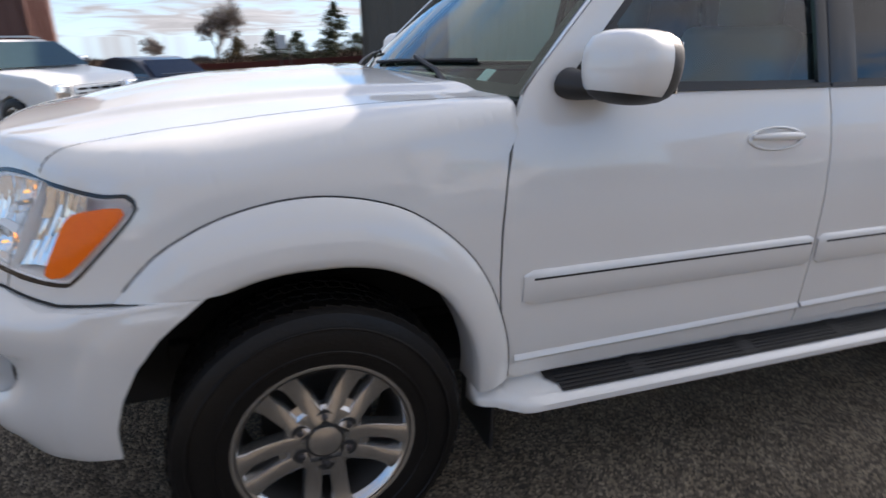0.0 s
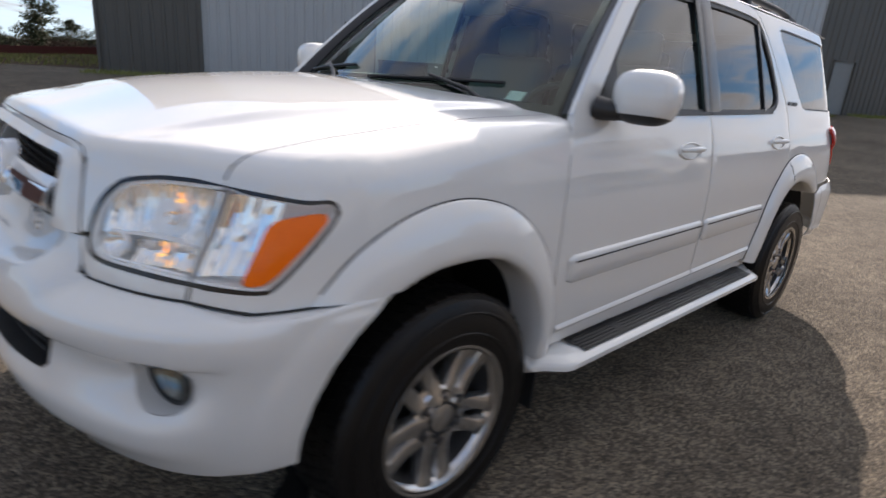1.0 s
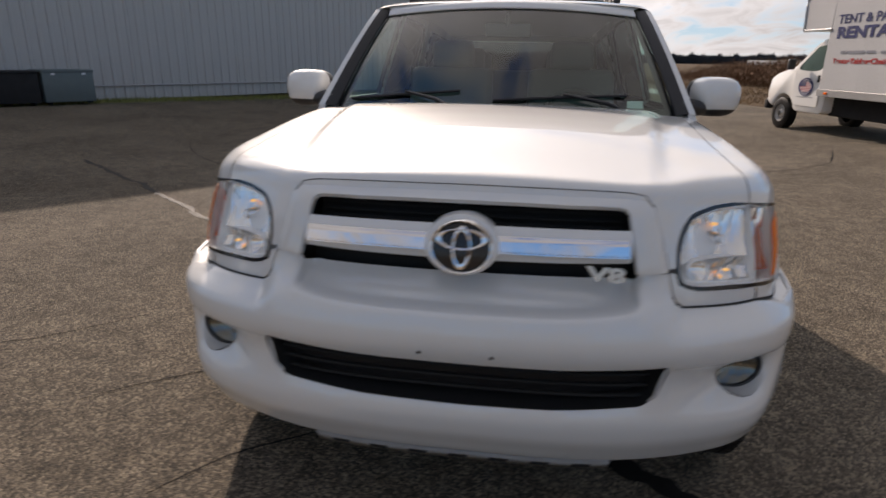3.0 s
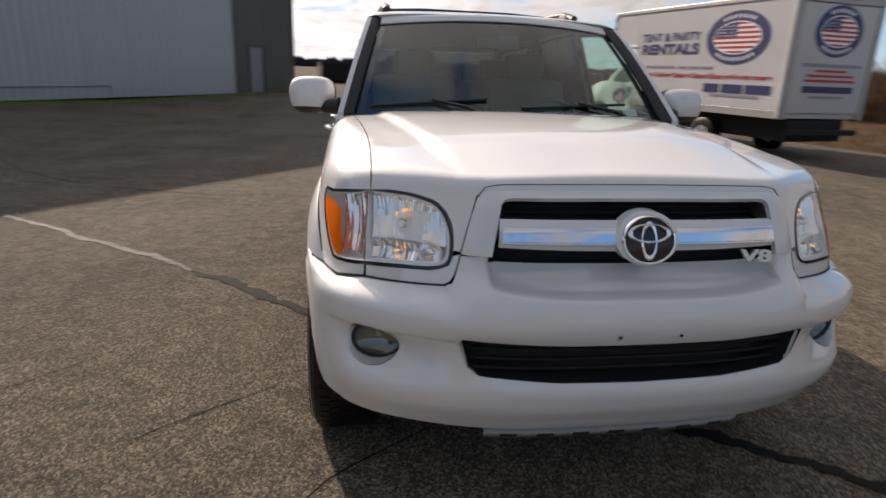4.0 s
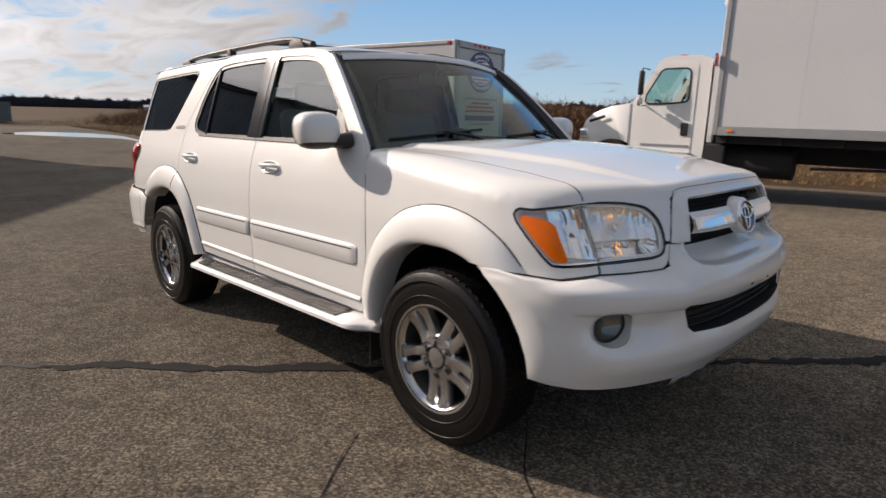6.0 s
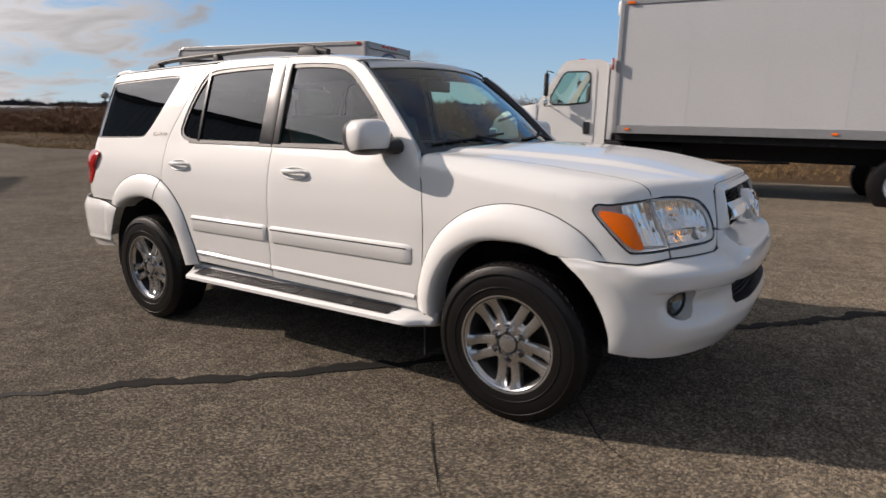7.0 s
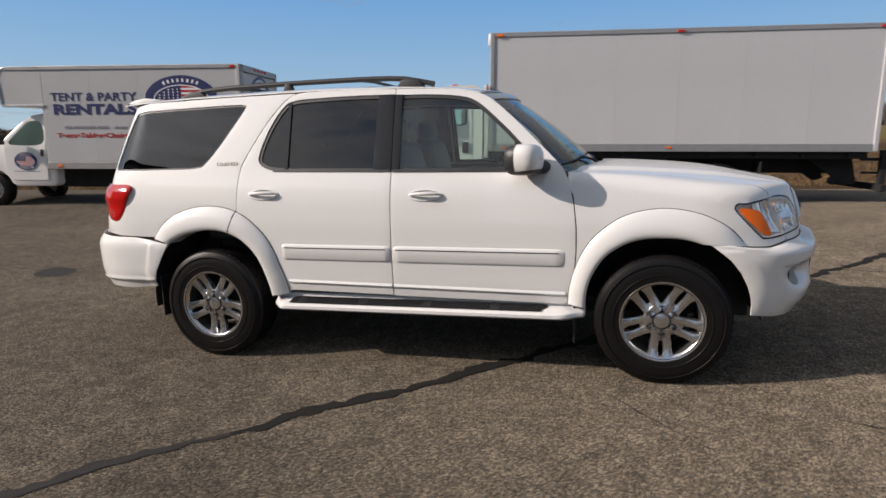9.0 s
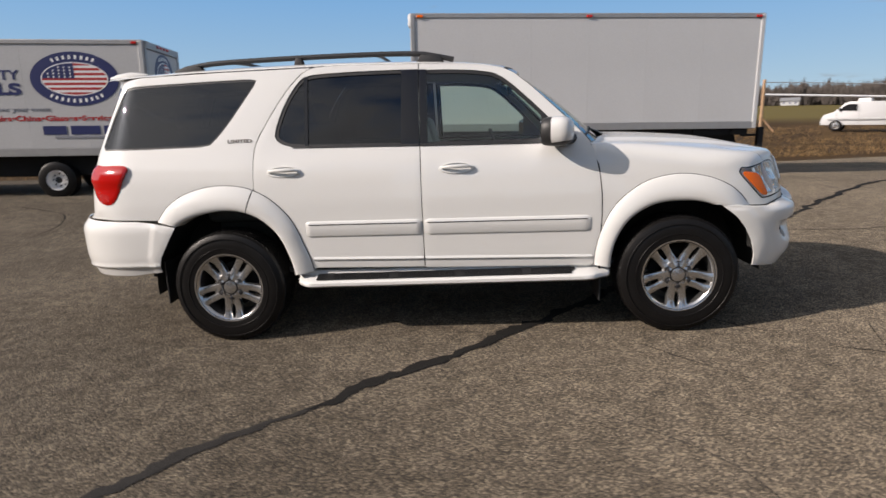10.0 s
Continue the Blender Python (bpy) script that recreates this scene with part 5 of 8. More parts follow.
for y, sg in ((-0.11, 1), (-2.03, -1)):
    def cab_face(u, v, yy=y, s=sg, l=0.006):
        k = 1 - 0.14 * max(0.0, v - 1.35) / 0.75
        return Vector((u, -1.07 + (yy + s * l + 1.07) * k, v))
    win = rounded([Vector(p) for p in ((4.80, 1.42), (4.80, 1.86), (4.88, 1.93), (5.12, 1.92), (5.28, 1.80), (5.62, 1.46), (5.58, 1.40))], 0.06)
    door = part("cab_door", panel_bm(straight([Vector(p) for p in ((4.72, 0.60), (4.72, 1.94), (4.84, 2.01), (5.14, 2.00), (5.30, 1.88), (5.72, 1.47), (5.72, 0.86), (5.60, 0.60))], 0.08), cab_face, 0.08, 0.01, (win,), (0, sg, 0)), CABWHITE, van, "white van door")
    part("window", panel_bm(win, lambda u, v, yy=y, s=sg: cab_face(u, v, yy, s, 0.003), 0.1, 0.0, (), (0, sg, 0)), glass("van_glass", (0.34, 0.42, 0.40), 1.0, 1.5), door, "dark van window")
    part("door_handle", box_bm((0.07, 0.03, 0.15), (4.80, y + sg * 0.012, 1.22), 0.01), BLACK, door)
    part("door_bar", box_bm((0.62, 0.004, 0.014), (5.22, y + sg * 0.009, 0.80)), GREYVINYL, door)
    mir = part("door_mirror", box_bm((0.10, 0.16, 0.24), (5.62, y + sg * 0.20, 1.52), 0.03, 3), BLACK, van, smooth=True)
vws = [Vector((5.76 - 0.48 * v, -1.07 + u * (0.90 - 0.08 * v), 1.51 + 0.42 * v)) for v in (0, 1) for u in (-1, 1)]
part("windscreen", grid_bm([vws[:2], vws[2:]]), SCREEN, van)


def oval(c, a, b, n=40):
    return [Vector((c[0] + a * math.cos(t), c[1] + b * math.sin(t))) for t in np.linspace(0, math.tau, n + 1)[:-1]]


def emblem(parent, m, a, b):
    """A navy oval with a striped flag within and bars where its name runs; m lays its plane on the body."""
    at = lambda l: (lambda u, v: m @ Vector((u, v, l)))
    way = m.to_3x3() @ Vector((0, 0, 1))
    def put(name, outline, mat, l):
        part(name, panel_bm(outline, at(l), 0.4, 0.001, (), way), mat, base)
    base = part("flag_emblem", panel_bm(oval((0, 0), a, b), at(0.002), 0.4, 0.0015, (), way), NAVY, parent, "navy oval emblem with a striped flag")
    put("white_oval", oval((0, 0), a * 0.76, b * 0.62), WHITEVINYL, 0.004)
    fa, fb = a * 0.73, b * 0.58
    for k in range(7):
        y0, y1 = -fb + fb * 2 * (2 * k) / 13, -fb + fb * 2 * (2 * k + 1) / 13
        arc_y = np.linspace(y0, y1, 5)
        half_w = [fa * math.sqrt(max(0.0004, 1 - (v / fb) ** 2)) for v in arc_y]
        put("red_stripe", [Vector((w, v)) for w, v in zip(half_w, arc_y)] + [Vector((-w, v)) for w, v in zip(half_w[::-1], arc_y[::-1])], REDVINYL, 0.006)
    canton = [Vector((0.0, 0.02 * b)), Vector((0.0, fb * 0.985))] + [Vector((-fa * math.cos(t), fb * math.sin(t))) for t in np.linspace(math.pi / 2 - 0.1, 0.05, 10)]
    put("star_field", canton, NAVY, 0.008)
    for i in range(4):
        for j in range(5):
            x, y = -fa * (0.12 + 0.17 * j), fb * (0.14 + 0.2 * i)
            if (x / fa) ** 2 + (y / fb) ** 2 < 0.8:
                put("star", oval((x, y), a * 0.022, a * 0.022, 6), WHITEVINYL, 0.010)
    for s in (1, -1):
        for k in range(8 if s > 0 else 10):
            t = math.pi / 2 + (k - (3.5 if s > 0 else 4.5)) * 0.155
            x, y = a * 0.88 * math.cos(t), s * b * 0.80 * math.sin(t)
            r = 0.055 * b
            d = Vector((math.cos(t) * 0.9, s * math.sin(t))).normalized()
            e = Vector((-d.y, d.x))
            p = Vector((x, y))
            put("name_bar", [p - e * r * 0.8 - d * r * 1.3, p + e * r * 0.8 - d * r * 1.3, p + e * r * 0.8 + d * r * 1.3, p - e * r * 0.8 + d * r * 1.3], WHITEVINYL, 0.004)
    return base


# lettering plane of the near side: read from outside, x runs towards the van's tail
near_side = lambda x, z: Matrix.Translation((x, 0.004, z)) @ Matrix(((-1, 0, 0, 0), (0, 0, 1, 0), (0, 1, 0, 0), (0, 0, 0, 1)))
tail_side = lambda y, z: Matrix.Translation((-0.030, y, z)) @ Matrix(((0, 0, -1, 0), (-1, 0, 0, 0), (0, 1, 0, 0), (0, 0, 0, 1)))
lettering("TENT & PARTY", 0.25, near_side(3.37, 2.43), NAVY, van, 0.002, "lettering", 0.004, 2.0)
lettering("RENTALS", 0.30, near_side(3.35, 2.16), NAVY, van, 0.002, "lettering", 0.014, 1.96)
for x, w in ((4.02, 0.16), (3.63, 0.52), (3.20, 0.24)):
    part("text_bar", box_bm((w, 0.004, 0.055), (x, 0.006, 1.78)), GREYVINYL, van)
lettering("over your event", 0.13, near_side(2.40, 1.78), GREYVINYL, van, 0.002, "lettering", 0.001, 1.06)
lettering("Tents\u2022Tables\u2022Chairs\u2022China\u2022Glasses\u2022Serviceware", 0.14, near_side(2.30, 1.60), REDVINYL, van, 0.002, "lettering", 0.004, 4.0)
for x, w in ((1.84, 0.44), (1.26, 0.56), (0.60, 0.62)):
    part("number_bar", box_bm((w, 0.004, 0.17), (x, 0.006, 1.37)), NAVY, van)
part("text_bar", box_bm((1.3, 0.004, 0.05), (1.2, 0.006, 1.23)), GREYVINYL, van)
emblem(van, near_side(1.34, 2.36), 0.83, 0.52)
emblem(van, tail_side(-1.065, 2.47), 0.60, 0.46)
for z, w, h, mat in ((1.86, 1.5, 0.06, GREYVINYL), (1.76, 0.8, 0.045, REDVINYL), (1.67, 1.2, 0.045, REDVINYL), (1.58, 1.3, 0.045, REDVINYL), (1.42, 1.3, 0.12, NAVY), (1.28, 0.9, 0.04, GREYVINYL)):
    part("text_bar", box_bm((0.004, w, h), (-0.034, -1.065, z)), mat, van)
emblem(van, Matrix.Translation((0, -0.096, 0)) @ near_side(5.21, 1.03), 0.28, 0.20)


# ---- other parked cars ----
def plain_car(name, m, length, height, belt, paint, label, category, side, green, wheel_r, xs, roof_in=0.16, width=1.8):
    """A parked car from its side outline: body, cabin with windows, wheels, lamps."""
    t = thing(name, m, label, category)
    y1 = width / 2
    lower = list(side)
    bm = extrude_bm(lower, (0, width, 0), (0, -y1, 0), "xz", 0.05)
    for v in bm.verts:
        e = max(0.0, abs(v.co.x) - length * 0.36) / (length * 0.14)
        v.co.y *= 1 - 0.16 * min(1, e) ** 2
    part("body", bm, paint, t, smooth=True, sharp=35)
    bm = extrude_bm(green, (0, width - 0.12, 0), (0, -y1 + 0.06, 0), "xz", 0.04)
    for v in bm.verts:
        v.co.y *= 1 - roof_in * max(0, v.co.z - belt) / (height - belt)
    cabin = part("cabin", bm, paint, t, smooth=True, sharp=35)
    lo = [p for p in green]
    cx = sum(p[0] for p in lo) / len(lo)
    cz = (belt + height) / 2
    win = [Vector((cx + (x - cx) * 0.88, cz + 0.03 + (z - cz) * 0.66)) for x, z in lo]
    for sg in (1, -1):
        surf = lambda u, v, s=sg: Vector((u, s * ((y1 - 0.06) * (1 - roof_in * max(0, v - belt) / (height - belt)) + 0.004), v))
        part("side_window", panel_bm(straight(win, 0.1), surf, 0.2, 0.0, (), (0, sg, 0)), GLOSSBLACK, cabin, "dark side window")
    for x in xs:
        for sg in (1, -1):
            road_wheel(t, x, sg * (y1 - 0.12), wheel_r, 0.22, wheel_r * 0.62, sg, ALLOY)
    return t


sx, sy = -3.884, 11.678
sz = ground_z(sx, sy)
suv2_m = Matrix.Translation((sx, sy, sz - 0.03)) @ Matrix.Rotation(radians(-43.8), 4, "Z")
side = [(-2.5, 0.45), (-2.5, 1.15), (-2.4, 1.22), (1.1, 1.22), (2.2, 1.13), (2.42, 1.02), (2.5, 0.6), (2.45, 0.38), (1.95, 0.38), (1.85, 0.7), (1.5, 0.82), (1.15, 0.7), (1.05, 0.38), (-1.05, 0.38), (-1.15, 0.7), (-1.5, 0.82), (-1.85, 0.7), (-1.95, 0.42)]
green = [(1.15, 1.18), (0.40, 1.66), (0.1, 1.72), (-2.1, 1.72), (-2.35, 1.62), (-2.48, 1.18)]
suv2 = plain_car("parked_suv", suv2_m, 5.0, 1.72, 1.2, CABWHITE, "white SUV with a slatted chrome grille, parked farther off", "car", side, green, 0.39, (1.5, -1.5), 0.16, 1.95)
ws = [Vector((1.13 - 0.68 * v + 0.03, u * (0.86 - 0.10 * v), 1.24 + 0.42 * v + 0.02)) for v in (0, 1) for u in (-1, 1)]
part("windscreen", grid_bm([ws[:2], ws[2:]]), TEAL, suv2, "dark teal windscreen")
grille2 = part("grille", box_bm((0.05, 0.98, 0.38), (2.46, 0, 0.80), 0.03), BADGE, suv2, "bright slatted grille", smooth=True)
for k in range(4):
    for c in range(4):
        part("slot", box_bm((0.02, 0.175, 0.040), (2.482, -0.33 + 0.22 * c, 0.68 + 0.08 * k), 0.006), GLOSSBLACK, grille2)
for sg in (1, -1):
    part("headlight", box_bm((0.34, 0.26, 0.36), (2.33, sg * 0.67, 0.84), 0.05, 3), REFLECT, suv2, smooth=True)
    part("door_mirror", box_bm((0.12, 0.22, 0.18), (0.75, sg * 1.05, 1.32), 0.04, 3), CHROME, suv2, smooth=True)
    part("roof_rail", tube_bm([(0.1, sg * 0.7, 1.74), (-0.2, sg * 0.7, 1.77), (-1.9, sg * 0.7, 1.77), (-2.1, sg * 0.7, 1.72)], 0.02, 8), SILVER, suv2)

dx, dy = -1.972, 15.547
dz = ground_z(dx, dy)
sedan_m = Matrix.Translation((dx, dy, dz)) @ Matrix.Rotation(radians(125), 4, "Z")
side = [(-2.25, 0.42), (-2.28, 0.85), (-2.2, 0.98), (-1.4, 1.0), (1.0, 0.95), (2.1, 0.80), (2.25, 0.6), (2.25, 0.3), (1.7, 0.3), (1.62, 0.55), (1.35, 0.66), (1.05, 0.55), (0.98, 0.25), (-0.98, 0.25), (-1.05, 0.55), (-1.35, 0.66), (-1.65, 0.55), (-1.72, 0.34)]
green = [(1.05, 0.93), (0.35, 1.38), (0.0, 1.43), (-0.8, 1.42), (-1.15, 1.34), (-1.85, 0.96)]
sedan = plain_car("parked_sedan", sedan_m, 4.5, 1.43, 0.96, DARKBLUE, "dark blue sedan parked farther off", "car", side, green, 0.32, (1.35, -1.35), 0.2, 1.75)
ws = [Vector((-1.86 + 0.66 * v - 0.02, u * (0.72 - 0.12 * v), 0.99 + 0.36 * v + 0.02)) for v in (0, 1) for u in (-1, 1)]
part("rear_window", grid_bm([ws[:2], ws[2:]]), GLOSSBLACK, sedan)
for sg in (1, -1):
    part("tail_lamp", box_bm((0.08, 0.42, 0.15), (-2.24, sg * 0.55, 0.84), 0.03, 3), REDLENS, sedan, smooth=True)
part("number_plate", box_bm((0.02, 0.31, 0.15), (-2.29, 0, 0.82), 0.004), AMBER, sedan, "yellow number plate")
part("spoiler", box_bm((0.22, 1.3, 0.03), (-2.15, 0, 1.08), 0.01), DARKBLUE, sedan)

# reddish shed behind them
ex, ey = at_az(102.8, 26)
barn = thing("metal_shed", Matrix.Translation((ex, ey, ground_z(ex, ey) - 0.5)) @ Matrix.Rotation(radians(97), 4, "Z"), "red-brown corrugated metal shed beyond the parked cars", "building")
rust = material("red_brown_cladding", (0.13, 0.055, 0.04), 0.5, 0.2, 0.1, 0.8, 30.0)
part("wall", box_bm((12, 10, 6.5), (6.2, 5.0, 3.25)), rust, barn)
for k in range(26):
    part("rib", box_bm((0.06, 0.05, 6.5), (0.2 + 0.4 * k, -0.02, 3.25)), rust, barn)
    part("rib", box_bm((0.05, 0.06, 6.5), (0.18, 0.1 + 0.38 * k, 3.25)), rust, barn)
part("roof", extrude_bm([(-0.2, 6.5), (5.0, 7.8), (10.2, 6.5)], (12.6, 0, 0), (-0.1, 0, 0), "yz"), rust, barn)
part("downpipe", tube_bm([(0.10, -0.12, 0.0), (0.10, -0.12, 6.5)], 0.07, 8), rust, barn)

# far van and fence posts on the other field
fx, fy = -23.9, -36.5
fz = ground_z(fx, fy)
fv = Matrix.Translation((fx, fy, fz)) @ Matrix.Rotation(radians(-25 + 180 + 168), 4, "Z")
side = [(-2.4, 0.4), (-2.45, 1.7), (-2.3, 1.88), (0.9, 1.9), (1.2, 1.8), (1.75, 1.25), (2.35, 1.05), (2.5, 0.7), (2.5, 0.4)]
green = [(1.70, 1.25), (1.15, 1.78), (0.8, 1.86), (0.4, 1.86), (0.35, 1.25)]
far_van = plain_car("delivery_van", fv, 5.0, 1.9, 1.2, BOXWHITE, "white delivery van parked on the far grass", "van", side, green, 0.36, (1.6, -1.5), 0.06, 1.9)
part("roof_unit", box_bm((0.7, 0.9, 0.22), (0.2, 0, 2.0), 0.04), WHITEVINYL, far_van)
for sg in (1, -1):
    pane = [(0.50, 1.32), (0.50, 1.72), (0.95, 1.74), (1.20, 1.62), (1.52, 1.32)]
    part("door_window", extrude_bm(pane, (0, 0.012, 0), (0, sg * 0.952 - 0.006, 0), "xz"), GLOSSBLACK, far_van, "dark door window")
    part("door_line", box_bm((0.02, 0.012, 1.25), (0.40, sg * 0.952, 1.15)), GREYTRIM, far_van)
    part("door_line", box_bm((0.02, 0.012, 1.0), (1.62, sg * 0.952, 0.85)), GREYTRIM, far_van)
    part("bumper_strip", box_bm((4.4, 0.014, 0.06), (-0.1, sg * 0.952, 0.78)), GREYTRIM, far_van)
    part("door_mirror", box_bm((0.10, 0.16, 0.20), (1.45, sg * 1.05, 1.42), 0.03), BLACK, far_van)
posts = thing("pipe_fence", Matrix(), "pale pipe rail on a rusty tan post with a brace", "fence")
FX, FY = at_az(-114.1, 22.0, (1.3, 4.78))
FZ = ground_z(FX, FY)
part("post", tube_bm([(FX, FY, FZ - 0.1), (FX, FY, 2.58)], 0.05, 8), TANPIPE, posts, "tan painted post")
part("brace", tube_bm([(FX, FY, 1.42), (FX - 0.40, FY + 0.05, 0.96)], 0.03, 6), TANPIPE, posts)
gx, gy = at_az(-131.0, 26.0, (1.3, 4.78))
part("rail", tube_bm([(FX, FY, 2.12), ((FX + gx) / 2, (FY + gy) / 2, 2.0), (gx, gy, 1.88)], 0.032, 8), WHITEVINYL, posts, "pale pipe rail")
part("wire", tube_bm([(FX, FY, 2.50), ((FX + gx) / 2, (FY + gy) / 2, 2.38), (gx, gy, 2.34)], 0.014, 6), GREYTRIM, posts)
part("post", tube_bm([(gx, gy, ground_z(gx, gy) - 0.1), (gx, gy, 2.40)], 0.05, 8), TANPIPE, posts)

# ---- the white sport utility vehicle: x runs back from the front axle, y to its passenger side, z up ----
def ease(a, b, v):
    t = min(1.0, max(0.0, (v - a) / (b - a)))
    return t * t * (3 - 2 * t)


def table(rows, v):
    if v <= rows[0][0]:
        return rows[0][1]
    for (a, p), (b, q) in zip(rows, rows[1:]):
        if v <= b:
            return p + (q - p) * (v - a) / (b - a)
    return rows[-1][1]


def soft(rows, v, r=0.03):
    return (table(rows, v - r) + 2 * table(rows, v) + table(rows, v + r)) / 4


SIDE_W = ((0.30, 0.895), (0.42, 0.915), (0.55, 0.932), (0.75, 0.94), (0.95, 0.936), (1.1, 0.918), (1.2, 0.893), (1.27, 0.868), (1.40, 0.829), (1.55, 0.781), (1.70, 0.729), (1.82, 0.685), (1.9, 0.655))
FACE_C = ((0.80, -0.862), (0.88, -0.852), (0.95, -0.842), (1.02, -0.825), (1.10, -0.798), (1.17, -0.755))
FACE_K = ((0.80, -0.87), (0.88, -0.845), (0.95, -0.808), (1.03, -0.75), (1.10, -0.705), (1.17, -0.65))
BUMPER = ((0.36, -0.83), (0.42, -0.875), (0.50, -0.912), (0.58, -0.926), (0.68, -0.932), (0.71, -0.936), (0.735, -0.952), (0.78, -0.952), (0.82, -0.94), (0.87, -0.912), (0.92, -0.865))
REAR_X = ((0.40, 4.12), (0.50, 4.18), (0.62, 4.2), (0.86, 4.2), (0.88, 4.14), (1.1, 4.12), (1.3, 4.07), (1.8, 3.86))
X0, X1 = -0.10, 3.55


def corner_table(n):
    pts = [(math.sin(t) ** (2 / n), math.cos(t) ** (2 / n)) for t in [i * math.pi / 800 for i in range(401)]]
    run = [0.0]
    for (a, b), (c, d) in zip(pts, pts[1:]):
        run.append(run[-1] + math.hypot((c - a) * 0.93, (d - b) * 0.74))
    return pts, run


CORNER, RUN = corner_table(3.0)
WRAP = RUN[-1]  # length of the front's half, from the middle to the straight side
QF = X0 - WRAP


def corner_at(s):
    d = min(max(s, 0.0), 1.0) * WRAP
    i = min(max(int(np.searchsorted(RUN, d)), 1), 400)
    k = (d - RUN[i - 1]) / (RUN[i] - RUN[i - 1])
    (a, b), (c, e) = CORNER[i - 1], CORNER[i]
    return a + (c - a) * k, b + (e - b) * k


def body(q, z, bumper=False):
    """The skin of the passenger side: q runs back along the car, and round its corners; z is the height."""
    w = soft(SIDE_W, z)
    if X0 <= q <= X1:
        return Vector((q, w, z))
    if q < X0:
        a, b = corner_at((q - QF) / WRAP)
        if bumper:
            xf = soft(BUMPER, z, 0.012)
            w += 0.036 * ease(-0.72, -0.44, q)
            bulge = math.exp(-(((q - QF - 0.86) / 0.17) ** 2))
            return Vector((X0 - b * (X0 - xf) - 0.016 * bulge, w * a + 0.026 * bulge, z))
        else:
            k = ease(0.45, 0.85, a)
            xf = soft(FACE_C, z) * (1 - k) + soft(FACE_K, z) * k
        return Vector((X0 - b * (X0 - xf), w * a, z))
    a, b = corner_at(1 - (q - X1) / WRAP)
    return Vector((X1 + b * (soft(REAR_X, z, 0.02) - X1), w * a, z))


def face(s, z, lift=0.0, bumper=False):
    """The nose: s runs along it from the middle, to the passenger side; lifted forwards by so much."""
    p = body(QF + abs(s), z, bumper)
    if lift:
        a = body(QF + abs(s) + 0.01, z, bumper) - body(QF + max(0.0, abs(s) - 0.01), z, bumper)
        p += Vector((-a.y, a.x, 0)).normalized() * lift
    return Vector((p.x, math.copysign(p.y, s), p.z))


def skin(lift=0.0):
    """The side's skin, lifted outwards by so much."""
    def at(q, z):
        p = body(q, z)
        if lift:
            a, b = body(q + 0.01, z) - body(q - 0.01, z), body(q, z + 0.01) - body(q, z - 0.01)
            p = p + b.cross(a).normalized() * lift
        return p
    return at


HOOD_Z = ((-0.85, 1.158), (-0.70, 1.176), (-0.6, 1.191), (-0.5, 1.206), (-0.3, 1.237), (-0.1, 1.258), (0.2, 1.279), (0.6, 1.285))
HOOD_R = ((-0.8, 0.04), (-0.7, 0.045), (-0.45, 0.075), (-0.1, 0.105), (0.2, 0.105), (0.5, 0.07), (0.7, 0.06))
HOOD_C = ((-0.8, 0.055), (-0.2, 0.055), (0.5, 0.025))


def crown(x, y):
    line = 0.47 + 0.16 * (x + 0.8)
    z = soft(HOOD_Z, x, 0.08) - soft(HOOD_C, x) * (abs(y) / 0.75) ** 2.2
    z -= 0.012 * (1 - ease(0.42, 0.64, abs(y))) * (1 - ease(-0.78, -0.25, x))
    return z + 0.016 * (1 - ease(line - 0.025, line + 0.035, abs(y))) * ease(-0.86, -0.35, x)


def shoulder(q):
    """The height at which the side turns over into the hood."""
    z = 1.09
    for _ in range(3):
        p = body(q, z)
        z = crown(p.x, p.y) - soft(HOOD_R, p.x)
    return z


RIM_Q = [QF + (0.62 - QF) * i / 700 for i in range(701)]
RIM_P = [body(q, shoulder(q)) for q in RIM_Q]
RIM_XY = np.array([(p.x, p.y) for p in RIM_P])


def bonnet(x, y):
    """The top of the front end as a height over the plan."""
    a, b = RIM_XY[:-1], RIM_XY[1:] - RIM_XY[:-1]
    ax, ay = x - a[:, 0], abs(y) - a[:, 1]
    t = np.clip((ax * b[:, 0] + ay * b[:, 1]) / (b**2).sum(1), 0, 1)
    d = float(np.hypot(ax - t * b[:, 0], ay - t * b[:, 1]).min())
    d = 0.0 if d < 0.0004 else d
    r = soft(HOOD_R, x)
    drop = r - math.sqrt(max(0.0, r * r - (r - d) ** 2)) if d < r else 0.0
    return Vector((x, y, crown(x, y) - drop))


def both_sides(name, bm, mat, parents, label="", **kw):
    """A part on the passenger side and its mirror image on the driver's."""
    twin = bm.copy()
    a = part(name, bm, mat, parents[0], label, **kw)
    b = part(name, mirrored(twin), mat, parents[1], label, **kw)
    return a, b


def strip_bm(rows, way):
    bm = grid_bm(rows)
    bmesh.ops.recalc_face_normals(bm, faces=bm.faces)
    bm.normal_update()
    if sum((f.normal * f.calc_area() for f in bm.faces), Vector()).dot(Vector(way)) < 0:
        bmesh.ops.reverse_faces(bm, faces=bm.faces)
    return bm


suv = thing("suv_car", Matrix.Rotation(radians(2.0), 4, "Y"), "pearl white full-size SUV with chrome grille, parked on asphalt", "car")
BOTH = (suv, suv)


def v2(*pts):
    return [Vector(p) for p in pts]


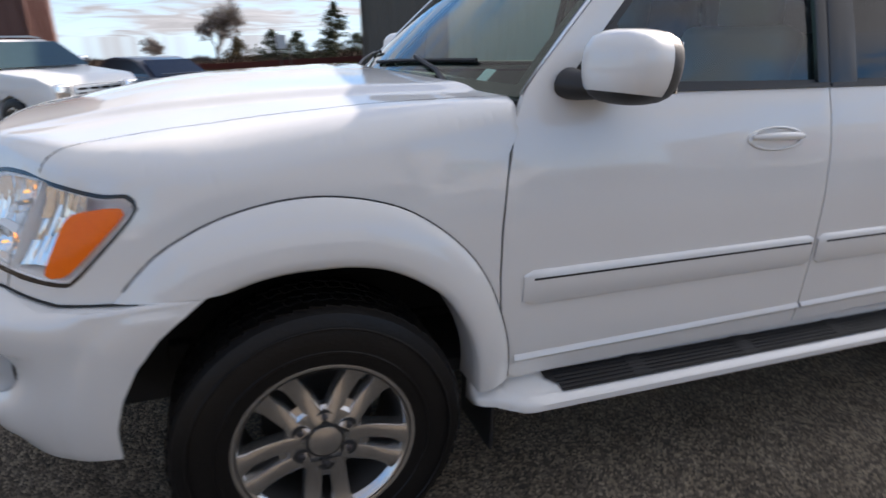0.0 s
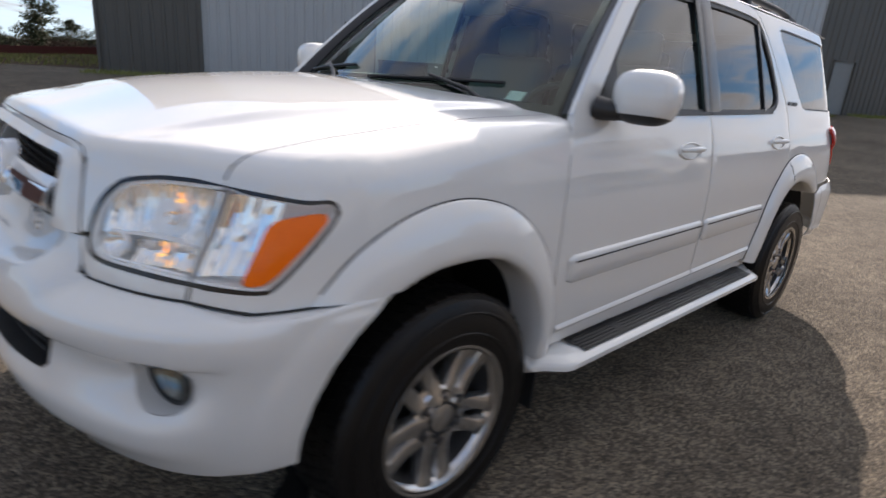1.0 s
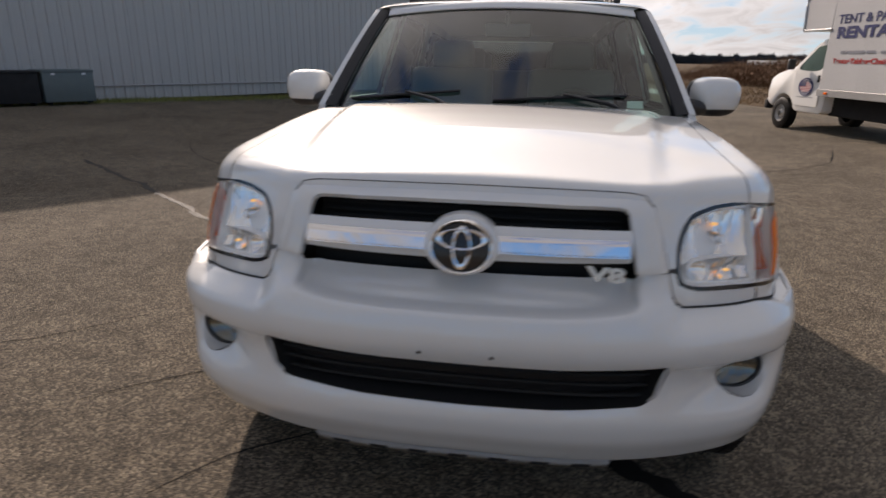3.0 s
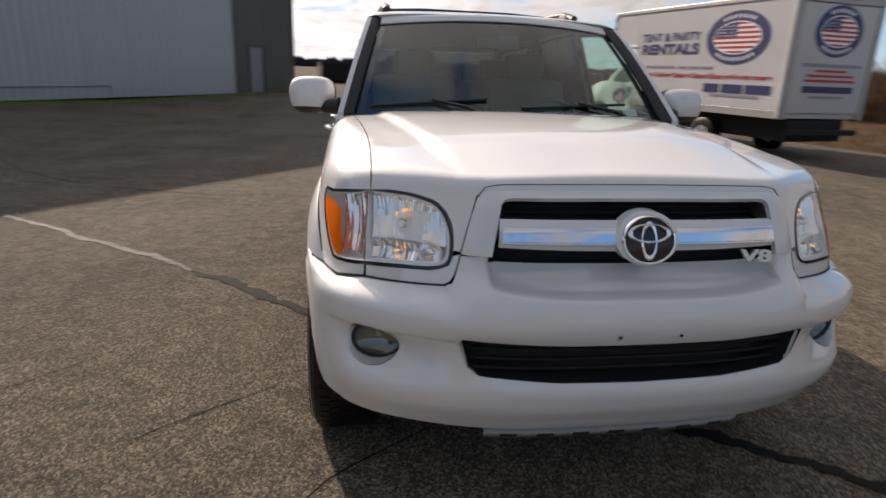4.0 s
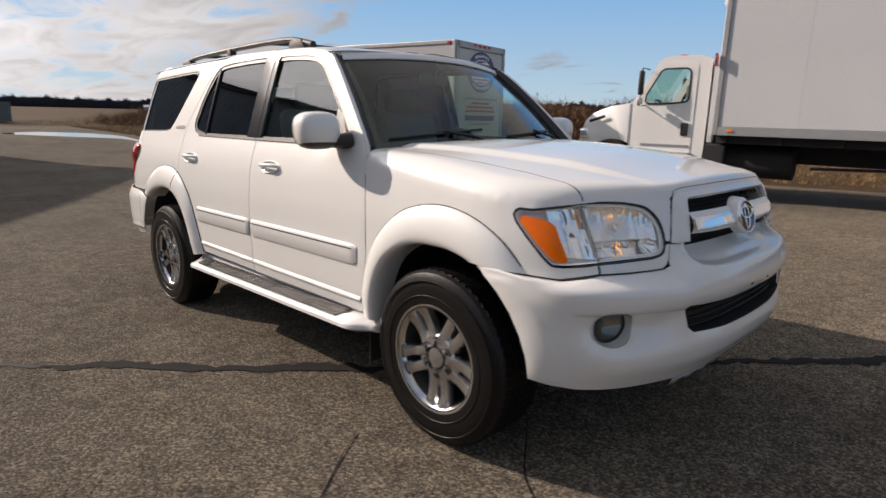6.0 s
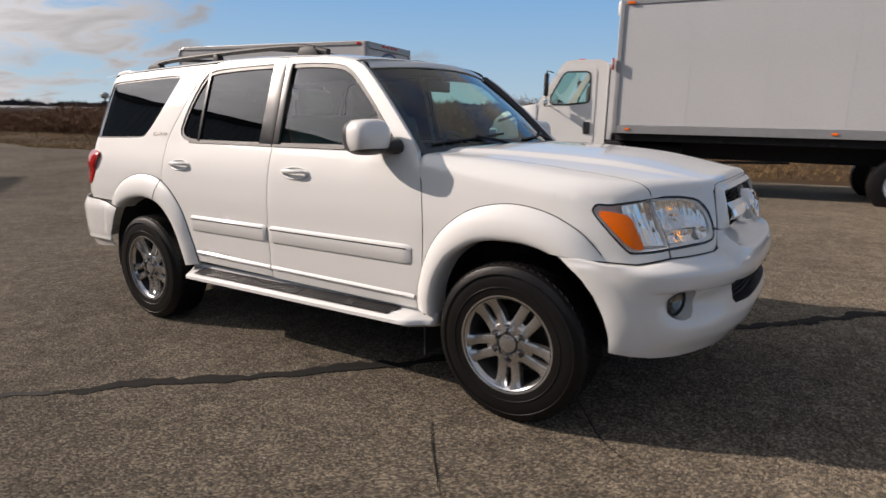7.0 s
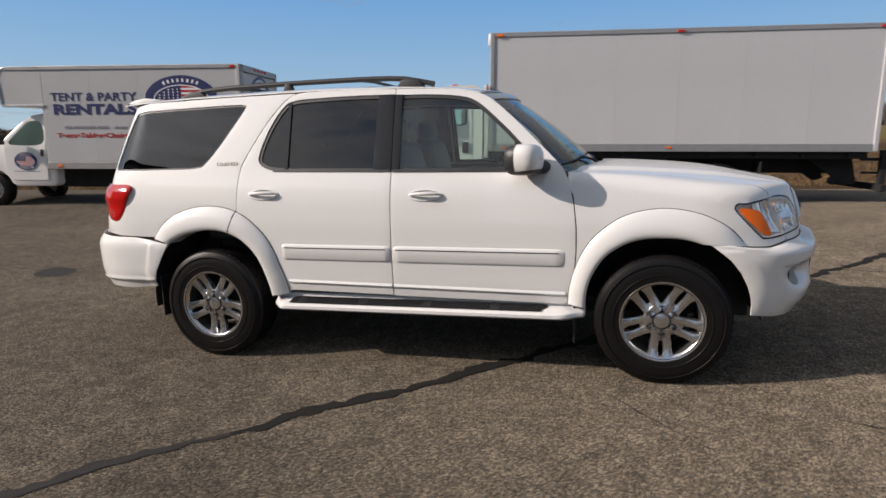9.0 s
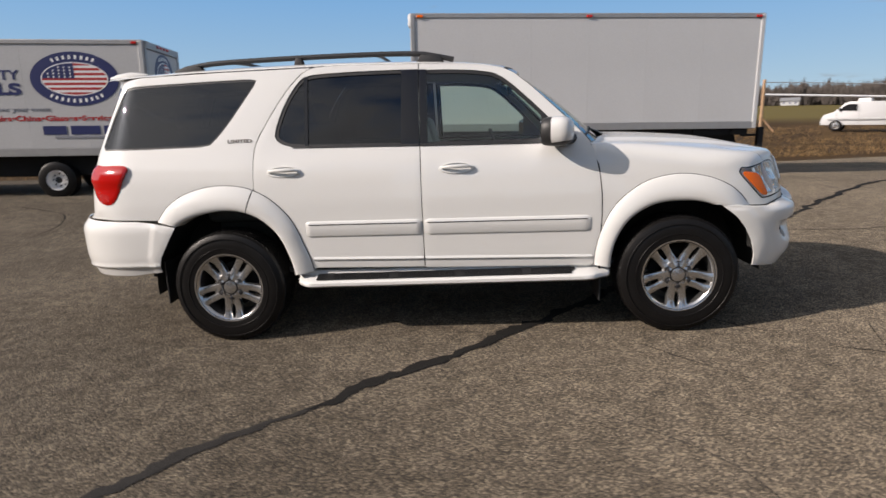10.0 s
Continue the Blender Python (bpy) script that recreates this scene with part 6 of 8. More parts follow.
# -- front fenders --
ARCH_F = ((8, 0.437, 0.540), (30, 0.470, 0.575), (50, 0.497, 0.622), (70, 0.500, 0.652), (90, 0.488, 0.656), (110, 0.496, 0.652), (122, 0.500, 0.645), (133, 0.495, 0.622))
ARCH_R = ((-6, 0.478, 0.62), (22, 0.478, 0.62), (46, 0.525, 0.645), (55, 0.538, 0.670), (64, 0.530, 0.686), (80, 0.524, 0.690), (105, 0.535, 0.694), (118, 0.536, 0.682), (135, 0.520, 0.652), (152, 0.488, 0.606), (172, 0.468, 0.598))


def arch_point(x, rows, angle, k):
    """A point of a wheel arch: k = 0 at the opening, 1 at the flare's outer line."""
    r = soft([(a, i + (o - i) * k) for a, i, o in rows], angle, 3)
    return Vector((x + r * math.cos(radians(angle)), 0.385 + r * math.sin(radians(angle))))


def arc(x, rows, a, b, k, n=24):
    return [arch_point(x, rows, a + (b - a) * i / n, k) for i in range(n + 1)]


zs_line = [Vector((q, shoulder(q))) for q in np.linspace(-0.515, 0.535, 45)]
fender_side = (
    zs_line
    + straight(v2((0.505, 1.12), (0.497, 1.05), (0.485, 0.93), (0.485, 0.79), (0.497, 0.64), (0.525, 0.52)), 0.03, False)
    + arc(0, ARCH_F, 12, 131, 1.02)
    + straight(v2((-0.425, 0.822), (-0.55, 0.818), (-0.69, 0.842), (-0.69, 0.872)), 0.03, False)
    + rounded(v2((-0.66, 0.866), (-0.55, 0.858), (-0.512, 0.874), (-0.468, 0.935), (-0.405, 1.035), (-0.445, 1.066)), 0.02, False)
)
bm = panel_bm(fender_side, skin(), 0.035, 0.0, (), (0, 1, 0))
gap = v2((-0.5705, 0.7605), *[(-0.5705 + d, 0.7605 - 0.05 * d) for d in (0.0015, 0.004, 0.008, 0.013, 0.019, 0.026, 0.034, 0.042, 0.052)]) + rounded(v2((-0.505, 0.757), (-0.4, 0.7545), (-0.3, 0.752), (-0.1, 0.755), (0.12, 0.768), (0.35, 0.785), (0.545, 0.80)), 0.03, False)
top_edge = [Vector((body(v.x, v.y).x, body(v.x, v.y).y)) for v in zs_line]
front_q = [q for q in np.linspace(-0.70, -0.53, 8)]
nose_rim = [Vector((body(q, shoulder(q)).x, body(q, shoulder(q)).y)) for q in front_q]
rows = []
for d in (0.004, 0.012, 0.025, 0.045, 0.07):
    rows += [(v.x + (0.0 if v.x > -0.2 else d * 0.5), v.y - d) for v in top_edge + nose_rim]
fender_top = nose_rim + top_edge + gap[::-1]
bm = add_bm(bm, panel_bm(fender_top, bonnet, 0.03, 0.0, (), (0, 0, 1), extra=rows))
bmesh.ops.remove_doubles(bm, verts=bm.verts, dist=0.003)
for e in bm.edges:
    e.smooth = True
both_sides("front_fender", bm, PAINT, BOTH)

# -- hood, down to the ears between headlight and grille --
hood_gap = [Vector((v.x, v.y - 0.004)) for v in gap[1:]]
rear_edge = [Vector((0.335 + 0.20 * (y / 0.79) ** 2, y)) for y in np.linspace(0.785, -0.785, 41)]
front_line = [Vector((body(q, shoulder(q)).x, body(q, shoulder(q)).y)) for q in np.linspace(-0.703, QF, 40)]
hood_plan = [Vector((v.x, v.y)) for v in front_line[::-1]] + hood_gap + rear_edge + [Vector((v.x, -v.y)) for v in hood_gap[::-1]] + [Vector((v.x, -v.y)) for v in front_line[:-1]]
rows = []
for d in (0.003, 0.009, 0.018, 0.03, 0.05, 0.08):
    rows += [(v.x + d, v.y * (1 - 0.5 * d)) for v in front_line] + [(v.x + d, -v.y * (1 - 0.5 * d)) for v in front_line[:-1]]
for d in (0.01, 0.03, 0.06):
    rows += [(v.x, v.y - d) for v in hood_gap[:20]] + [(v.x, -v.y + d) for v in hood_gap[:20]]
for x in np.linspace(-0.78, 0.40, 44):
    line = 0.47 + 0.16 * (x + 0.8)
    for d in (-0.028, -0.016, -0.004, 0.008, 0.020, 0.034, 0.046):
        rows += [(x, line + d), (x, -line - d)]
hood_bm = panel_bm(hood_plan, bonnet, 0.035, 0.0, (), (0, 0, 1), extra=rows)
ear = [Vector((q - QF, shoulder(q))) for q in np.linspace(-0.703, QF, 40)[:18][::-1]]
ear += rounded(v2((0.813, 1.084), (0.70, 1.088), (0.64, 1.083), (0.58, 1.066), (0.546, 1.02), (0.538, 0.97), (0.538, 0.945)), 0.02, False)
ear += straight(v2((0.5195, 0.943), (0.4945, 1.043), (0.4785, 1.104)), 0.02, False)
ear_bm = panel_bm(ear, lambda s, z: face(s, z), 0.025, 0.0, (), (-1, 0, 0))
twin = mirrored(ear_bm.copy())
hood_bm = add_bm(add_bm(hood_bm, ear_bm), twin)
bmesh.ops.remove_doubles(hood_bm, verts=hood_bm.verts, dist=0.003)
for e in hood_bm.edges:
    e.smooth = True
hood = part("hood", hood_bm, PAINT, suv)

both_sides("seam", tube_bm([bonnet(v.x, v.y - 0.002) + Vector((0, 0, -0.0015)) for v in gap[1:]], 0.0013, 6), INNER, (hood, hood))

# -- grille --
outer = v2((0.517, 0.938), (0.492, 1.043), (0.477, 1.093), (0.456, 1.110), (0.42, 1.1165), (0.24, 1.1215))
inner = v2((0.432, 0.937), (0.412, 1.080), (0.403, 1.092), (0.385, 1.097), (0.13, 1.100))
around = outer + [Vector((-v.x, v.y)) for v in outer[::-1]]
outline = straight(around + [Vector((-v.x, v.y)) for v in inner] + inner[::-1], 0.02)


def surround_at(s, z):
    rise = 0.016 * ease(0.0, 0.03, min(abs(1.1255 - z), abs(0.525 - abs(s) - 0.22 * (z - 0.93)) + 0.004))
    return face(s, z, rise)


grille = part("grille", panel_bm(outline, surround_at, 0.02, 0.016, (), (-1, 0, 0)), PAINT, suv, "white grille surround")
back = straight(v2((0.46, 0.86), (0.44, 1.13), (-0.44, 1.13), (-0.46, 0.86)), 0.05)
top_line = []
rim_half = [(0.479, 1.086), (0.472, 1.101), (0.457, 1.113), (0.43, 1.1195), (0.38, 1.123), (0.2, 1.1255), (0.0, 1.1265)]
for v in rounded([Vector(p) for p in rim_half] + [Vector((-x, z)) for x, z in rim_half[-2::-1]], 0.02, False):
    p = face(v.x, v.y, 0.002)
    top_line.append(Vector((p.x, p.y, max(p.z, bonnet(p.x, p.y).z + 0.0005))) if v.y > 1.108 else p)
part("seam", tube_bm(top_line, 0.0013, 6), INNER, grille)
part("mesh_backing", panel_bm(back, lambda s, z: face(s, z, -0.10), 0.05, 0.0, (), (-1, 0, 0)), PITCH, grille, "black grille mesh")
for k in range(10):
    z = 0.935 + 0.0185 * k
    part("slat", tube_bm([face(s, z, -0.07) for s in np.linspace(-0.42, 0.42, 25)], 0.005, 6), PITCH, grille)
bar = []
for s in np.linspace(-0.416, 0.416, 61):
    h0, h1 = 0.955 + 0.008 * (abs(s) / 0.428) ** 2, 1.040
    bar.append([face(s, h0 + (h1 - h0) * t, 0.004 + 0.022 * math.sin(math.pi * min(max(t, 0.02), 0.98)) ** 0.5) for t in np.linspace(0, 1, 9)])
bm = grid_bm(bar)
bmesh.ops.recalc_face_normals(bm, faces=bm.faces)
crossbar = part("crossbar", bm, PAINT, grille, smooth=True)
for sg in (1, -1):
    strip = []
    for s in np.linspace(0.075 * sg, 0.408 * sg, 30):
        strip.append([face(s, 0.979 + 0.042 * t, 0.0315 - 0.006 * t + (0.002 if 0.1 < t < 0.9 else 0.0)) for t in (0.0, 0.08, 0.12, 0.35, 0.65, 0.88, 0.92, 1.0)])
    bm = grid_bm(strip)
    bmesh.ops.recalc_face_normals(bm, faces=bm.faces)
    part("chrome_strip", bm, CHROME, grille, "chrome strip", smooth=True)


def disc_on(at, c, a, b, lift0, lift1, inner_k=0.0, n=48):
    """An oval plate or ring with rounded edges, laid on a surface at(s, z, lift)."""
    rows = []
    prof = [(inner_k, lift0), (inner_k, lift1)] if inner_k else [(0.001, lift1)]
    prof += [(0.9 if not inner_k else (1 + inner_k) / 2, lift1 + 0.002), (0.97, lift1), (1.0, lift0)]
    for i in range(n + 1):
        t = 2 * math.pi * i / n
        rows.append([at(c[0] + a * k * math.cos(t), c[1] + b * k * math.sin(t), l) for k, l in prof])
    bm = grid_bm(rows)
    bmesh.ops.remove_doubles(bm, verts=bm.verts, dist=1e-5)
    bmesh.ops.recalc_face_normals(bm, faces=bm.faces)
    return bm


part("emblem_mount", disc_on(face, (0, 0.995), 0.096, 0.077, 0.0, 0.034), PAINT, grille, smooth=True)
part("emblem_disc", disc_on(face, (0, 0.993), 0.076, 0.062, 0.030, 0.040), GLOSSBLACK, grille, smooth=True)
part("emblem_ring", disc_on(face, (0, 0.993), 0.081, 0.067, 0.033, 0.047, 0.90), CHROME, grille, "chrome oval ring", smooth=True)
part("emblem_oval", disc_on(face, (0, 0.991), 0.025, 0.055, 0.039, 0.046, 0.72), CHROME, grille, smooth=True)
part("emblem_oval", disc_on(face, (0, 1.012), 0.066, 0.027, 0.039, 0.047, 0.78), CHROME, grille, smooth=True)


p = face(-0.355, 0.934, 0.016)
lettering("V8", 0.048, Matrix.Translation(p) @ pose(0, 0, 0, 82, 0, -90 - 6), BADGE, grille, 0.006, "engine_badge", 0.002, 0.096)

# -- headlights --
lamp = rounded(v2((1.090, 1.012), (1.097, 1.031), (1.092, 1.046), (1.072, 1.058), *[(v, shoulder(QF + v) - d) for v, d in ((1.02, 0.007), (0.98, 0.005), (0.92, 0.002), (0.86, 0.001))], (0.81, 1.081), (0.70, 1.082), (0.645, 1.077), (0.588, 1.06), (0.554, 1.01), (0.546, 0.95), (0.558, 0.908), (0.60, 0.893), (0.70, 0.888), (0.81, 0.879), (0.958, 0.864), (0.994, 0.879), (1.037, 0.934)), 0.012)
lights = both_sides("headlight", panel_bm(lamp, lambda s, z: face(s, z, -0.060), 0.04, 0.0, (), (-1, 0.6, 0)), LAMPSILVER, BOTH, "clear headlight unit with amber corner", smooth=False)
loop = shrunk(lamp, 0.003) + [shrunk(lamp, 0.003)[0]]
bm = grid_bm([[face(v.x, v.y, l) for v in loop] for l in (-0.002, -0.03, -0.062)])
both_sides("housing", bm, LAMPSILVER, lights, smooth=True)
both_sides("lens", panel_bm(shrunk(lamp, 0.004), lambda s, z: face(s, z, 0.002), 0.03, 0.006, (), (-1, 0.6, 0)), CLEAR, lights, "clear plastic lens")
both_sides("seal", grid_bm([[face(v.x, v.y, 0.001) for v in shrunk(lamp, -0.006) + [shrunk(lamp, -0.006)[0]]], [face(v.x, v.y, 0.001) for v in loop]]), GLOSSBLACK, lights)
wall = grid_bm([[face(0.815, z, l) for z in np.linspace(0.882, 1.078, 6)] for l in (-0.004, -0.055)])
both_sides("divider", wall, LAMPSILVER, lights)
both_sides("divider_line", grid_bm([[face(s, z, 0.0035) for s in (0.8125, 0.8175)] for z in np.linspace(0.880, 1.079, 8)]), STEEL, lights)


def bowl(c, a, b, deep, fore=-0.012):
    rows = []
    for k in np.linspace(0.08, 1, 9):
        rows.append([face(c[0] + a * k * math.cos(t), c[1] + b * k * math.sin(t), -deep * (1 - k * k) + fore) for t in np.linspace(0, 2 * math.pi, 33)])
    return grid_bm(rows)


def pillows(s0, s1, z0, z1, nu, nv, deep, seed, wild, swell=0.005):
    """A hollow mirror of upright pillow-shaped faces, uneven in width and tilt."""
    r = random.Random(seed)
    bm = bmesh.new()
    cuts = [0.0] + sorted((i + r.uniform(-0.3, 0.3)) / nu for i in range(1, nu)) + [1.0]
    for u0, u1 in zip(cuts, cuts[1:]):
        rows_cut = [0.0] + sorted((j + r.uniform(-0.3, 0.3)) / nv for j in range(1, nv)) + [1.0]
        for w0, w1 in zip(rows_cut, rows_cut[1:]):
            ta, tb, off = r.uniform(-wild, wild), r.uniform(-wild, wild), r.uniform(0, 0.004)
            grid = []
            for p in np.linspace(0, 1, 5):
                row = []
                for q in np.linspace(0, 1, 5):
                    u, v = u0 + (u1 - u0) * p, w0 + (w1 - w0) * q
                    d = deep * (1 - ((2 * u - 1) ** 2 * 0.55 + (2 * v - 1) ** 2 * 0.45)) + off
                    d += (p - 0.5) * ta + (q - 0.5) * tb - swell * (1 - (2 * p - 1) ** 2) * (1 - (2 * q - 1) ** 2)
                    row.append(bm.verts.new(face(s0 + (s1 - s0) * u, z0 + (z1 - z0) * v, -0.014 - d)))
                grid.append(row)
            for g0, g1 in zip(grid, grid[1:]):
                for i in range(4):
                    bm.faces.new((g0[i], g0[i + 1], g1[i + 1], g1[i]))
    return bm


flush = shrunk(lamp, 0.004)
both_sides("frame", panel_bm(flush, lambda s, z: face(s, z, -0.005), 0.03, 0.0, (shrunk(lamp, 0.0075),), (-1, 0.6, 0)), LAMPSILVER, lights)
main_rim = [v for v in shrunk(lamp, 0.010) if v.x < 0.80]
both_sides("bezel", tube_bm([face(v.x, v.y, -0.010) for v in main_rim], 0.0035, 8), LAMPSILVER, lights, smooth=True)
def main_reflector():
    """A fluted hollow round the bulb: narrow upright flutes, each a little turned."""
    r = random.Random(4)
    rows, n = [], 26
    tilt = [r.uniform(-0.0045, 0.0045) for _ in range(n)]
    for i in range(n):
        for f in (0.02, 0.5, 0.98):
            u = (i + f) / n
            sx = 0.564 + 0.244 * u
            top = min(1.070, 1.066 - 0.35 * max(0.0, 0.615 - sx) ** 1.15)
            row = []
            for k in range(15):
                w = k / 14
                z = 0.948 + (top - 0.948) * w
                q = ((sx - 0.688) / 0.122) ** 2 + ((z - 0.990) / 0.085) ** 2 * 0.5
                d = 0.058 - 0.050 * min(1.0, q)
                step = 0.003 * math.floor(w * 4) * (1 if i % 3 else -1) * 0.5
                row.append(face(sx, z, -0.012 - d + tilt[i] * (f - 0.5) * 2 + (0.0022 if f == 0.5 else 0) + step))
            rows.append(row)
    return grid_bm(rows)


both_sides("reflector", main_reflector(), REFLECT, lights, smooth=True, sharp=50)
both_sides("shelf", grid_bm([[face(v, 0.944 + 0.010 * math.sin(math.pi * (v - 0.56) / 0.248), l) for v in np.linspace(0.560, 0.808, 16)] for l in (-0.022, -0.05)]), LAMPSILVER, lights)
both_sides("reflector", pillows(0.652, 0.808, 0.893, 0.946, 8, 2, 0.036, 6, 0.008, 0.004), REFLECT, lights, smooth=True, sharp=50)
both_sides("low_reflector", bowl((0.608, 0.928), 0.034, 0.030, 0.03), REFLECT, lights, smooth=True)
both_sides("low_ring", disc_on(face, (0.608, 0.928), 0.036, 0.032, -0.016, -0.009, 0.86), LAMPSILVER, lights, smooth=True)
both_sides("bulb_shield", tube_bm([face(0.706, 0.995, -0.068), face(0.706, 0.995, -0.030)], [0.017, 0.015], 16), CHROME, lights, "chrome bulb shield", smooth=True)
both_sides("bulb", disc_on(face, (0.706, 0.995), 0.010, 0.010, -0.030, -0.024), LAMPSILVER, lights, smooth=True)
# two glowing discs added as sun glints; the headlights are not switched on
both_sides("lamp_glint", disc_on(face, (0.706, 1.030), 0.010, 0.004, -0.044, -0.038), GLINT, lights, "small warm sun glint inside the headlight", smooth=True)
both_sides("lamp_glint", disc_on(face, (0.720, 0.920), 0.009, 0.003, -0.032, -0.024), GLINT, lights, "small warm sun glint inside the headlight", smooth=True)
both_sides("marker_reflector", pillows(0.822, 0.960, 0.888, 1.062, 6, 3, 0.038, 7, 0.004, 0.003), REFLECT, lights, smooth=True, sharp=50)
amber = rounded(v2((1.076, 1.022), (1.066, 1.034), (1.03, 1.034), (0.965, 1.022), (0.938, 1.005), (0.930, 0.95), (0.922, 0.884), (0.955, 0.879), (0.982, 0.892), (1.020, 0.940), (1.062, 0.998)), 0.012)
amber_panes = both_sides("amber_lens", panel_bm(amber, lambda s, z: face(s, z, 0.0032), 0.02, 0.004, (), (-1, 0.8, 0)), AMBER, lights, "orange turn signal lens")
for pane in amber_panes:
    pane.visible_shadow = False
fill = straight(v2((0.812, 0.872), (0.70, 0.880), (0.60, 0.885)), 0.03, False) + straight(v2((0.550, 0.902), (0.5385, 0.93), (0.5205, 0.935), (0.5365, 0.878), (0.547, 0.860), (0.566, 0.8480), (0.66, 0.8440), (0.812, 0.8395)), 0.03, False)
both_sides("lamp_filler", panel_bm(fill, lambda s, z: face(s, z), 0.025, 0.012, (), (-1, 0.5, 0)), PAINT, BOTH)

# -- front bumper --
half = v2((0.0, 0.905), (0.3, 0.907), (0.432, 0.909), (0.44, 0.934), (0.517, 0.932)) + v2((0.533, 0.876), (0.544, 0.857), (0.565, 0.8475), (0.66, 0.844), (0.815, 0.839), (0.955, 0.815), (1.095, 0.822), (1.19, 0.835), (1.285, 0.842))
half += v2((1.24, 0.802), (1.19, 0.750), (1.137, 0.680), (1.10, 0.60), (1.075, 0.52), (1.058, 0.432))
half += v2((0.9, 0.412), (0.7, 0.41), (0.45, 0.405), (0.2, 0.402))
bump_out = straight(half + [Vector((-v.x, v.y)) for v in half[:0:-1]], 0.025)
gh = v2((0.0, 0.702), (0.25, 0.704), (0.45, 0.712), (0.522, 0.716), (0.528, 0.70), (0.505, 0.63), (0.47, 0.606), (0.25, 0.590), (0.0, 0.586))
low_hole = straight(gh + [Vector((-v.x, v.y)) for v in gh[-2:0:-1]], 0.02)
fog_r = [Vector((0.796 + 0.082 * math.cos(t), 0.648 + 0.062 * math.sin(t))) for t in np.linspace(0, 2 * math.pi, 29)[:-1]]
fog_l = [Vector((-v.x, v.y)) for v in fog_r]


def bumper_at(s, z, lift=0.0):
    a = abs(s)
    l = lift - 0.050 * math.exp(-(((a - 0.73) / 0.12) ** 2) - ((z - 0.638) / 0.050) ** 2) * (1 - ease(0.70, 0.725, z))
    l += 0.015 * (1 - ease(0.555, 0.60, z)) * ease(0.44, 0.50, z) * (1 - ease(0.80, 0.95, a))
    l -= 0.014 * (1 - ease(0.700, 0.714, z)) * ease(0.60, 0.67, z) * ease(0.50, 0.56, a) * (1 - ease(0.88, 0.95, a))
    p = face(s, z, l, True)
    side = ease(0.50, 0.56, a)
    k = side * ease(0.775, 0.846, z) ** 1.5 * (1 - ease(0.98, 1.08, a)) + (1 - side) * ease(0.85, 0.905, z)
    k = max(k, math.exp(-(((a - 0.53) / 0.03) ** 2)) * ease(0.835, 0.865, z))
    p = p.lerp(face(s, z, 0.003), min(k, 1.0))
    brow = 0.858 - 0.022 * (1 - (min(a, 0.43) / 0.43) ** 4)
    hollow = 0.052 * (1 - ease(0.424, 0.442, a)) * ease(brow - 0.004, brow + 0.013, z)
    band = 0.007 * (1 - ease(0.075, 0.135, table(ARCH_EDGE, z) - a)) * (1 - ease(0.80, 0.815, z))
    if a > 0.8:
        out = face(s, z, l + 0.05, True) - face(s, z, l, True)
        p += out.normalized() * band
    return p + Vector((hollow, 0, 0))


ARCH_EDGE = ((0.432, 1.058), (0.52, 1.075), (0.60, 1.10), (0.68, 1.137), (0.75, 1.19), (0.802, 1.24), (0.842, 1.285))
finer = []
for v in np.linspace(0.0, 0.424, 72):
    brow = 0.858 - 0.022 * (1 - (v / 0.43) ** 4)
    for d in (-0.012, -0.004, 0.000, 0.004, 0.008, 0.012, 0.020):
        finer += [(v, brow + d), (-v, brow + d)]
for z in np.linspace(0.85, 0.90, 6):
    for v in (0.422, 0.430, 0.437, 0.444):
        finer += [(v, z), (-v, z)]
for z in np.linspace(0.45, 0.79, 24):
    for d in (0.097, 0.105, 0.113, 0.121, 0.130):
        v = table(ARCH_EDGE, z) - d
        finer += [(v, z), (-v, z)]
for v in np.linspace(0.535, 0.955, 30):
    for z in (0.694, 0.700, 0.705, 0.710, 0.715, 0.721):
        finer += [(v, z), (-v, z)]
for v in np.linspace(0.55, 1.27, 60):
    for d in (0.006, 0.012, 0.020, 0.030, 0.042, 0.056):
        z = table(((0.545, 0.847), (0.66, 0.844), (0.815, 0.839), (0.955, 0.815), (1.095, 0.822), (1.19, 0.835), (1.285, 0.842)), v) - d
        if v < table(ARCH_EDGE, z) - 0.02:
            finer += [(v, z), (-v, z)]
bumper = part("front_bumper", panel_bm(bump_out, bumper_at, 0.024, 0.012, (low_hole, fog_r, fog_l), (-1, 0, 0), 0.004, finer), PAINT, suv)
EDGE_TOP = ((0.545, 0.847), (0.66, 0.844), (0.815, 0.839), (0.955, 0.815), (1.095, 0.822), (1.19, 0.835), (1.285, 0.842))
ledge = []
for v in np.linspace(0.548, 1.275, 40):
    z = table(EDGE_TOP, v)
    ledge.append([bumper_at(v, z - 0.007, -0.003), bumper_at(v, z - 0.004, -0.005).lerp(face(v, z - 0.004, -0.02), 0.5), face(v, z - 0.004, -0.02)])
seam = tube_bm([face(v, table(EDGE_TOP, v) + 0.001, 0.001) for v in np.linspace(0.545, 0.985, 30)] + [body(QF + v, table(EDGE_TOP, v) + 0.001) for v in np.linspace(1.0, 1.14, 8)], 0.0026, 6)
both_sides("seam", seam, INNER, (bumper, bumper))
ledge_bm = grid_bm(ledge)
bmesh.ops.recalc_face_normals(ledge_bm, faces=ledge_bm.faces)
part("ledge", mirrored(ledge_bm.copy()), PAINT, bumper)
part("ledge", ledge_bm, PAINT, bumper)
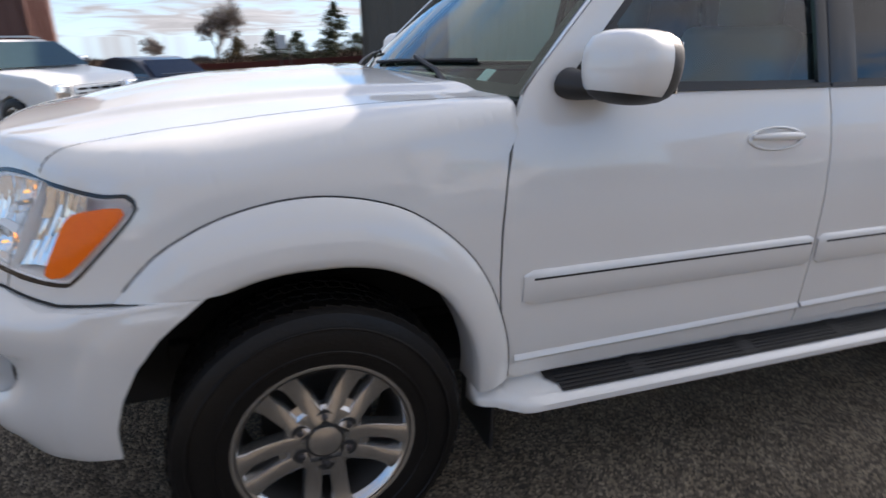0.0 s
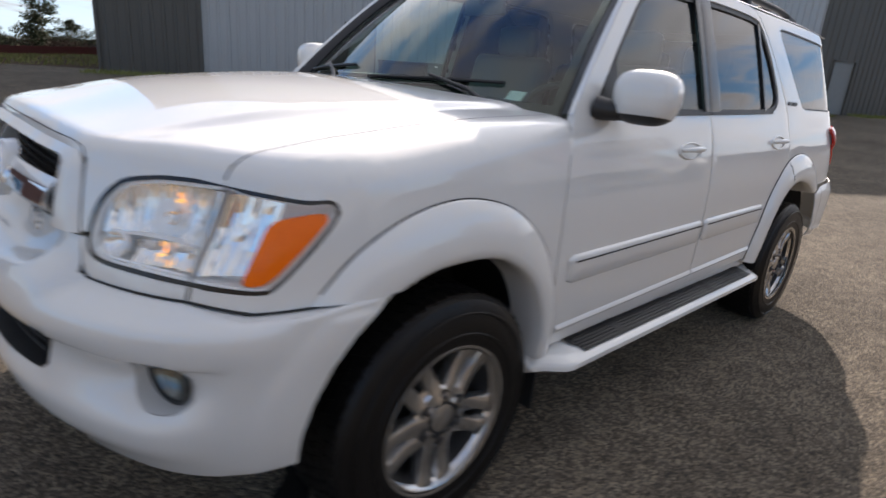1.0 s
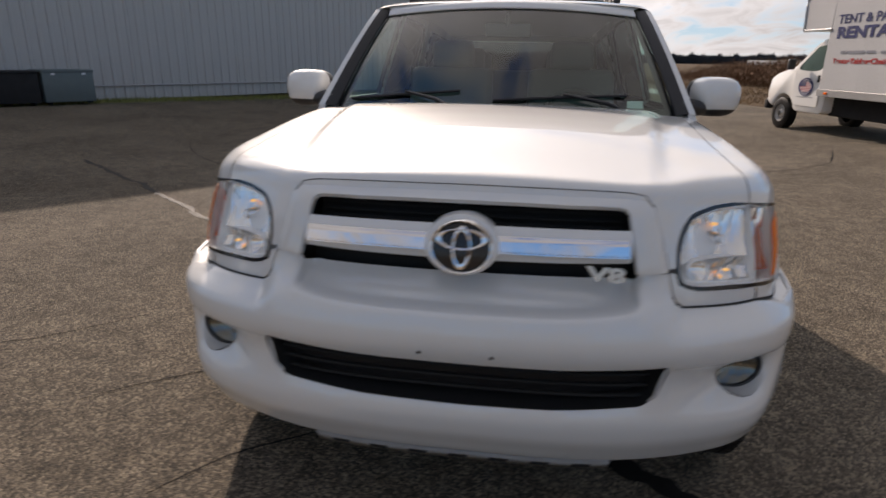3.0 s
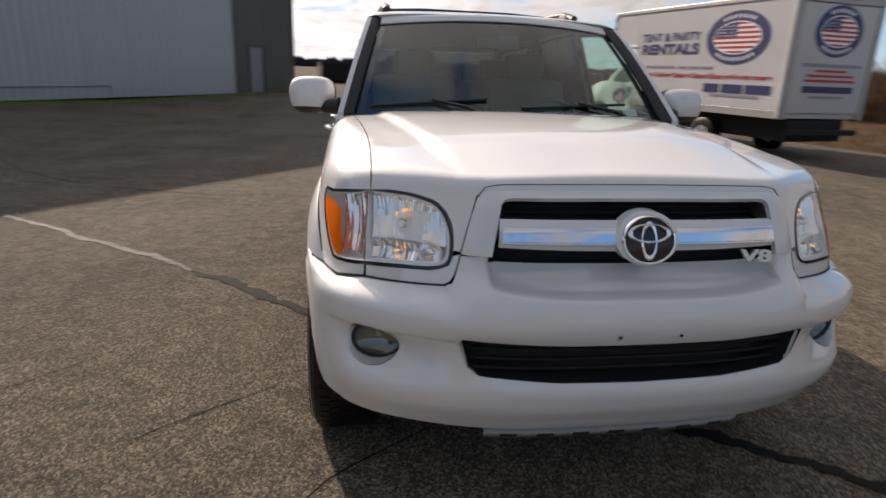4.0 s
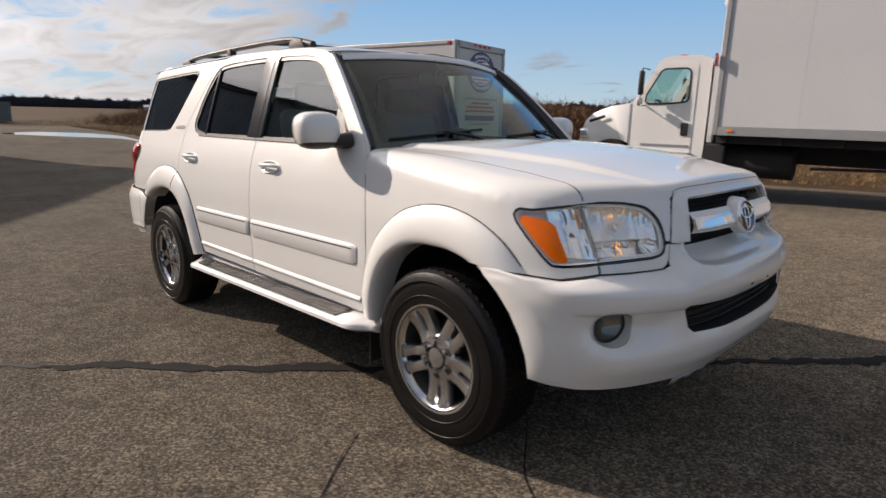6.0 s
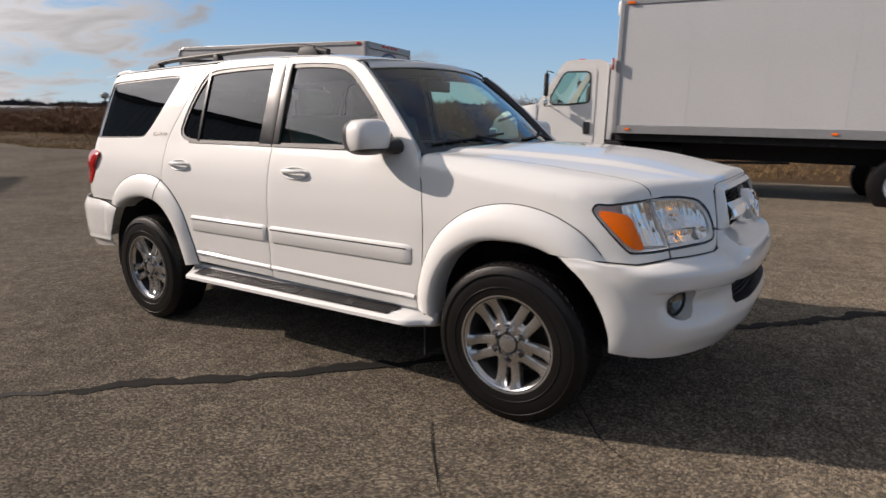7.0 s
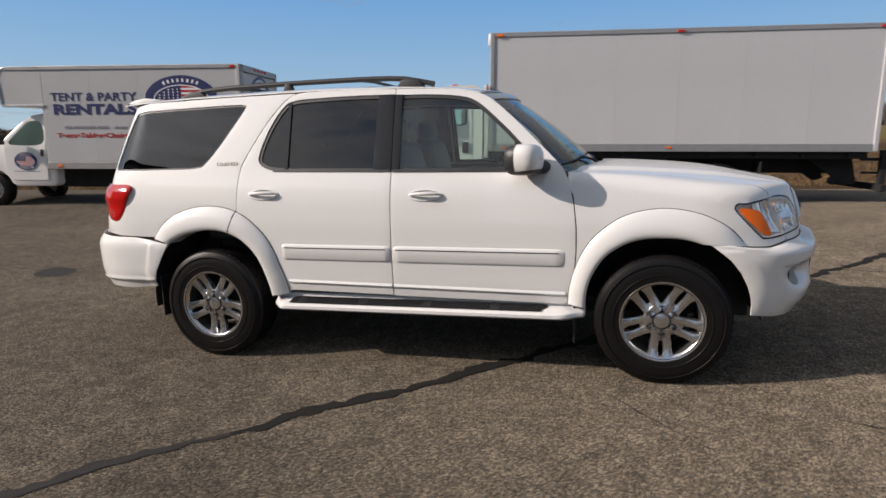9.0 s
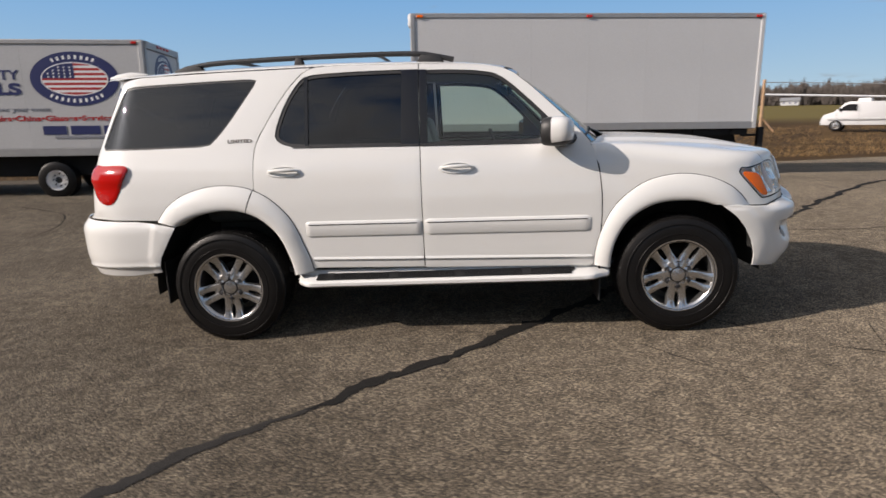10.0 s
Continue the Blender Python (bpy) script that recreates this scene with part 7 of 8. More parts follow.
part("lower_grille", panel_bm(straight(v2((-0.54, 0.57), (0.54, 0.57), (0.54, 0.73), (-0.54, 0.73)), 0.05), lambda s, z: face(s, z, -0.09, True), 0.05, 0.0, (), (-1, 0, 0)), BLACK, bumper, "black lower grille")
bm = grid_bm([[face(v.x, v.y, l, True) for v in low_hole + [low_hole[0]]] for l in (-0.004, -0.05, -0.09)])
part("grille_well", bm, BLACK, bumper, smooth=True)
for z in (0.615, 0.645, 0.675):
    part("slat", tube_bm([face(s, z, -0.050, True) for s in np.linspace(-0.5, 0.5, 31)], 0.009, 8, flat=0.6), PITCH, bumper)
for sg in (1, -1):
    part("plate_hole", disc_on(lambda s, z, l: face(s, z, l, True), (0.09 * sg, 0.735), 0.005, 0.005, 0.0, 0.0015), GLOSSBLACK, bumper)
    rim = [Vector((sg * v.x, v.y)) for v in fog_r + [fog_r[0]]]
    c = bumper_at(0.800, 0.648, -0.026)
    c.y *= sg
    turn = Matrix.Translation(c) @ Matrix.Rotation(-sg * radians(13), 4, "Z") @ Matrix.Diagonal((1.0, 1.22, 1.0, 1.0))
    lip = [turn @ Vector((0.0, -0.064 * math.cos(t) * -sg, 0.060 * math.sin(t))) for t in np.linspace(0, 2 * math.pi, 29)]
    part("fog_well", grid_bm([[bumper_at(v.x, v.y, -0.003) for v in rim], lip, [p + Vector((0.02, 0, 0)) for p in lip]]), PAINT, bumper, smooth=True)

    def turned(profile, mat, name, parent, label="", steps=32):
        bm = lathe_bm(profile, (0, 0, 0), "x", steps)
        bmesh.ops.transform(bm, matrix=turn, verts=bm.verts)
        return part(name, bm, mat, parent, label, smooth=True)

    fog = turned([(0.02, 0.064), (-0.003, 0.064), (-0.006, 0.061), (-0.003, 0.056), (0.004, 0.056)], GREYRAIL, "fog_lamp", bumper, "round fog lamp")
    turned([(0.004, 0.057), (0.014, 0.048), (0.026, 0.030), (0.030, 0.009), (0.018, 0.008), (0.016, 0.0)], REFLECT, "reflector", fog, "", 14)
    turned([(0.002, 0.057), (-0.004, 0.041), (-0.007, 0.020), (-0.008, 0.0)], FOGLENS, "lens", fog)
rows = []
for s in np.linspace(-0.44, 0.44, 45):
    a, b, c = face(s, 0.384, -0.06, True), face(s, 0.378, -0.016, True), face(s, 0.342, -0.024, True)
    rows.append([a, b, c, c + Vector((0.02, 0, 0.03))])
skid = part("skid_plate", grid_bm(rows), SKID, bumper, "grey lower skid plate", smooth=True)
for k in range(7):
    s0 = -0.36 + 0.12 * k
    slot = grid_bm([[face(s0 + d, z, l + 0.003, True) for z, l in ((0.349, -0.0215), (0.364, -0.018))] for d in (-0.028, 0.0, 0.028)])
    part("slot", slot, INNER, skid)

# -- wheel arch flares --
def flare_bm(x, rows, a0, a1, n=40, a1_in=None, a0_in=None):
    out = []
    for i in range(n + 1):
        row = []
        for k, bulge in ((1.0, -0.012), (1.0, 0.004), (0.97, 0.008), (0.8, 0.020), (0.6, 0.030), (0.4, 0.036), (0.2, 0.038), (0.06, 0.034), (0.0, 0.024), (-0.01, -0.02), (-0.04, -0.10)):
            end = a1
            if a1_in is not None:
                for _ in range(12):
                    r = (arch_point(x, rows, end, min(max(k, 0), 1)) - Vector((x, 0.385))).length
                    end = 180 - math.degrees(math.asin((a1_in - 0.017 * min(max(k, 0), 1) - 0.385) / r))
            start = a0 if a0_in is None else a0_in + (a0 - a0_in) * min(max(k, 0), 1)
            v = arch_point(x, rows, start + (end - start) * i / n, k)
            p = skin()(max(v.x, -0.75), max(v.y, 0.42))
            if v.x < -0.1:
                p = body(v.x, max(v.y, 0.42)) + Vector((v.x - body(v.x, max(v.y, 0.42)).x, 0, 0))
            row.append(Vector((v.x, p.y + bulge, v.y)))
        out.append(row)
    bm = grid_bm(out)
    bmesh.ops.recalc_face_normals(bm, faces=bm.faces)
    if sum(f.normal.y * f.calc_area() for f in bm.faces) < 0:
        bmesh.ops.reverse_faces(bm, faces=bm.faces)
    return bm


both_sides("front_flare", flare_bm(0.0, ARCH_F, 8.5, 133.5, 40, 0.842), PAINT, BOTH, smooth=True, sharp=60)
both_sides("rear_flare", flare_bm(3.0, ARCH_R, 46, 108.5, 40, None, 54), PAINT, BOTH, smooth=True, sharp=60)
both_sides("door_flare", flare_bm(3.0, ARCH_R, 109.2, 171), PAINT, BOTH, smooth=True, sharp=60)
for x, rows, a0, a1 in ((0.0, ARCH_F, 9, 132), (3.0, ARCH_R, 47, 108.3), (3.0, ARCH_R, 109.4, 170)):
    line = []
    for i in range(41):
        v = arch_point(x, rows, a0 + (a1 - a0) * i / 40, 1.008)
        line.append(Vector((v.x, body(v.x, v.y).y + 0.001, v.y)))
    both_sides("seam", tube_bm(line, 0.0028, 6), INNER, BOTH)
for x, rows in ((0.0, ARCH_F), (3.0, ARCH_R)):
    well = []
    for y in (0.885, 0.85, 0.6, 0.45):
        well.append([Vector((x + 0.545 * math.cos(t), y, 0.385 + (0.53 if x == 0 else 0.57) * math.sin(t))) for t in np.linspace(-0.10, math.pi + 0.0, 30)])
    both_sides("wheel_well", grid_bm(well), INNER, BOTH, smooth=True)
    both_sides("well_wall", box_bm((1.12, 0.02, 0.72), (x, 0.45, 0.66)), INNER, BOTH)

# -- doors --
front_door = straight(v2((0.540, 0.475), (0.503, 0.64), (0.492, 0.79), (0.492, 0.93), (0.504, 1.06), (0.53, 1.20), (0.565, 1.275)), 0.03, False)
front_door += rounded(v2((0.60, 1.318), (0.82, 1.54), (0.965, 1.675), (1.06, 1.742), (1.18, 1.777), (1.35, 1.797)), 0.03, False)
front_door += straight(v2((1.648, 1.812), (1.648, 0.485)), 0.03, False) + straight(v2((1.64, 0.481), (0.56, 0.462)), 0.03, False)
rear_door = straight(v2((1.654, 0.485), (1.654, 1.812)), 0.03, False) + rounded(v2((1.9, 1.822), (2.2, 1.828), (2.37, 1.818), (2.45, 1.775), (2.56, 1.65), (2.67, 1.48), (2.745, 1.34), (2.765, 1.22), (2.768, 1.05)), 0.03, False)
rear_door += arc(3.0, ARCH_R, 110, 170, 1.015) + straight(v2((2.38, 0.50), (1.67, 0.486)), 0.03, False)
win_front = v2((1.640, 1.284), (1.640, 1.772)) + rounded(v2((1.46, 1.767), (1.25, 1.748), (1.11, 1.706), (0.94, 1.56), (0.79, 1.405), (0.70, 1.305), (0.70, 1.272)), 0.03, False)
win_front = straight(win_front, 0.03)
win_rear = v2((1.662, 1.778), (1.662, 1.285)) + rounded(v2((2.36, 1.300), (2.53, 1.315), (2.61, 1.36), (2.615, 1.43), (2.55, 1.60), (2.46, 1.735), (2.38, 1.773), (2.15, 1.783), (1.9, 1.783)), 0.03, False)
win_rear = straight(win_rear, 0.03)
WAY = (0, 1, 0)
fd = both_sides("front_door", panel_bm(front_door, skin(), 0.035, 0.03, (win_front,), WAY), PAINT, BOTH)
rd = both_sides("rear_door", panel_bm(rear_door, skin(), 0.035, 0.03, (win_rear,), WAY), PAINT, BOTH)


def band(outline, w):
    return panel_bm(outline, skin(-0.006), 0.03, 0.015, (shrunk(outline, w),), WAY)


both_sides("window_seal", band(win_front, 0.022), BLACK, fd, "black window seal")
both_sides("window_seal", band(win_rear, 0.022), BLACK, rd, "black window seal")
pillar = straight(v2((1.60, 1.286), (1.6485, 1.286), (1.6485, 1.774), (1.60, 1.772)), 0.03)
both_sides("pillar_cover", panel_bm(pillar, skin(0.003), 0.03, 0.015, (), WAY), GLOSSBLACK, fd, "gloss black pillar cover")
pillar = straight(v2((1.6535, 1.286), (1.775, 1.290), (1.765, 1.779), (1.6535, 1.776)), 0.03)
both_sides("pillar_cover", panel_bm(pillar, skin(0.003), 0.03, 0.015, (), WAY), GLOSSBLACK, rd, "gloss black pillar cover")
divider = straight(v2((2.395, 1.305), (2.418, 1.305), (2.425, 1.76), (2.402, 1.765)), 0.03)
both_sides("window_divider", panel_bm(divider, skin(-0.003), 0.03, 0.015, (), WAY), GLOSSBLACK, rd)
both_sides("window", panel_bm(shrunk(win_front, 0.012), skin(-0.016), 0.05, 0.0, (), WAY), WINDOW, fd, "lightly tinted side window")
both_sides("window", panel_bm(shrunk(win_rear, 0.012), skin(-0.016), 0.05, 0.0, (), WAY), PRIVACY, rd, "dark privacy glass")
belt = straight(v2((0.70, 1.262), (1.645, 1.281), (1.645, 1.295), (0.70, 1.276)), 0.04)
both_sides("belt_moulding", panel_bm(belt, skin(0.008), 0.03, 0.016, (), WAY), BLACK, fd, "black belt moulding")
belt = straight(v2((1.658, 1.281), (2.50, 1.301), (2.50, 1.314), (1.658, 1.295)), 0.04)
both_sides("belt_moulding", panel_bm(belt, skin(0.006), 0.03, 0.014, (), WAY), BLACK, rd, "black belt moulding")
# triangular sail behind the mirror
sail = straight(v2((0.70, 1.272), (0.86, 1.275), (0.86, 1.46), (0.80, 1.415)), 0.03)
both_sides("mirror_sail", panel_bm(sail, skin(-0.001), 0.03, 0.015, (), WAY), BLACK, fd)


def moulding(a, b, slope, parents):
    def up(x):
        return slope * (x - 0.55)
    out = []
    for x in np.linspace(a, b, 40):
        end = min(ease(a - 0.001, a + 0.02, x), 1 - ease(b - 0.02, b + 0.001, x))
        out.append([skin(l * (0.3 + 0.7 * end))(x, 0.748 + up(x) + h * (0.75 + 0.25 * end)) for h, l in ((-0.052, -0.004), (-0.049, 0.006), (-0.042, 0.010), (0.02, 0.013), (0.042, 0.012), (0.050, 0.007), (0.054, -0.004))])
    bm = grid_bm(out)
    bmesh.ops.recalc_face_normals(bm, faces=bm.faces)
    if sum(f.normal.y * f.calc_area() for f in bm.faces) < 0:
        bmesh.ops.reverse_faces(bm, faces=bm.faces)
    obs = both_sides("side_moulding", bm, PAINT, parents, smooth=True)
    line = [[skin(0.0145)(x, 0.7775 + up(x) + h) for h in (-0.0032, 0.0032)] for x in np.linspace(a + 0.025, b - 0.02, 30)]
    bm = grid_bm(line)
    bmesh.ops.recalc_face_normals(bm, faces=bm.faces)
    both_sides("groove", bm, INNER, obs, "dark groove line")


moulding(0.56, 1.640, 0.010, fd)
moulding(1.662, 2.435, 0.010, rd)
for (a, b, par) in ((0.55, 1.645, fd), (1.658, 2.40, rd)):
    rows = [[skin(l)(x, 0.525 + 0.02 * (x - 0.55) + h) for h, l in ((-0.014, 0.0), (-0.008, 0.007), (0.0, 0.010), (0.008, 0.006), (0.014, 0.0))] for x in np.linspace(a, b, 12)]
    bm = grid_bm(rows)
    bmesh.ops.recalc_face_normals(bm, faces=bm.faces)
    if sum(f.normal.y for f in bm.faces) < 0:
        bmesh.ops.reverse_faces(bm, faces=bm.faces)
    both_sides("sill_crease", bm, PAINT, par, smooth=True)


def handle(x, z, parents):
    at = lambda s, h, l: skin(l)(s, h)
    bm = disc_on(at, (x, z), 0.118, 0.037, -0.002, 0.006, 0.80)
    obs = both_sides("door_handle", bm, PAINT, parents, smooth=True)
    both_sides("handle_cup", disc_on(at, (x, z), 0.096, 0.030, -0.016, -0.010), GREYTRIM, obs, smooth=True)
    pts = [skin(0.008 + 0.030 * math.sin(math.pi * t) ** 0.5)(x - 0.098 + 0.196 * t, z + 0.004) for t in np.linspace(0.0, 1, 15)]
    both_sides("grip", tube_bm(pts, [0.008 + 0.005 * math.sin(math.pi * t) for t in np.linspace(0, 1, 15)], 10), PAINT, obs, smooth=True)
    both_sides("lock", disc_on(at, (x + 0.085, z + 0.006), 0.010, 0.010, 0.0, 0.012), STEEL, obs, smooth=True)


handle(1.415, 1.132, fd)
handle(2.560, 1.150, rd)

# -- rear quarter, tailgate, rear bumper --
quarter = rounded(v2((2.772, 1.05), (2.77, 1.22), (2.75, 1.345), (2.675, 1.485), (2.565, 1.655), (2.455, 1.78), (2.38, 1.822)), 0.03, False)
quarter += rounded(v2((2.6, 1.822), (3.0, 1.822), (3.5, 1.816), (3.62, 1.812)), 0.03, False)
quarter += straight(v2((3.90, 1.80), (4.12, 1.30), (4.17, 1.0), (4.17, 0.872)), 0.03, False)
quarter += straight(v2((3.80, 0.872), (3.45, 0.862)), 0.03, False) + arc(3.0, ARCH_R, 47, 108.5, 1.012)
win_quarter = rounded(v2((3.74, 1.752), (3.18, 1.766), (2.80, 1.768), (2.752, 1.758), (2.765, 1.725), (2.93, 1.49), (3.04, 1.365), (3.10, 1.338), (3.3, 1.333), (3.965, 1.338), (4.01, 1.362), (3.93, 1.58), (3.84, 1.72)), 0.03)
qp = both_sides("rear_quarter", panel_bm(quarter, skin(), 0.035, 0.02, (win_quarter,), WAY), PAINT, BOTH)
both_sides("window_seal", band(win_quarter, 0.012), BLACK, qp)
both_sides("window", panel_bm(shrunk(win_quarter, 0.004), skin(-0.008), 0.04, 0.0, (), WAY), PRIVACY, qp, "dark privacy glass")
tail = rounded(v2((3.675, 1.225), (3.69, 1.15), (3.78, 1.01), (3.86, 0.975), (3.97, 1.0), (4.06, 1.08), (4.07, 1.225), (3.9, 1.235)), 0.02)
tl = both_sides("tail_lamp", panel_bm(tail, lambda q, z: skin(0.010 + 0.020 * ease(1.075, 1.14, z) * (1 - 0.6 * ease(1.18, 1.235, z)))(q, z), 0.018, 0.02, (), (0.6, 1, 0), 0.006), REDLENS, BOTH, "red tail lamp")
both_sides("reverse_lens", panel_bm(rounded(v2((3.84, 1.0), (3.92, 1.0), (3.94, 1.045), (3.85, 1.045)), 0.015), skin(0.019), 0.02, 0.003, (), (0.6, 1, 0)), CLEAR, tl)
for sg in (1, -1):
    mm = Matrix.Translation((2.86, sg * (skin(0.002)(2.86, 1.362).y), 1.362)) @ pose(0, 0, 0, 72, 0, 180 if sg > 0 else 0)
    lettering("LIMITED", 0.030, mm, STEEL, qp[0 if sg > 0 else 1], 0.002, "trim_badge", 0.001, 0.165)
GATE_Q = ((0.8, 4.17), (1.0, 4.17), (1.3, 4.12), (1.8, 3.90), (1.86, 3.87))


def gate_rows(zs, inset, out):
    rows = []
    for z in zs:
        a, b = table(GATE_Q, z) - 0.03 + inset, X1 + WRAP - 0.013
        half_row = [skin(out)(a + (b - a) * t, min(z, 1.83)) for t in np.linspace(0, 1, 16)]
        rows.append(half_row + [Vector((p.x, -p.y, p.z)) for p in half_row[::-1]])
    return rows


tailgate = part("tailgate", strip_bm(gate_rows((0.80, 0.9, 1.0, 1.1, 1.2, 1.28, 1.335), 0.0, -0.012), (1, 0, 0)), PAINT, suv, smooth=True)
part("rear_window", strip_bm(gate_rows(np.linspace(1.335, 1.765, 6), 0.07, -0.014), (1, 0, 0)), PRIVACY, tailgate, "dark rear window", smooth=True)
part("gate_header", strip_bm(gate_rows((1.765, 1.80, 1.83), 0.0, -0.012), (1, 0, 0)), PAINT, tailgate, smooth=True)
frame_rows = [[skin(-0.015)(table(GATE_Q, z) - 0.04 + 0.12 * t, z) for t in (0, 0.5, 1)] for z in np.linspace(1.33, 1.83, 7)]
both_sides("gate_frame", strip_bm(frame_rows, (0.5, 1, 0)), PAINT, (tailgate, tailgate), smooth=True)
rb = v2((3.314, 0.814), (3.446, 0.842), (3.6, 0.862), (4.2, 0.868), (X1 + WRAP, 0.868), (X1 + WRAP, 0.50), (4.2, 0.485), (3.7, 0.485), (3.464, 0.505), (3.462, 0.54), (3.438, 0.615), (3.375, 0.72))
rb = straight(rb, 0.03)


def rear_bumper_at(q, z):
    p = body(q, z)
    ridge = 0.010 * math.exp(-(((z - 0.555) / 0.010) ** 2)) - 0.007 * (1 - ease(0.525, 0.548, z))
    flange = 0.008 * (1 - ease(3.490, 3.540, q + 0.25 * max(0.0, z - 0.62)))
    return skin(0.024 + ridge + flange + 0.018 * ease(0.5, 0.62, z) * (1 - ease(0.80, 0.86, z)))(min(q, X1 + WRAP - 0.012), z) if q < X1 + WRAP - 0.012 else p + Vector((0.04, 0, 0))


rear_fine = [(q, z) for q in np.linspace(3.46, 4.5, 36) for z in (0.524, 0.532, 0.540, 0.547, 0.552, 0.557, 0.563, 0.570)]
rear_fine += [(q - 0.25 * max(0.0, z - 0.62), z) for z in np.linspace(0.58, 0.84, 12) for q in (3.485, 3.495, 3.505, 3.515, 3.525, 3.535, 3.545)]
both_sides("rear_bumper", panel_bm(rb, rear_bumper_at, 0.03, 0.010, (), (0.5, 1, 0), 0.004, rear_fine), PAINT, BOTH)

# -- roof, windscreen, pillars --
ROOF_E = ((0.95, 1.700), (1.06, 1.742), (1.18, 1.778), (1.35, 1.798), (1.65, 1.815), (2.2, 1.830), (2.5, 1.830), (3.2, 1.828), (3.62, 1.816), (3.9, 1.795))
ROOF_C = ((0.95, 1.772), (1.1, 1.800), (1.3, 1.829), (1.7, 1.862), (2.2, 1.884), (2.8, 1.886), (3.3, 1.875), (3.7, 1.852), (3.9, 1.835))


def roof_at(x, k):
    """k runs from one edge (-1) over the crown to the other (1)."""
    e, c = soft(ROOF_E, x, 0.05), soft(ROOF_C, x, 0.08)
    w = soft(SIDE_W, e)
    a = abs(k)
    y = w * a - 0.0
    lift = (1 - a**5) ** 0.55 * 0.55 + (1 - a * a) * 0.45
    return Vector((x, math.copysign(y, k), e + (c - e) * lift))


ks = [math.copysign(1 - (1 - abs(t)) ** 1.7, t) for t in np.linspace(-1, 1, 41)]
rows = []
for x in list(np.linspace(0.99, 1.5, 14)) + list(np.linspace(1.6, 3.5, 20)) + [3.58, 3.66, 3.74, 3.79]:
    row = []
    for k in ks:
        shift = 0.105 * (k * k) * (1 - ease(0.99, 1.4, x))
        row.append(roof_at(x + shift, k))
    rows.append(row)
bm = grid_bm(rows)
bmesh.ops.recalc_face_normals(bm, faces=bm.faces)
roof = part("roof", bm, PAINT, suv, smooth=True)
part("headliner", grid_bm([[p - Vector((0, p.y * 0.06, 0.045)) for p in r[2:-2]] for r in rows[1:-2]]), LINER, roof, smooth=True)


def screen(u, v):
    lo = Vector((0.36 + 0.235 * u * u, 0.795 * u, 1.262 - 0.012 * u * u))
    hi = Vector((0.985 + 0.10 * u * u, 0.640 * u, 1.768 - 0.032 * u * u))
    p = lo.lerp(hi, v)
    bow = 0.020 * math.sin(math.pi * v)
    return p + Vector((-0.7 * bow, 0, 0.7 * bow))


windscreen = part("windscreen", strip_bm([[screen(u, v) for u in np.linspace(-0.985, 0.985, 33)] for v in np.linspace(0, 1, 13)], (-1, 0, 1)), SCREEN, suv, "green-tinted windscreen", smooth=True)
for u0, u1 in ((-1.0, -0.945), (0.945, 1.0)):
    part("edge_band", strip_bm([[screen(u, v) - Vector((-0.003, 0, 0.003)) for u in np.linspace(u0, u1, 4)] for v in np.linspace(0, 1, 13)], (-1, 0, 1)), GLOSSBLACK, windscreen, smooth=True)
part("edge_band", strip_bm([[screen(u, v) - Vector((-0.003, 0, 0.003)) for u in np.linspace(-1, 1, 25)] for v in (0.95, 1.0)], (-1, 0, 1)), GLOSSBLACK, windscreen, smooth=True)
part("edge_band", strip_bm([[screen(u, v) - Vector((-0.003, 0, 0.003)) for u in np.linspace(-1, 1, 25)] for v in (0.0, 0.06)], (-1, 0, 1)), GLOSSBLACK, windscreen, smooth=True)
header = []
for u in np.linspace(-0.99, 0.99, 33):
    n = Vector((-0.66, 0, 0.75))
    back = roof_at(1.02 + 0.105 * u * u, u * 0.97)
    header.append([screen(u, 0.945) + n * 0.002, screen(u, 0.945) + n * 0.009, screen(u, 0.975) + n * 0.016, screen(u, 1.0) + n * 0.017, back + Vector((0, 0, 0.003))])
part("roof_header", strip_bm(header, (-1, 0, 1)), PAINT, roof, smooth=True)
a_line = rounded(v2((0.545, 1.262), (0.60, 1.322), (0.82, 1.544), (0.965, 1.679), (1.06, 1.746)), 0.04, False)
rows = []
for i, v in enumerate(a_line):
    t = i / (len(a_line) - 1)
    o, w = screen(1.0, t), body(v.x, v.y)
    mid = o.lerp(w, 0.5) + Vector((-0.012, 0.012, 0.008))
    rows.append([o, o.lerp(mid, 0.5) + Vector((-0.004, 0.003, 0.003)), mid, mid.lerp(w, 0.5) + Vector((-0.001, 0.005, 0.001)), w])
both_sides("windscreen_pillar", strip_bm([r[2:] for r in rows], (-0.5, 1, 0.5)), PAINT, BOTH, smooth=True)
both_sides("pillar_moulding", strip_bm([[r[0], r[0] + Vector((-0.008, 0.002, 0.006)), r[1] + Vector((-0.004, 0, 0.003)), r[2]] for r in rows], (-0.5, 1, 0.5)), BLACK, (windscreen, windscreen), "black windscreen moulding", smooth=True)
cowl = [[Vector((0.32 + 0.20 * (y / 0.79) ** 2 + d, y, 1.268 - 0.012 * (y / 0.79) ** 2 - h)) for d, h in ((0.0, 0.03), (0.03, 0.028), (0.08, 0.012), (0.10, 0.02))] for y in np.linspace(-0.80, 0.80, 33)]
part("cowl_panel", strip_bm(cowl, (0, 0, 1)), BLACK, suv, "black cowl under the wipers", smooth=True)
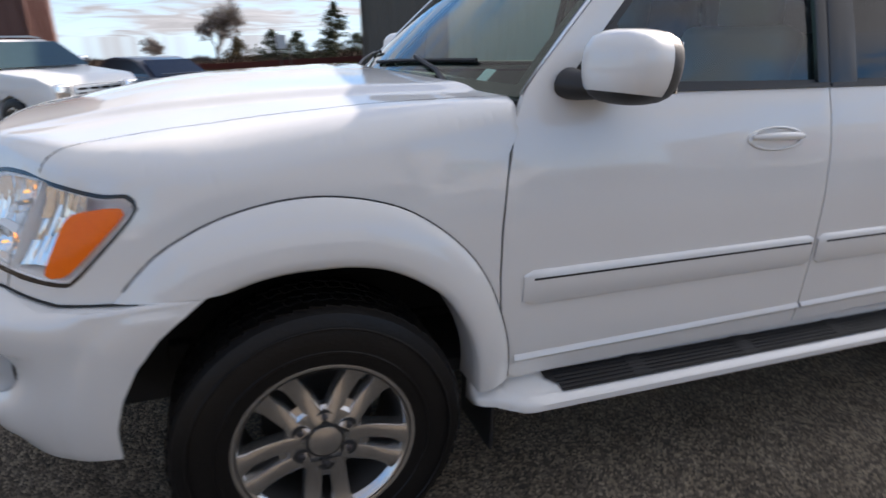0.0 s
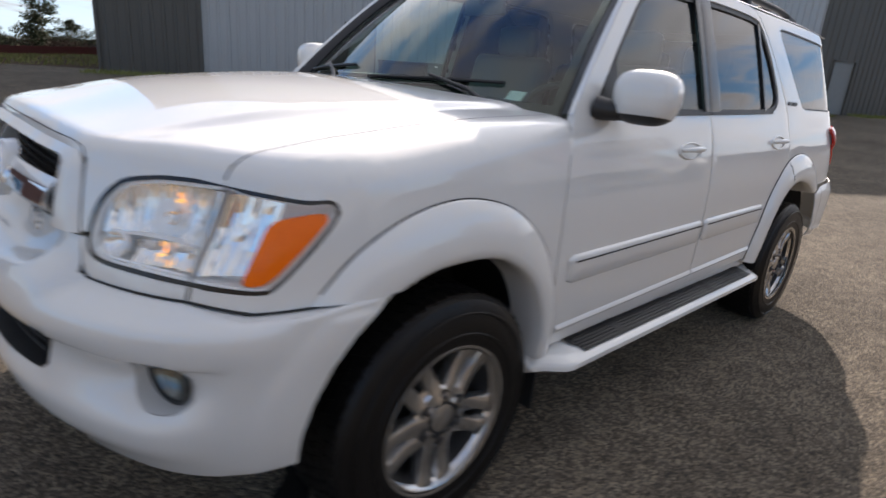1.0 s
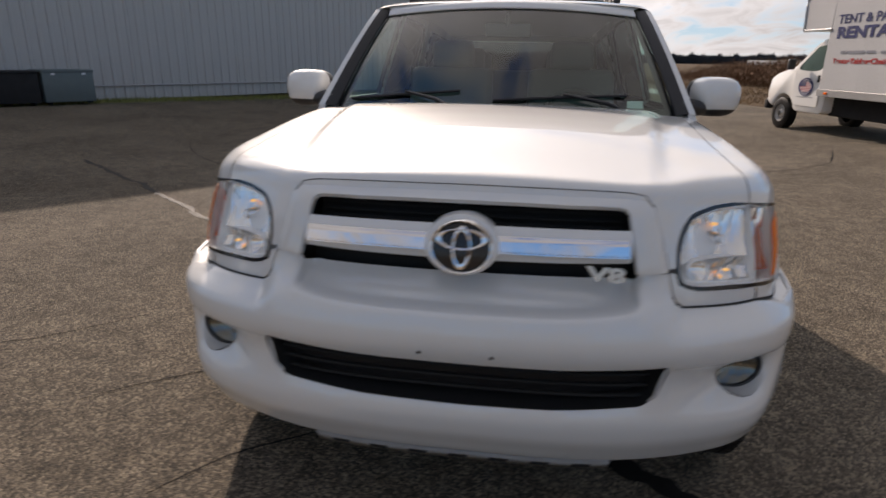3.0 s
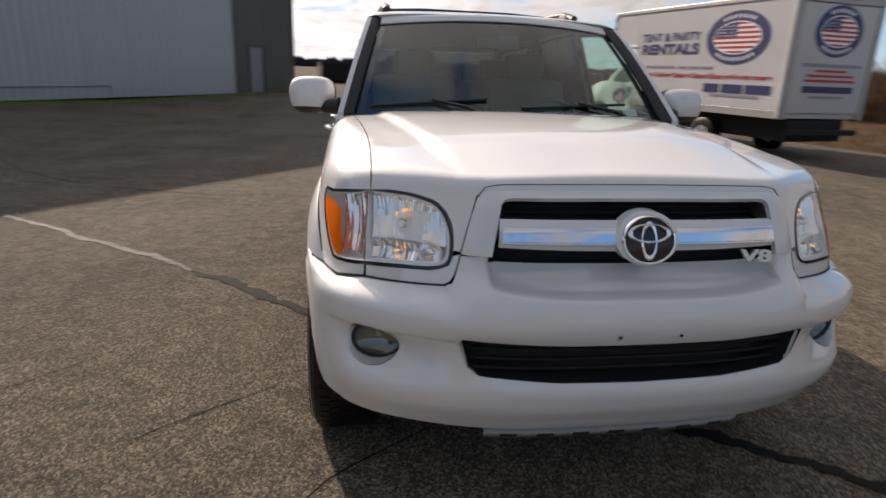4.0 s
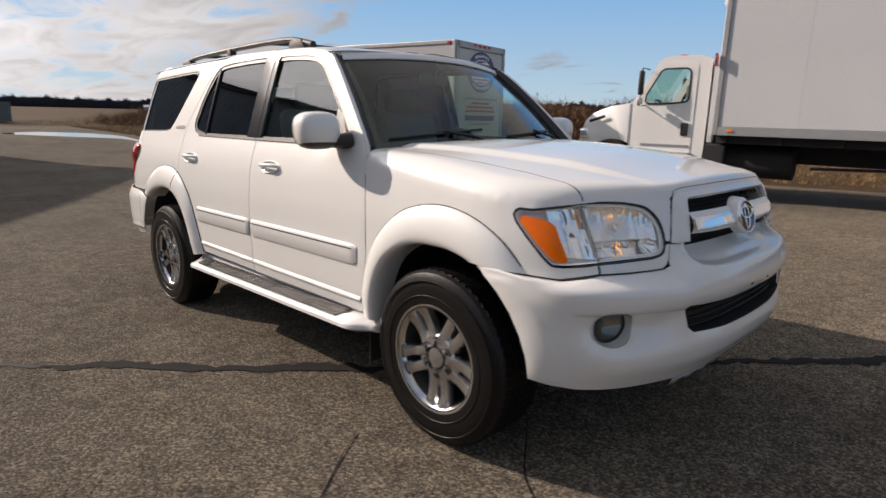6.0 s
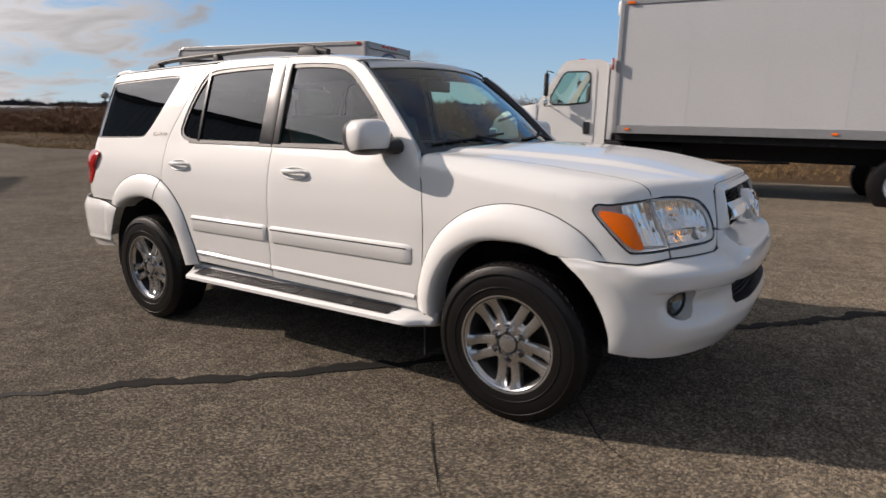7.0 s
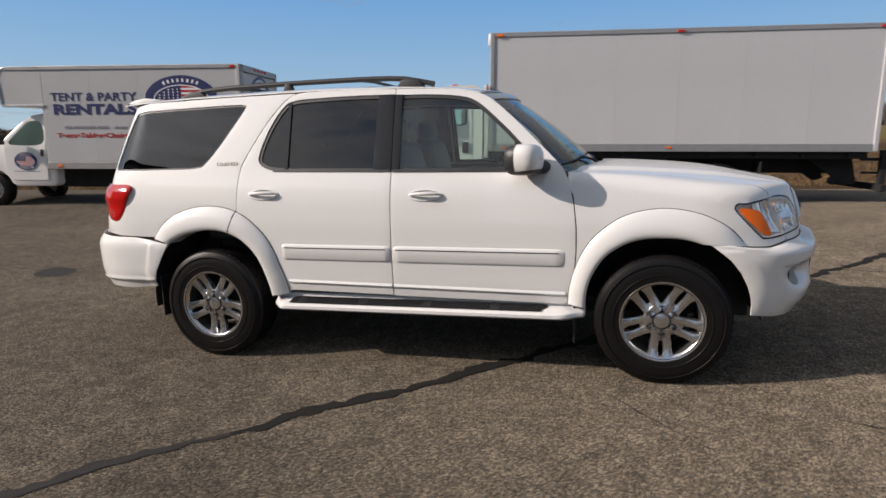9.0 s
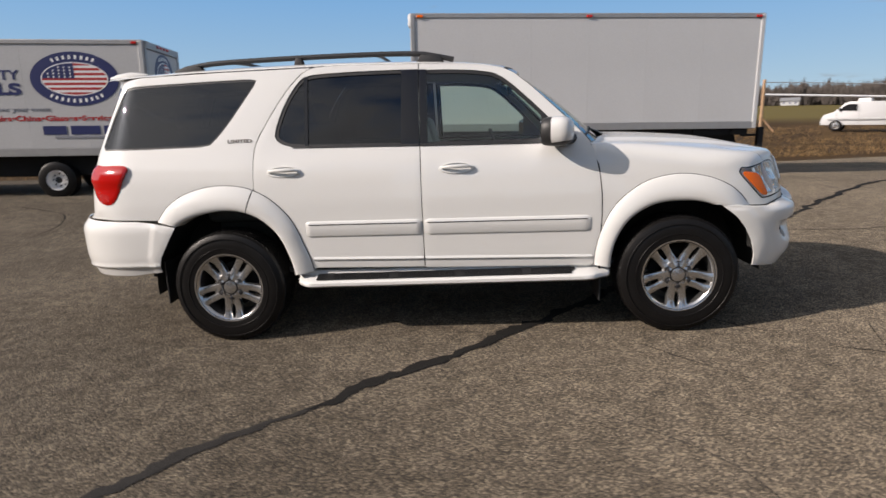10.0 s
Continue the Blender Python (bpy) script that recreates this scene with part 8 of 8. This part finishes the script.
for y0, y1, tip in ((-0.60, -0.60, 0.02), (0.16, 0.16, 0.72)):
    base = screen(y0 / 0.795, 0.0) + Vector((-0.04, 0, -0.005))
    elbow = screen((y0 + 0.12) / 0.795, 0.05) + Vector((-0.015, 0, 0.02))
    mid = screen((y0 + tip) / 2 / 0.795, 0.12) + Vector((-0.012, 0, 0.014))
    arm = part("wiper", tube_bm([base, elbow, mid], [0.012, 0.009, 0.006], 8), BLACK, suv, "black windscreen wiper", smooth=True)
    blade = [screen(t / 0.795, 0.075 + 0.07 * (1 - (t - y0) / (tip - y0))) + Vector((-0.006, 0, 0.006)) for t in np.linspace(y0 + 0.02, tip, 12)]
    part("blade", tube_bm(blade, 0.007, 6), BLACK, arm, smooth=True)
    part("pivot", lathe_bm([(-0.02, 0.018), (0.015, 0.018), (0.02, 0.012), (0.02, 0.0)], base, "z", 16), BLACK, arm, smooth=True)

# roof rails
for sg in (1, -1):
    line = [(1.42, 1.838), (1.52, 1.862), (1.62, 1.882), (1.72, 1.890), (2.0, 1.898), (2.5, 1.901), (3.0, 1.896), (3.18, 1.884), (3.28, 1.868), (3.36, 1.842)]
    pts = rounded([Vector((x, sg * 0.585, z)) for x, z in line], 0.06, False)
    rail = part("roof_rail", tube_bm(pts, 0.021, 10, flat=0.85), GREYRAIL, suv, "dark grey roof rail", smooth=True)
    for x, l in ((1.58, 0.20), (2.48, 0.07), (3.24, 0.20)):
        z = roof_at(x, 0.585 / 0.69).z
        top_z = 1.878 if l > 0.1 else 1.898
        part("rail_foot", extrude_bm([(x - l / 2, z - 0.012), (x + l / 2, z - 0.012), (x + l * 0.3, top_z), (x - l * 0.3, top_z)], (0, 0.05, 0), (0, sg * 0.585 - 0.025, 0), "xz", 0.006), GREYRAIL, rail, smooth=True)
for x in (1.95, 2.95):
    part("cross_bar", tube_bm([(x, -0.585, 1.893), (x, -0.3, 1.908), (x, 0.3, 1.908), (x, 0.585, 1.893)], 0.012, 8), GREYRAIL, suv, smooth=True)
part("spoiler", extrude_bm([(3.56, 1.848), (3.70, 1.868), (3.80, 1.856), (3.855, 1.836), (3.855, 1.822), (3.80, 1.812), (3.70, 1.82)], (0, 1.16, 0), (0, -0.58, 0), "xz", 0.010), PAINT, roof, smooth=True, sharp=50)

# -- door mirrors --
def mirror_bm(c, size, power=3.2, cut=None, n=28):
    """A rounded box; cut keeps only what lies ahead of that x."""
    bm = bmesh.new()
    bmesh.ops.create_uvsphere(bm, u_segments=n, v_segments=n // 2, radius=1.0)
    for v in bm.verts:
        x, y, z = v.co
        r = (abs(x) ** power + abs(y) ** power + abs(z) ** power) ** (-1 / power)
        v.co = Vector((x * r * size[0], y * r * size[1] * (1 - 0.10 * (z < 0) * abs(z * r)), z * r * size[2])) + Vector(c)
    if cut is not None:
        bmesh.ops.bisect_plane(bm, geom=list(bm.verts) + list(bm.edges) + list(bm.faces), plane_co=(cut, 0, 0), plane_no=(1, 0, 0), clear_outer=True)
    return bm


for sg in (1, -1):
    hinge = Vector((0.760, sg * 0.93, 1.36))
    swing = Matrix.Translation(hinge) @ Matrix.Rotation(sg * radians(-16), 4, "Z") @ Matrix.Translation(-hinge)

    def swung(bm):
        bmesh.ops.transform(bm, matrix=swing, verts=bm.verts)
        return bm

    at, size = (0.768, sg * 0.998, 1.339), Vector((0.108, 0.108, 0.090))
    low_cut = ((0.762, 0, 1.275), (-0.10, 0, -1))
    bm = mirror_bm(at, size * 0.965, cut=0.843)
    bmesh.ops.holes_fill(bm, edges=[e for e in bm.edges if len(e.link_faces) == 1], sides=0)
    rim = mirror_bm(at, size, cut=0.846)
    bmesh.ops.bisect_plane(rim, geom=list(rim.verts) + list(rim.edges) + list(rim.faces), plane_co=(0.784, 0, 0), plane_no=(-1, 0, 0), clear_outer=True)
    foot = mirror_bm(at, size, cut=0.7845)
    bmesh.ops.bisect_plane(foot, geom=list(foot.verts) + list(foot.edges) + list(foot.faces), plane_co=low_cut[0], plane_no=low_cut[1], clear_inner=True)
    bm = add_bm(add_bm(bm, rim), foot)
    mirror = part("door_mirror", swung(bm), BLACK, suv, "white-capped door mirror with black base", smooth=True, sharp=60)
    bm = mirror_bm(at, size * 1.004, cut=0.7835)
    bmesh.ops.bisect_plane(bm, geom=list(bm.verts) + list(bm.edges) + list(bm.faces), plane_co=low_cut[0], plane_no=low_cut[1], clear_outer=True)
    part("mirror_cap", swung(bm), PAINT, mirror, smooth=True, sharp=60)
    part("mirror_pane", swung(box_bm((0.006, 0.164, 0.124), (0.8445, sg * 1.002, 1.340), 0.002)), MIRROR, mirror)
    arm = tube_bm([(0.690, sg * 0.862, 1.292), (0.702, sg * 0.905, 1.288), (0.752, sg * 0.96, 1.286)], [0.052, 0.046, 0.034], 14, flat=0.8)
    part("mirror_arm", arm, BLACK, mirror, smooth=True)

# -- running boards --
board = []
for x in np.linspace(0.455, 2.51, 60):
    k = ease(0.455, 0.58, x) * (1 - ease(2.44, 2.515, x))
    yo = 0.90 + 0.115 * (0.35 + 0.65 * k)
    board.append([Vector((x, y, z)) for y, z in ((0.84, 0.36), (0.84, 0.474), (0.880, 0.476), (0.893, 0.470), (0.899, 0.443), (yo - 0.012, 0.420), (yo, 0.410), (yo, 0.391), (yo - 0.03, 0.374), (0.84, 0.36))])
for end in (0, -1):
    mid = Vector((0, 0, 0))
    for p in board[end]:
        mid += p / len(board[end])
    out = -0.022 if end == 0 else 0.012
    caps = [[mid + (p - mid) * k + Vector((out * h, 0, 0)) for p in board[end]] for k, h in ((0.86, 0.7), (0.55, 1.0), (0.02, 1.05))]
    board = caps[::-1] + board if end == 0 else board + caps
boards = both_sides("running_board", strip_bm(board, (0, 1, 1)), PAINT, BOTH, "white running board with black tread", smooth=True, sharp=50)
for a, b in ((0.66, 2.385),):
    rows = [[Vector((x + (0.03 if h > 0.5 and x < 0.7 else 0), 0.902 + 0.089 * h, 0.4465 - 0.0215 * h + 0.003)) for h in np.linspace(0, 1, 4)] for x in np.linspace(a, b, 20)]
    both_sides("tread", strip_bm(rows, (0, 0, 1)), TREAD, boards, "black step tread")
    for x in (0.98, 1.42, 1.86, 2.30):
        rows = [[Vector((x + d, 0.903 + 0.086 * h, 0.4500 - 0.0207 * h + 0.003)) for h in np.linspace(0, 1, 4)] for d in (-0.03, 0.03)]
        both_sides("tread_divider", strip_bm(rows, (0, 0, 1)), BLACK, boards, "black rubber step divider")
    for k in range(6):
        y = 0.909 + 0.0145 * k
        both_sides("tread_rib", tube_bm([(a + 0.03, y, 0.4538 - 0.24 * (y - 0.893)), (b - 0.02, y, 0.4538 - 0.24 * (y - 0.893))], 0.0028, 5), TREAD, boards)

# -- wheels --
TYRE = [(-0.130, 0.225), (-0.135, 0.25), (-0.138, 0.30), (-0.132, 0.345), (-0.118, 0.372), (-0.100, 0.383), (0.100, 0.383), (0.118, 0.372), (0.132, 0.345), (0.138, 0.30), (0.135, 0.25), (0.130, 0.225)]


def wheel_at(x, sg, z=0.385):
    c = Vector((x, sg * 0.838, z))
    flip = [(h * sg, r) for h, r in TYRE]
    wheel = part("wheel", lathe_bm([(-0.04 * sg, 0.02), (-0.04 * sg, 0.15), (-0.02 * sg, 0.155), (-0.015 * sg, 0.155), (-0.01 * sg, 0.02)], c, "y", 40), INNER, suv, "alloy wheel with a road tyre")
    tyre = part("tyre", lathe_bm(flip, c, "y", 72), RUBBER, wheel, "black rubber tyre", smooth=True, sharp=30)
    tread = bmesh.new()
    for k in range(60):
        for j, y in enumerate((-0.084, -0.042, 0.0, 0.042, 0.084)):
            a = 2 * math.pi * (k + 0.5 * (j % 2)) / 60
            b = box_bm((0.005, 0.036, 0.033), (0, 0, 0))
            bmesh.ops.transform(b, matrix=Matrix.Translation(c) @ Matrix.Rotation(a, 4, "Y") @ Matrix.Translation((0.3838, y, 0)) @ Matrix.Rotation(0.3 * (1 if j % 2 else -1), 4, "X"), verts=b.verts)
            vs = [tread.verts.new(v.co) for v in b.verts]
            b.verts.index_update()
            for f in b.faces:
                tread.faces.new([vs[v.index] for v in f.verts])
            b.free()
    part("tread", tread, RUBBER, tyre)
    for r in (0.272, 0.335):
        part("sidewall_ring", lathe_bm([(sg * 0.1365, r), (sg * 0.1395, r + 0.002), (sg * 0.1395, r + 0.006), (sg * 0.1365, r + 0.008)], c, "y", 64), RUBBER, tyre, smooth=True)
    rim = part("rim", lathe_bm([(sg * 0.126, 0.222), (sg * 0.133, 0.232), (sg * 0.133, 0.239), (sg * 0.127, 0.243), (sg * 0.118, 0.240), (sg * 0.112, 0.226), (sg * 0.095, 0.217)], c, "y", 72), ALLOY, wheel, "silver alloy rim", smooth=True, sharp=50)
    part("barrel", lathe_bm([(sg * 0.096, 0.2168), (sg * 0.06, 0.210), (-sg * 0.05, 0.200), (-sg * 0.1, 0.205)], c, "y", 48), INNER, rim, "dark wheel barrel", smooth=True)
    for k in range(5):
        base = math.pi / 2 + 2 * math.pi * k / 5 + math.pi
        for side in (1, -1):
            rows = []
            for t in np.linspace(0, 1, 9):
                r = 0.055 + 0.175 * t
                off = (0.0275 + 0.0165 * t) * side
                wid = 0.0235 + 0.001 * t + 0.014 * ease(0.74, 1, t)
                deep = 0.112 - 0.020 * math.sin(math.pi * min(1, t * 0.9)) + 0.008 * t
                d, e = Vector((math.cos(base), 0, math.sin(base))), Vector((-math.sin(base), 0, math.cos(base)))
                p = c + d * r + e * off
                rows.append([p + e * (w * wid) + Vector((0, sg * (deep - h), 0)) for w, h in ((-1.12, 0.035), (-1.02, 0.010), (-0.9, 0.003), (-0.6, 0.0), (0.6, 0.0), (0.9, 0.003), (1.02, 0.010), (1.12, 0.035))])
            part("spoke", strip_bm(rows, (0, sg, 0)), ALLOY, rim, smooth=True, sharp=35)
        rows = []
        for t in np.linspace(0, 1, 5):
            r = 0.085 + 0.040 * t
            deep = 0.098 - 0.010 * t
            rows.append([c + d * r + e * w + Vector((0, sg * deep, 0)) for w in (-0.030, -0.012, 0.012, 0.030)])
        part("spoke_web", strip_bm(rows, (0, sg, 0)), ALLOY, rim, smooth=True)
    part("hub", lathe_bm([(sg * 0.075, 0.106), (sg * 0.094, 0.104), (sg * 0.102, 0.096), (sg * 0.104, 0.080), (sg * 0.102, 0.046), (sg * 0.110, 0.043), (sg * 0.112, 0.036), (sg * 0.115, 0.0)], c, "y", 40), ALLOY, rim, smooth=True, sharp=35)
    part("cap_groove", lathe_bm([(sg * 0.1025, 0.052), (sg * 0.1045, 0.050), (sg * 0.1045, 0.0455), (sg * 0.1025, 0.044)], c, "y", 32), INNER, rim)
    for k in range(6):
        a = 2 * math.pi * (k + 0.5) / 6
        at = c + Vector((0.072 * math.cos(a), 0, 0.072 * math.sin(a)))
        part("lug_socket", lathe_bm([(sg * 0.1045, 0.0225), (sg * 0.1068, 0.0215), (sg * 0.1068, 0.0)], at, "y", 16), INNER, rim)
        part("lug_nut", lathe_bm([(sg * 0.098, 0.0120), (sg * 0.108, 0.0120), (sg * 0.109, 0.0085), (sg * 0.113, 0.0080), (sg * 0.115, 0.005), (sg * 0.1155, 0.0)], at, "y", 14), NUT, rim, smooth=True)


for x in (0.0, 3.0):
    for sg in (1, -1):
        wheel_at(x, sg)
for x in (0.50, 3.47):
    both_sides("mud_flap", box_bm((0.012, 0.24, 0.34 if x < 1 else 0.30), (x if x < 1 else 3.455, 0.80, 0.385 if x < 1 else 0.42), 0.004), BLACK, BOTH, "black mud flap")

# -- dark shell under the skin, so that the gaps between panels have a ground --
shell = straight(v2((0.46, 0.47), (0.46, 1.255), (2.7, 1.29), (2.9, 1.30), (3.9, 1.30), (3.9, 0.9), (3.40, 0.95), (3.0, 1.0), (2.6, 0.95), (2.40, 0.52)), 0.1)
both_sides("inner_shell", panel_bm(shell, skin(-0.035), 0.12, 0.0, (), WAY), INNER, BOTH)
part("floor_pan", box_bm((3.4, 1.60, 0.04), (1.9, 0, 0.46), 0.0), INNER, suv)
part("engine_block", box_bm((0.9, 0.85, 0.5), (0.0, 0, 0.72), 0.04), INNER, suv)
part("front_wall", box_bm((0.02, 1.0, 0.45), (-0.66, 0, 0.72)), INNER, suv)
part("front_axle", tube_bm([(0.0, -0.78, 0.385), (0.0, 0.78, 0.385)], 0.05, 12), INNER, suv)
part("rear_axle", tube_bm([(3.0, -0.78, 0.385), (3.0, 0.78, 0.385)], 0.06, 12), INNER, suv)
for sg in (1, -1):
    part("frame_rail", box_bm((4.2, 0.09, 0.14), (1.7, sg * 0.45, 0.43), 0.01), INNER, suv)
part("exhaust", tube_bm([(0.6, 0.25, 0.36), (3.4, 0.3, 0.38), (4.05, 0.45, 0.42)], 0.035, 10), STEEL, suv, smooth=True)
part("hitch", box_bm((0.35, 0.5, 0.08), (3.95, 0, 0.45), 0.01), INNER, suv)

# -- cabin --
dash = extrude_bm([(0.50, 1.22), (0.62, 1.255), (0.90, 1.235), (0.98, 1.18), (0.98, 1.0), (0.9, 0.8), (0.5, 0.8)], (0, 1.56, 0), (0, -0.78, 0), "xz", 0.02)
part("dashboard", dash, DASH, suv, "grey dashboard", smooth=True)
sw = part("steering_wheel", tube_bm([Vector((1.10 + 0.07 * math.sin(a), -0.38 + 0.19 * math.cos(a), 1.17 + 0.175 * math.sin(a))) for a in np.linspace(0, 2 * math.pi, 33)], 0.016, 8, False), DASH, suv, "grey steering wheel", smooth=True)
part("wheel_pad", box_bm((0.05, 0.20, 0.14), (1.10, -0.38, 1.16), 0.02), DASH, sw, smooth=True)
part("column", tube_bm([(1.08, -0.38, 1.15), (0.9, -0.38, 1.05)], 0.04, 10), DASH, sw)


def seat_row(x, ys, width, name):
    for y in ys:
        seat = part(name, box_bm((0.50, width, 0.16), (x, y, 0.86), 0.05, 3), SEAT, suv, "grey leather seat", smooth=True)
        part("backrest", box_bm((0.13, width, 0.62), (x + 0.30, y, 1.17), 0.055, 3, Matrix.Rotation(radians(14), 4, "Y")), SEAT, seat, smooth=True)
        for hy in ([y] if width < 0.7 else [y - 0.38, y + 0.38]):
            part("headrest", box_bm((0.10, 0.27, 0.18), (x + 0.40, hy, 1.55), 0.045, 3), SEAT, seat, smooth=True)
            for d in (-0.06, 0.06):
                part("headrest_post", tube_bm([(x + 0.385, hy + d, 1.42), (x + 0.40, hy + d, 1.52)], 0.006, 6), STEEL, seat)
        part("base", box_bm((0.42, width * 0.8, 0.30), (x, y, 0.63), 0.02), DASH, seat)


seat_row(1.36, (-0.38, 0.38), 0.54, "front_seat")
seat_row(2.22, (0.0,), 1.30, "middle_bench")
seat_row(3.02, (0.0,), 1.20, "rear_bench")
part("console", box_bm((0.75, 0.24, 0.26), (1.35, 0, 0.86), 0.04, 3), DASH, suv, smooth=True)
both_sides("door_card", panel_bm(straight(v2((0.62, 0.55), (0.62, 1.255), (2.6, 1.295), (2.5, 0.6)), 0.15), skin(-0.075), 0.15, 0.0, (), (0, -1, 0)), SEAT, BOTH)
rear_mirror = part("rear_view_mirror", box_bm((0.03, 0.24, 0.07), (1.02, 0, 1.645), 0.012), DASH, suv, smooth=True)
part("stem", tube_bm([(1.0, 0, 1.66), (0.965, 0, 1.725)], 0.012, 8), DASH, rear_mirror)
part("inspection_sticker", box_bm((0.002, 0.07, 0.05), screen(-0.78, 0.10) + Vector((0.012, 0, -0.012)), 0.0, 1, Matrix.Rotation(radians(45), 4, "Y")), WHITEVINYL, suv, "small pale windscreen sticker")
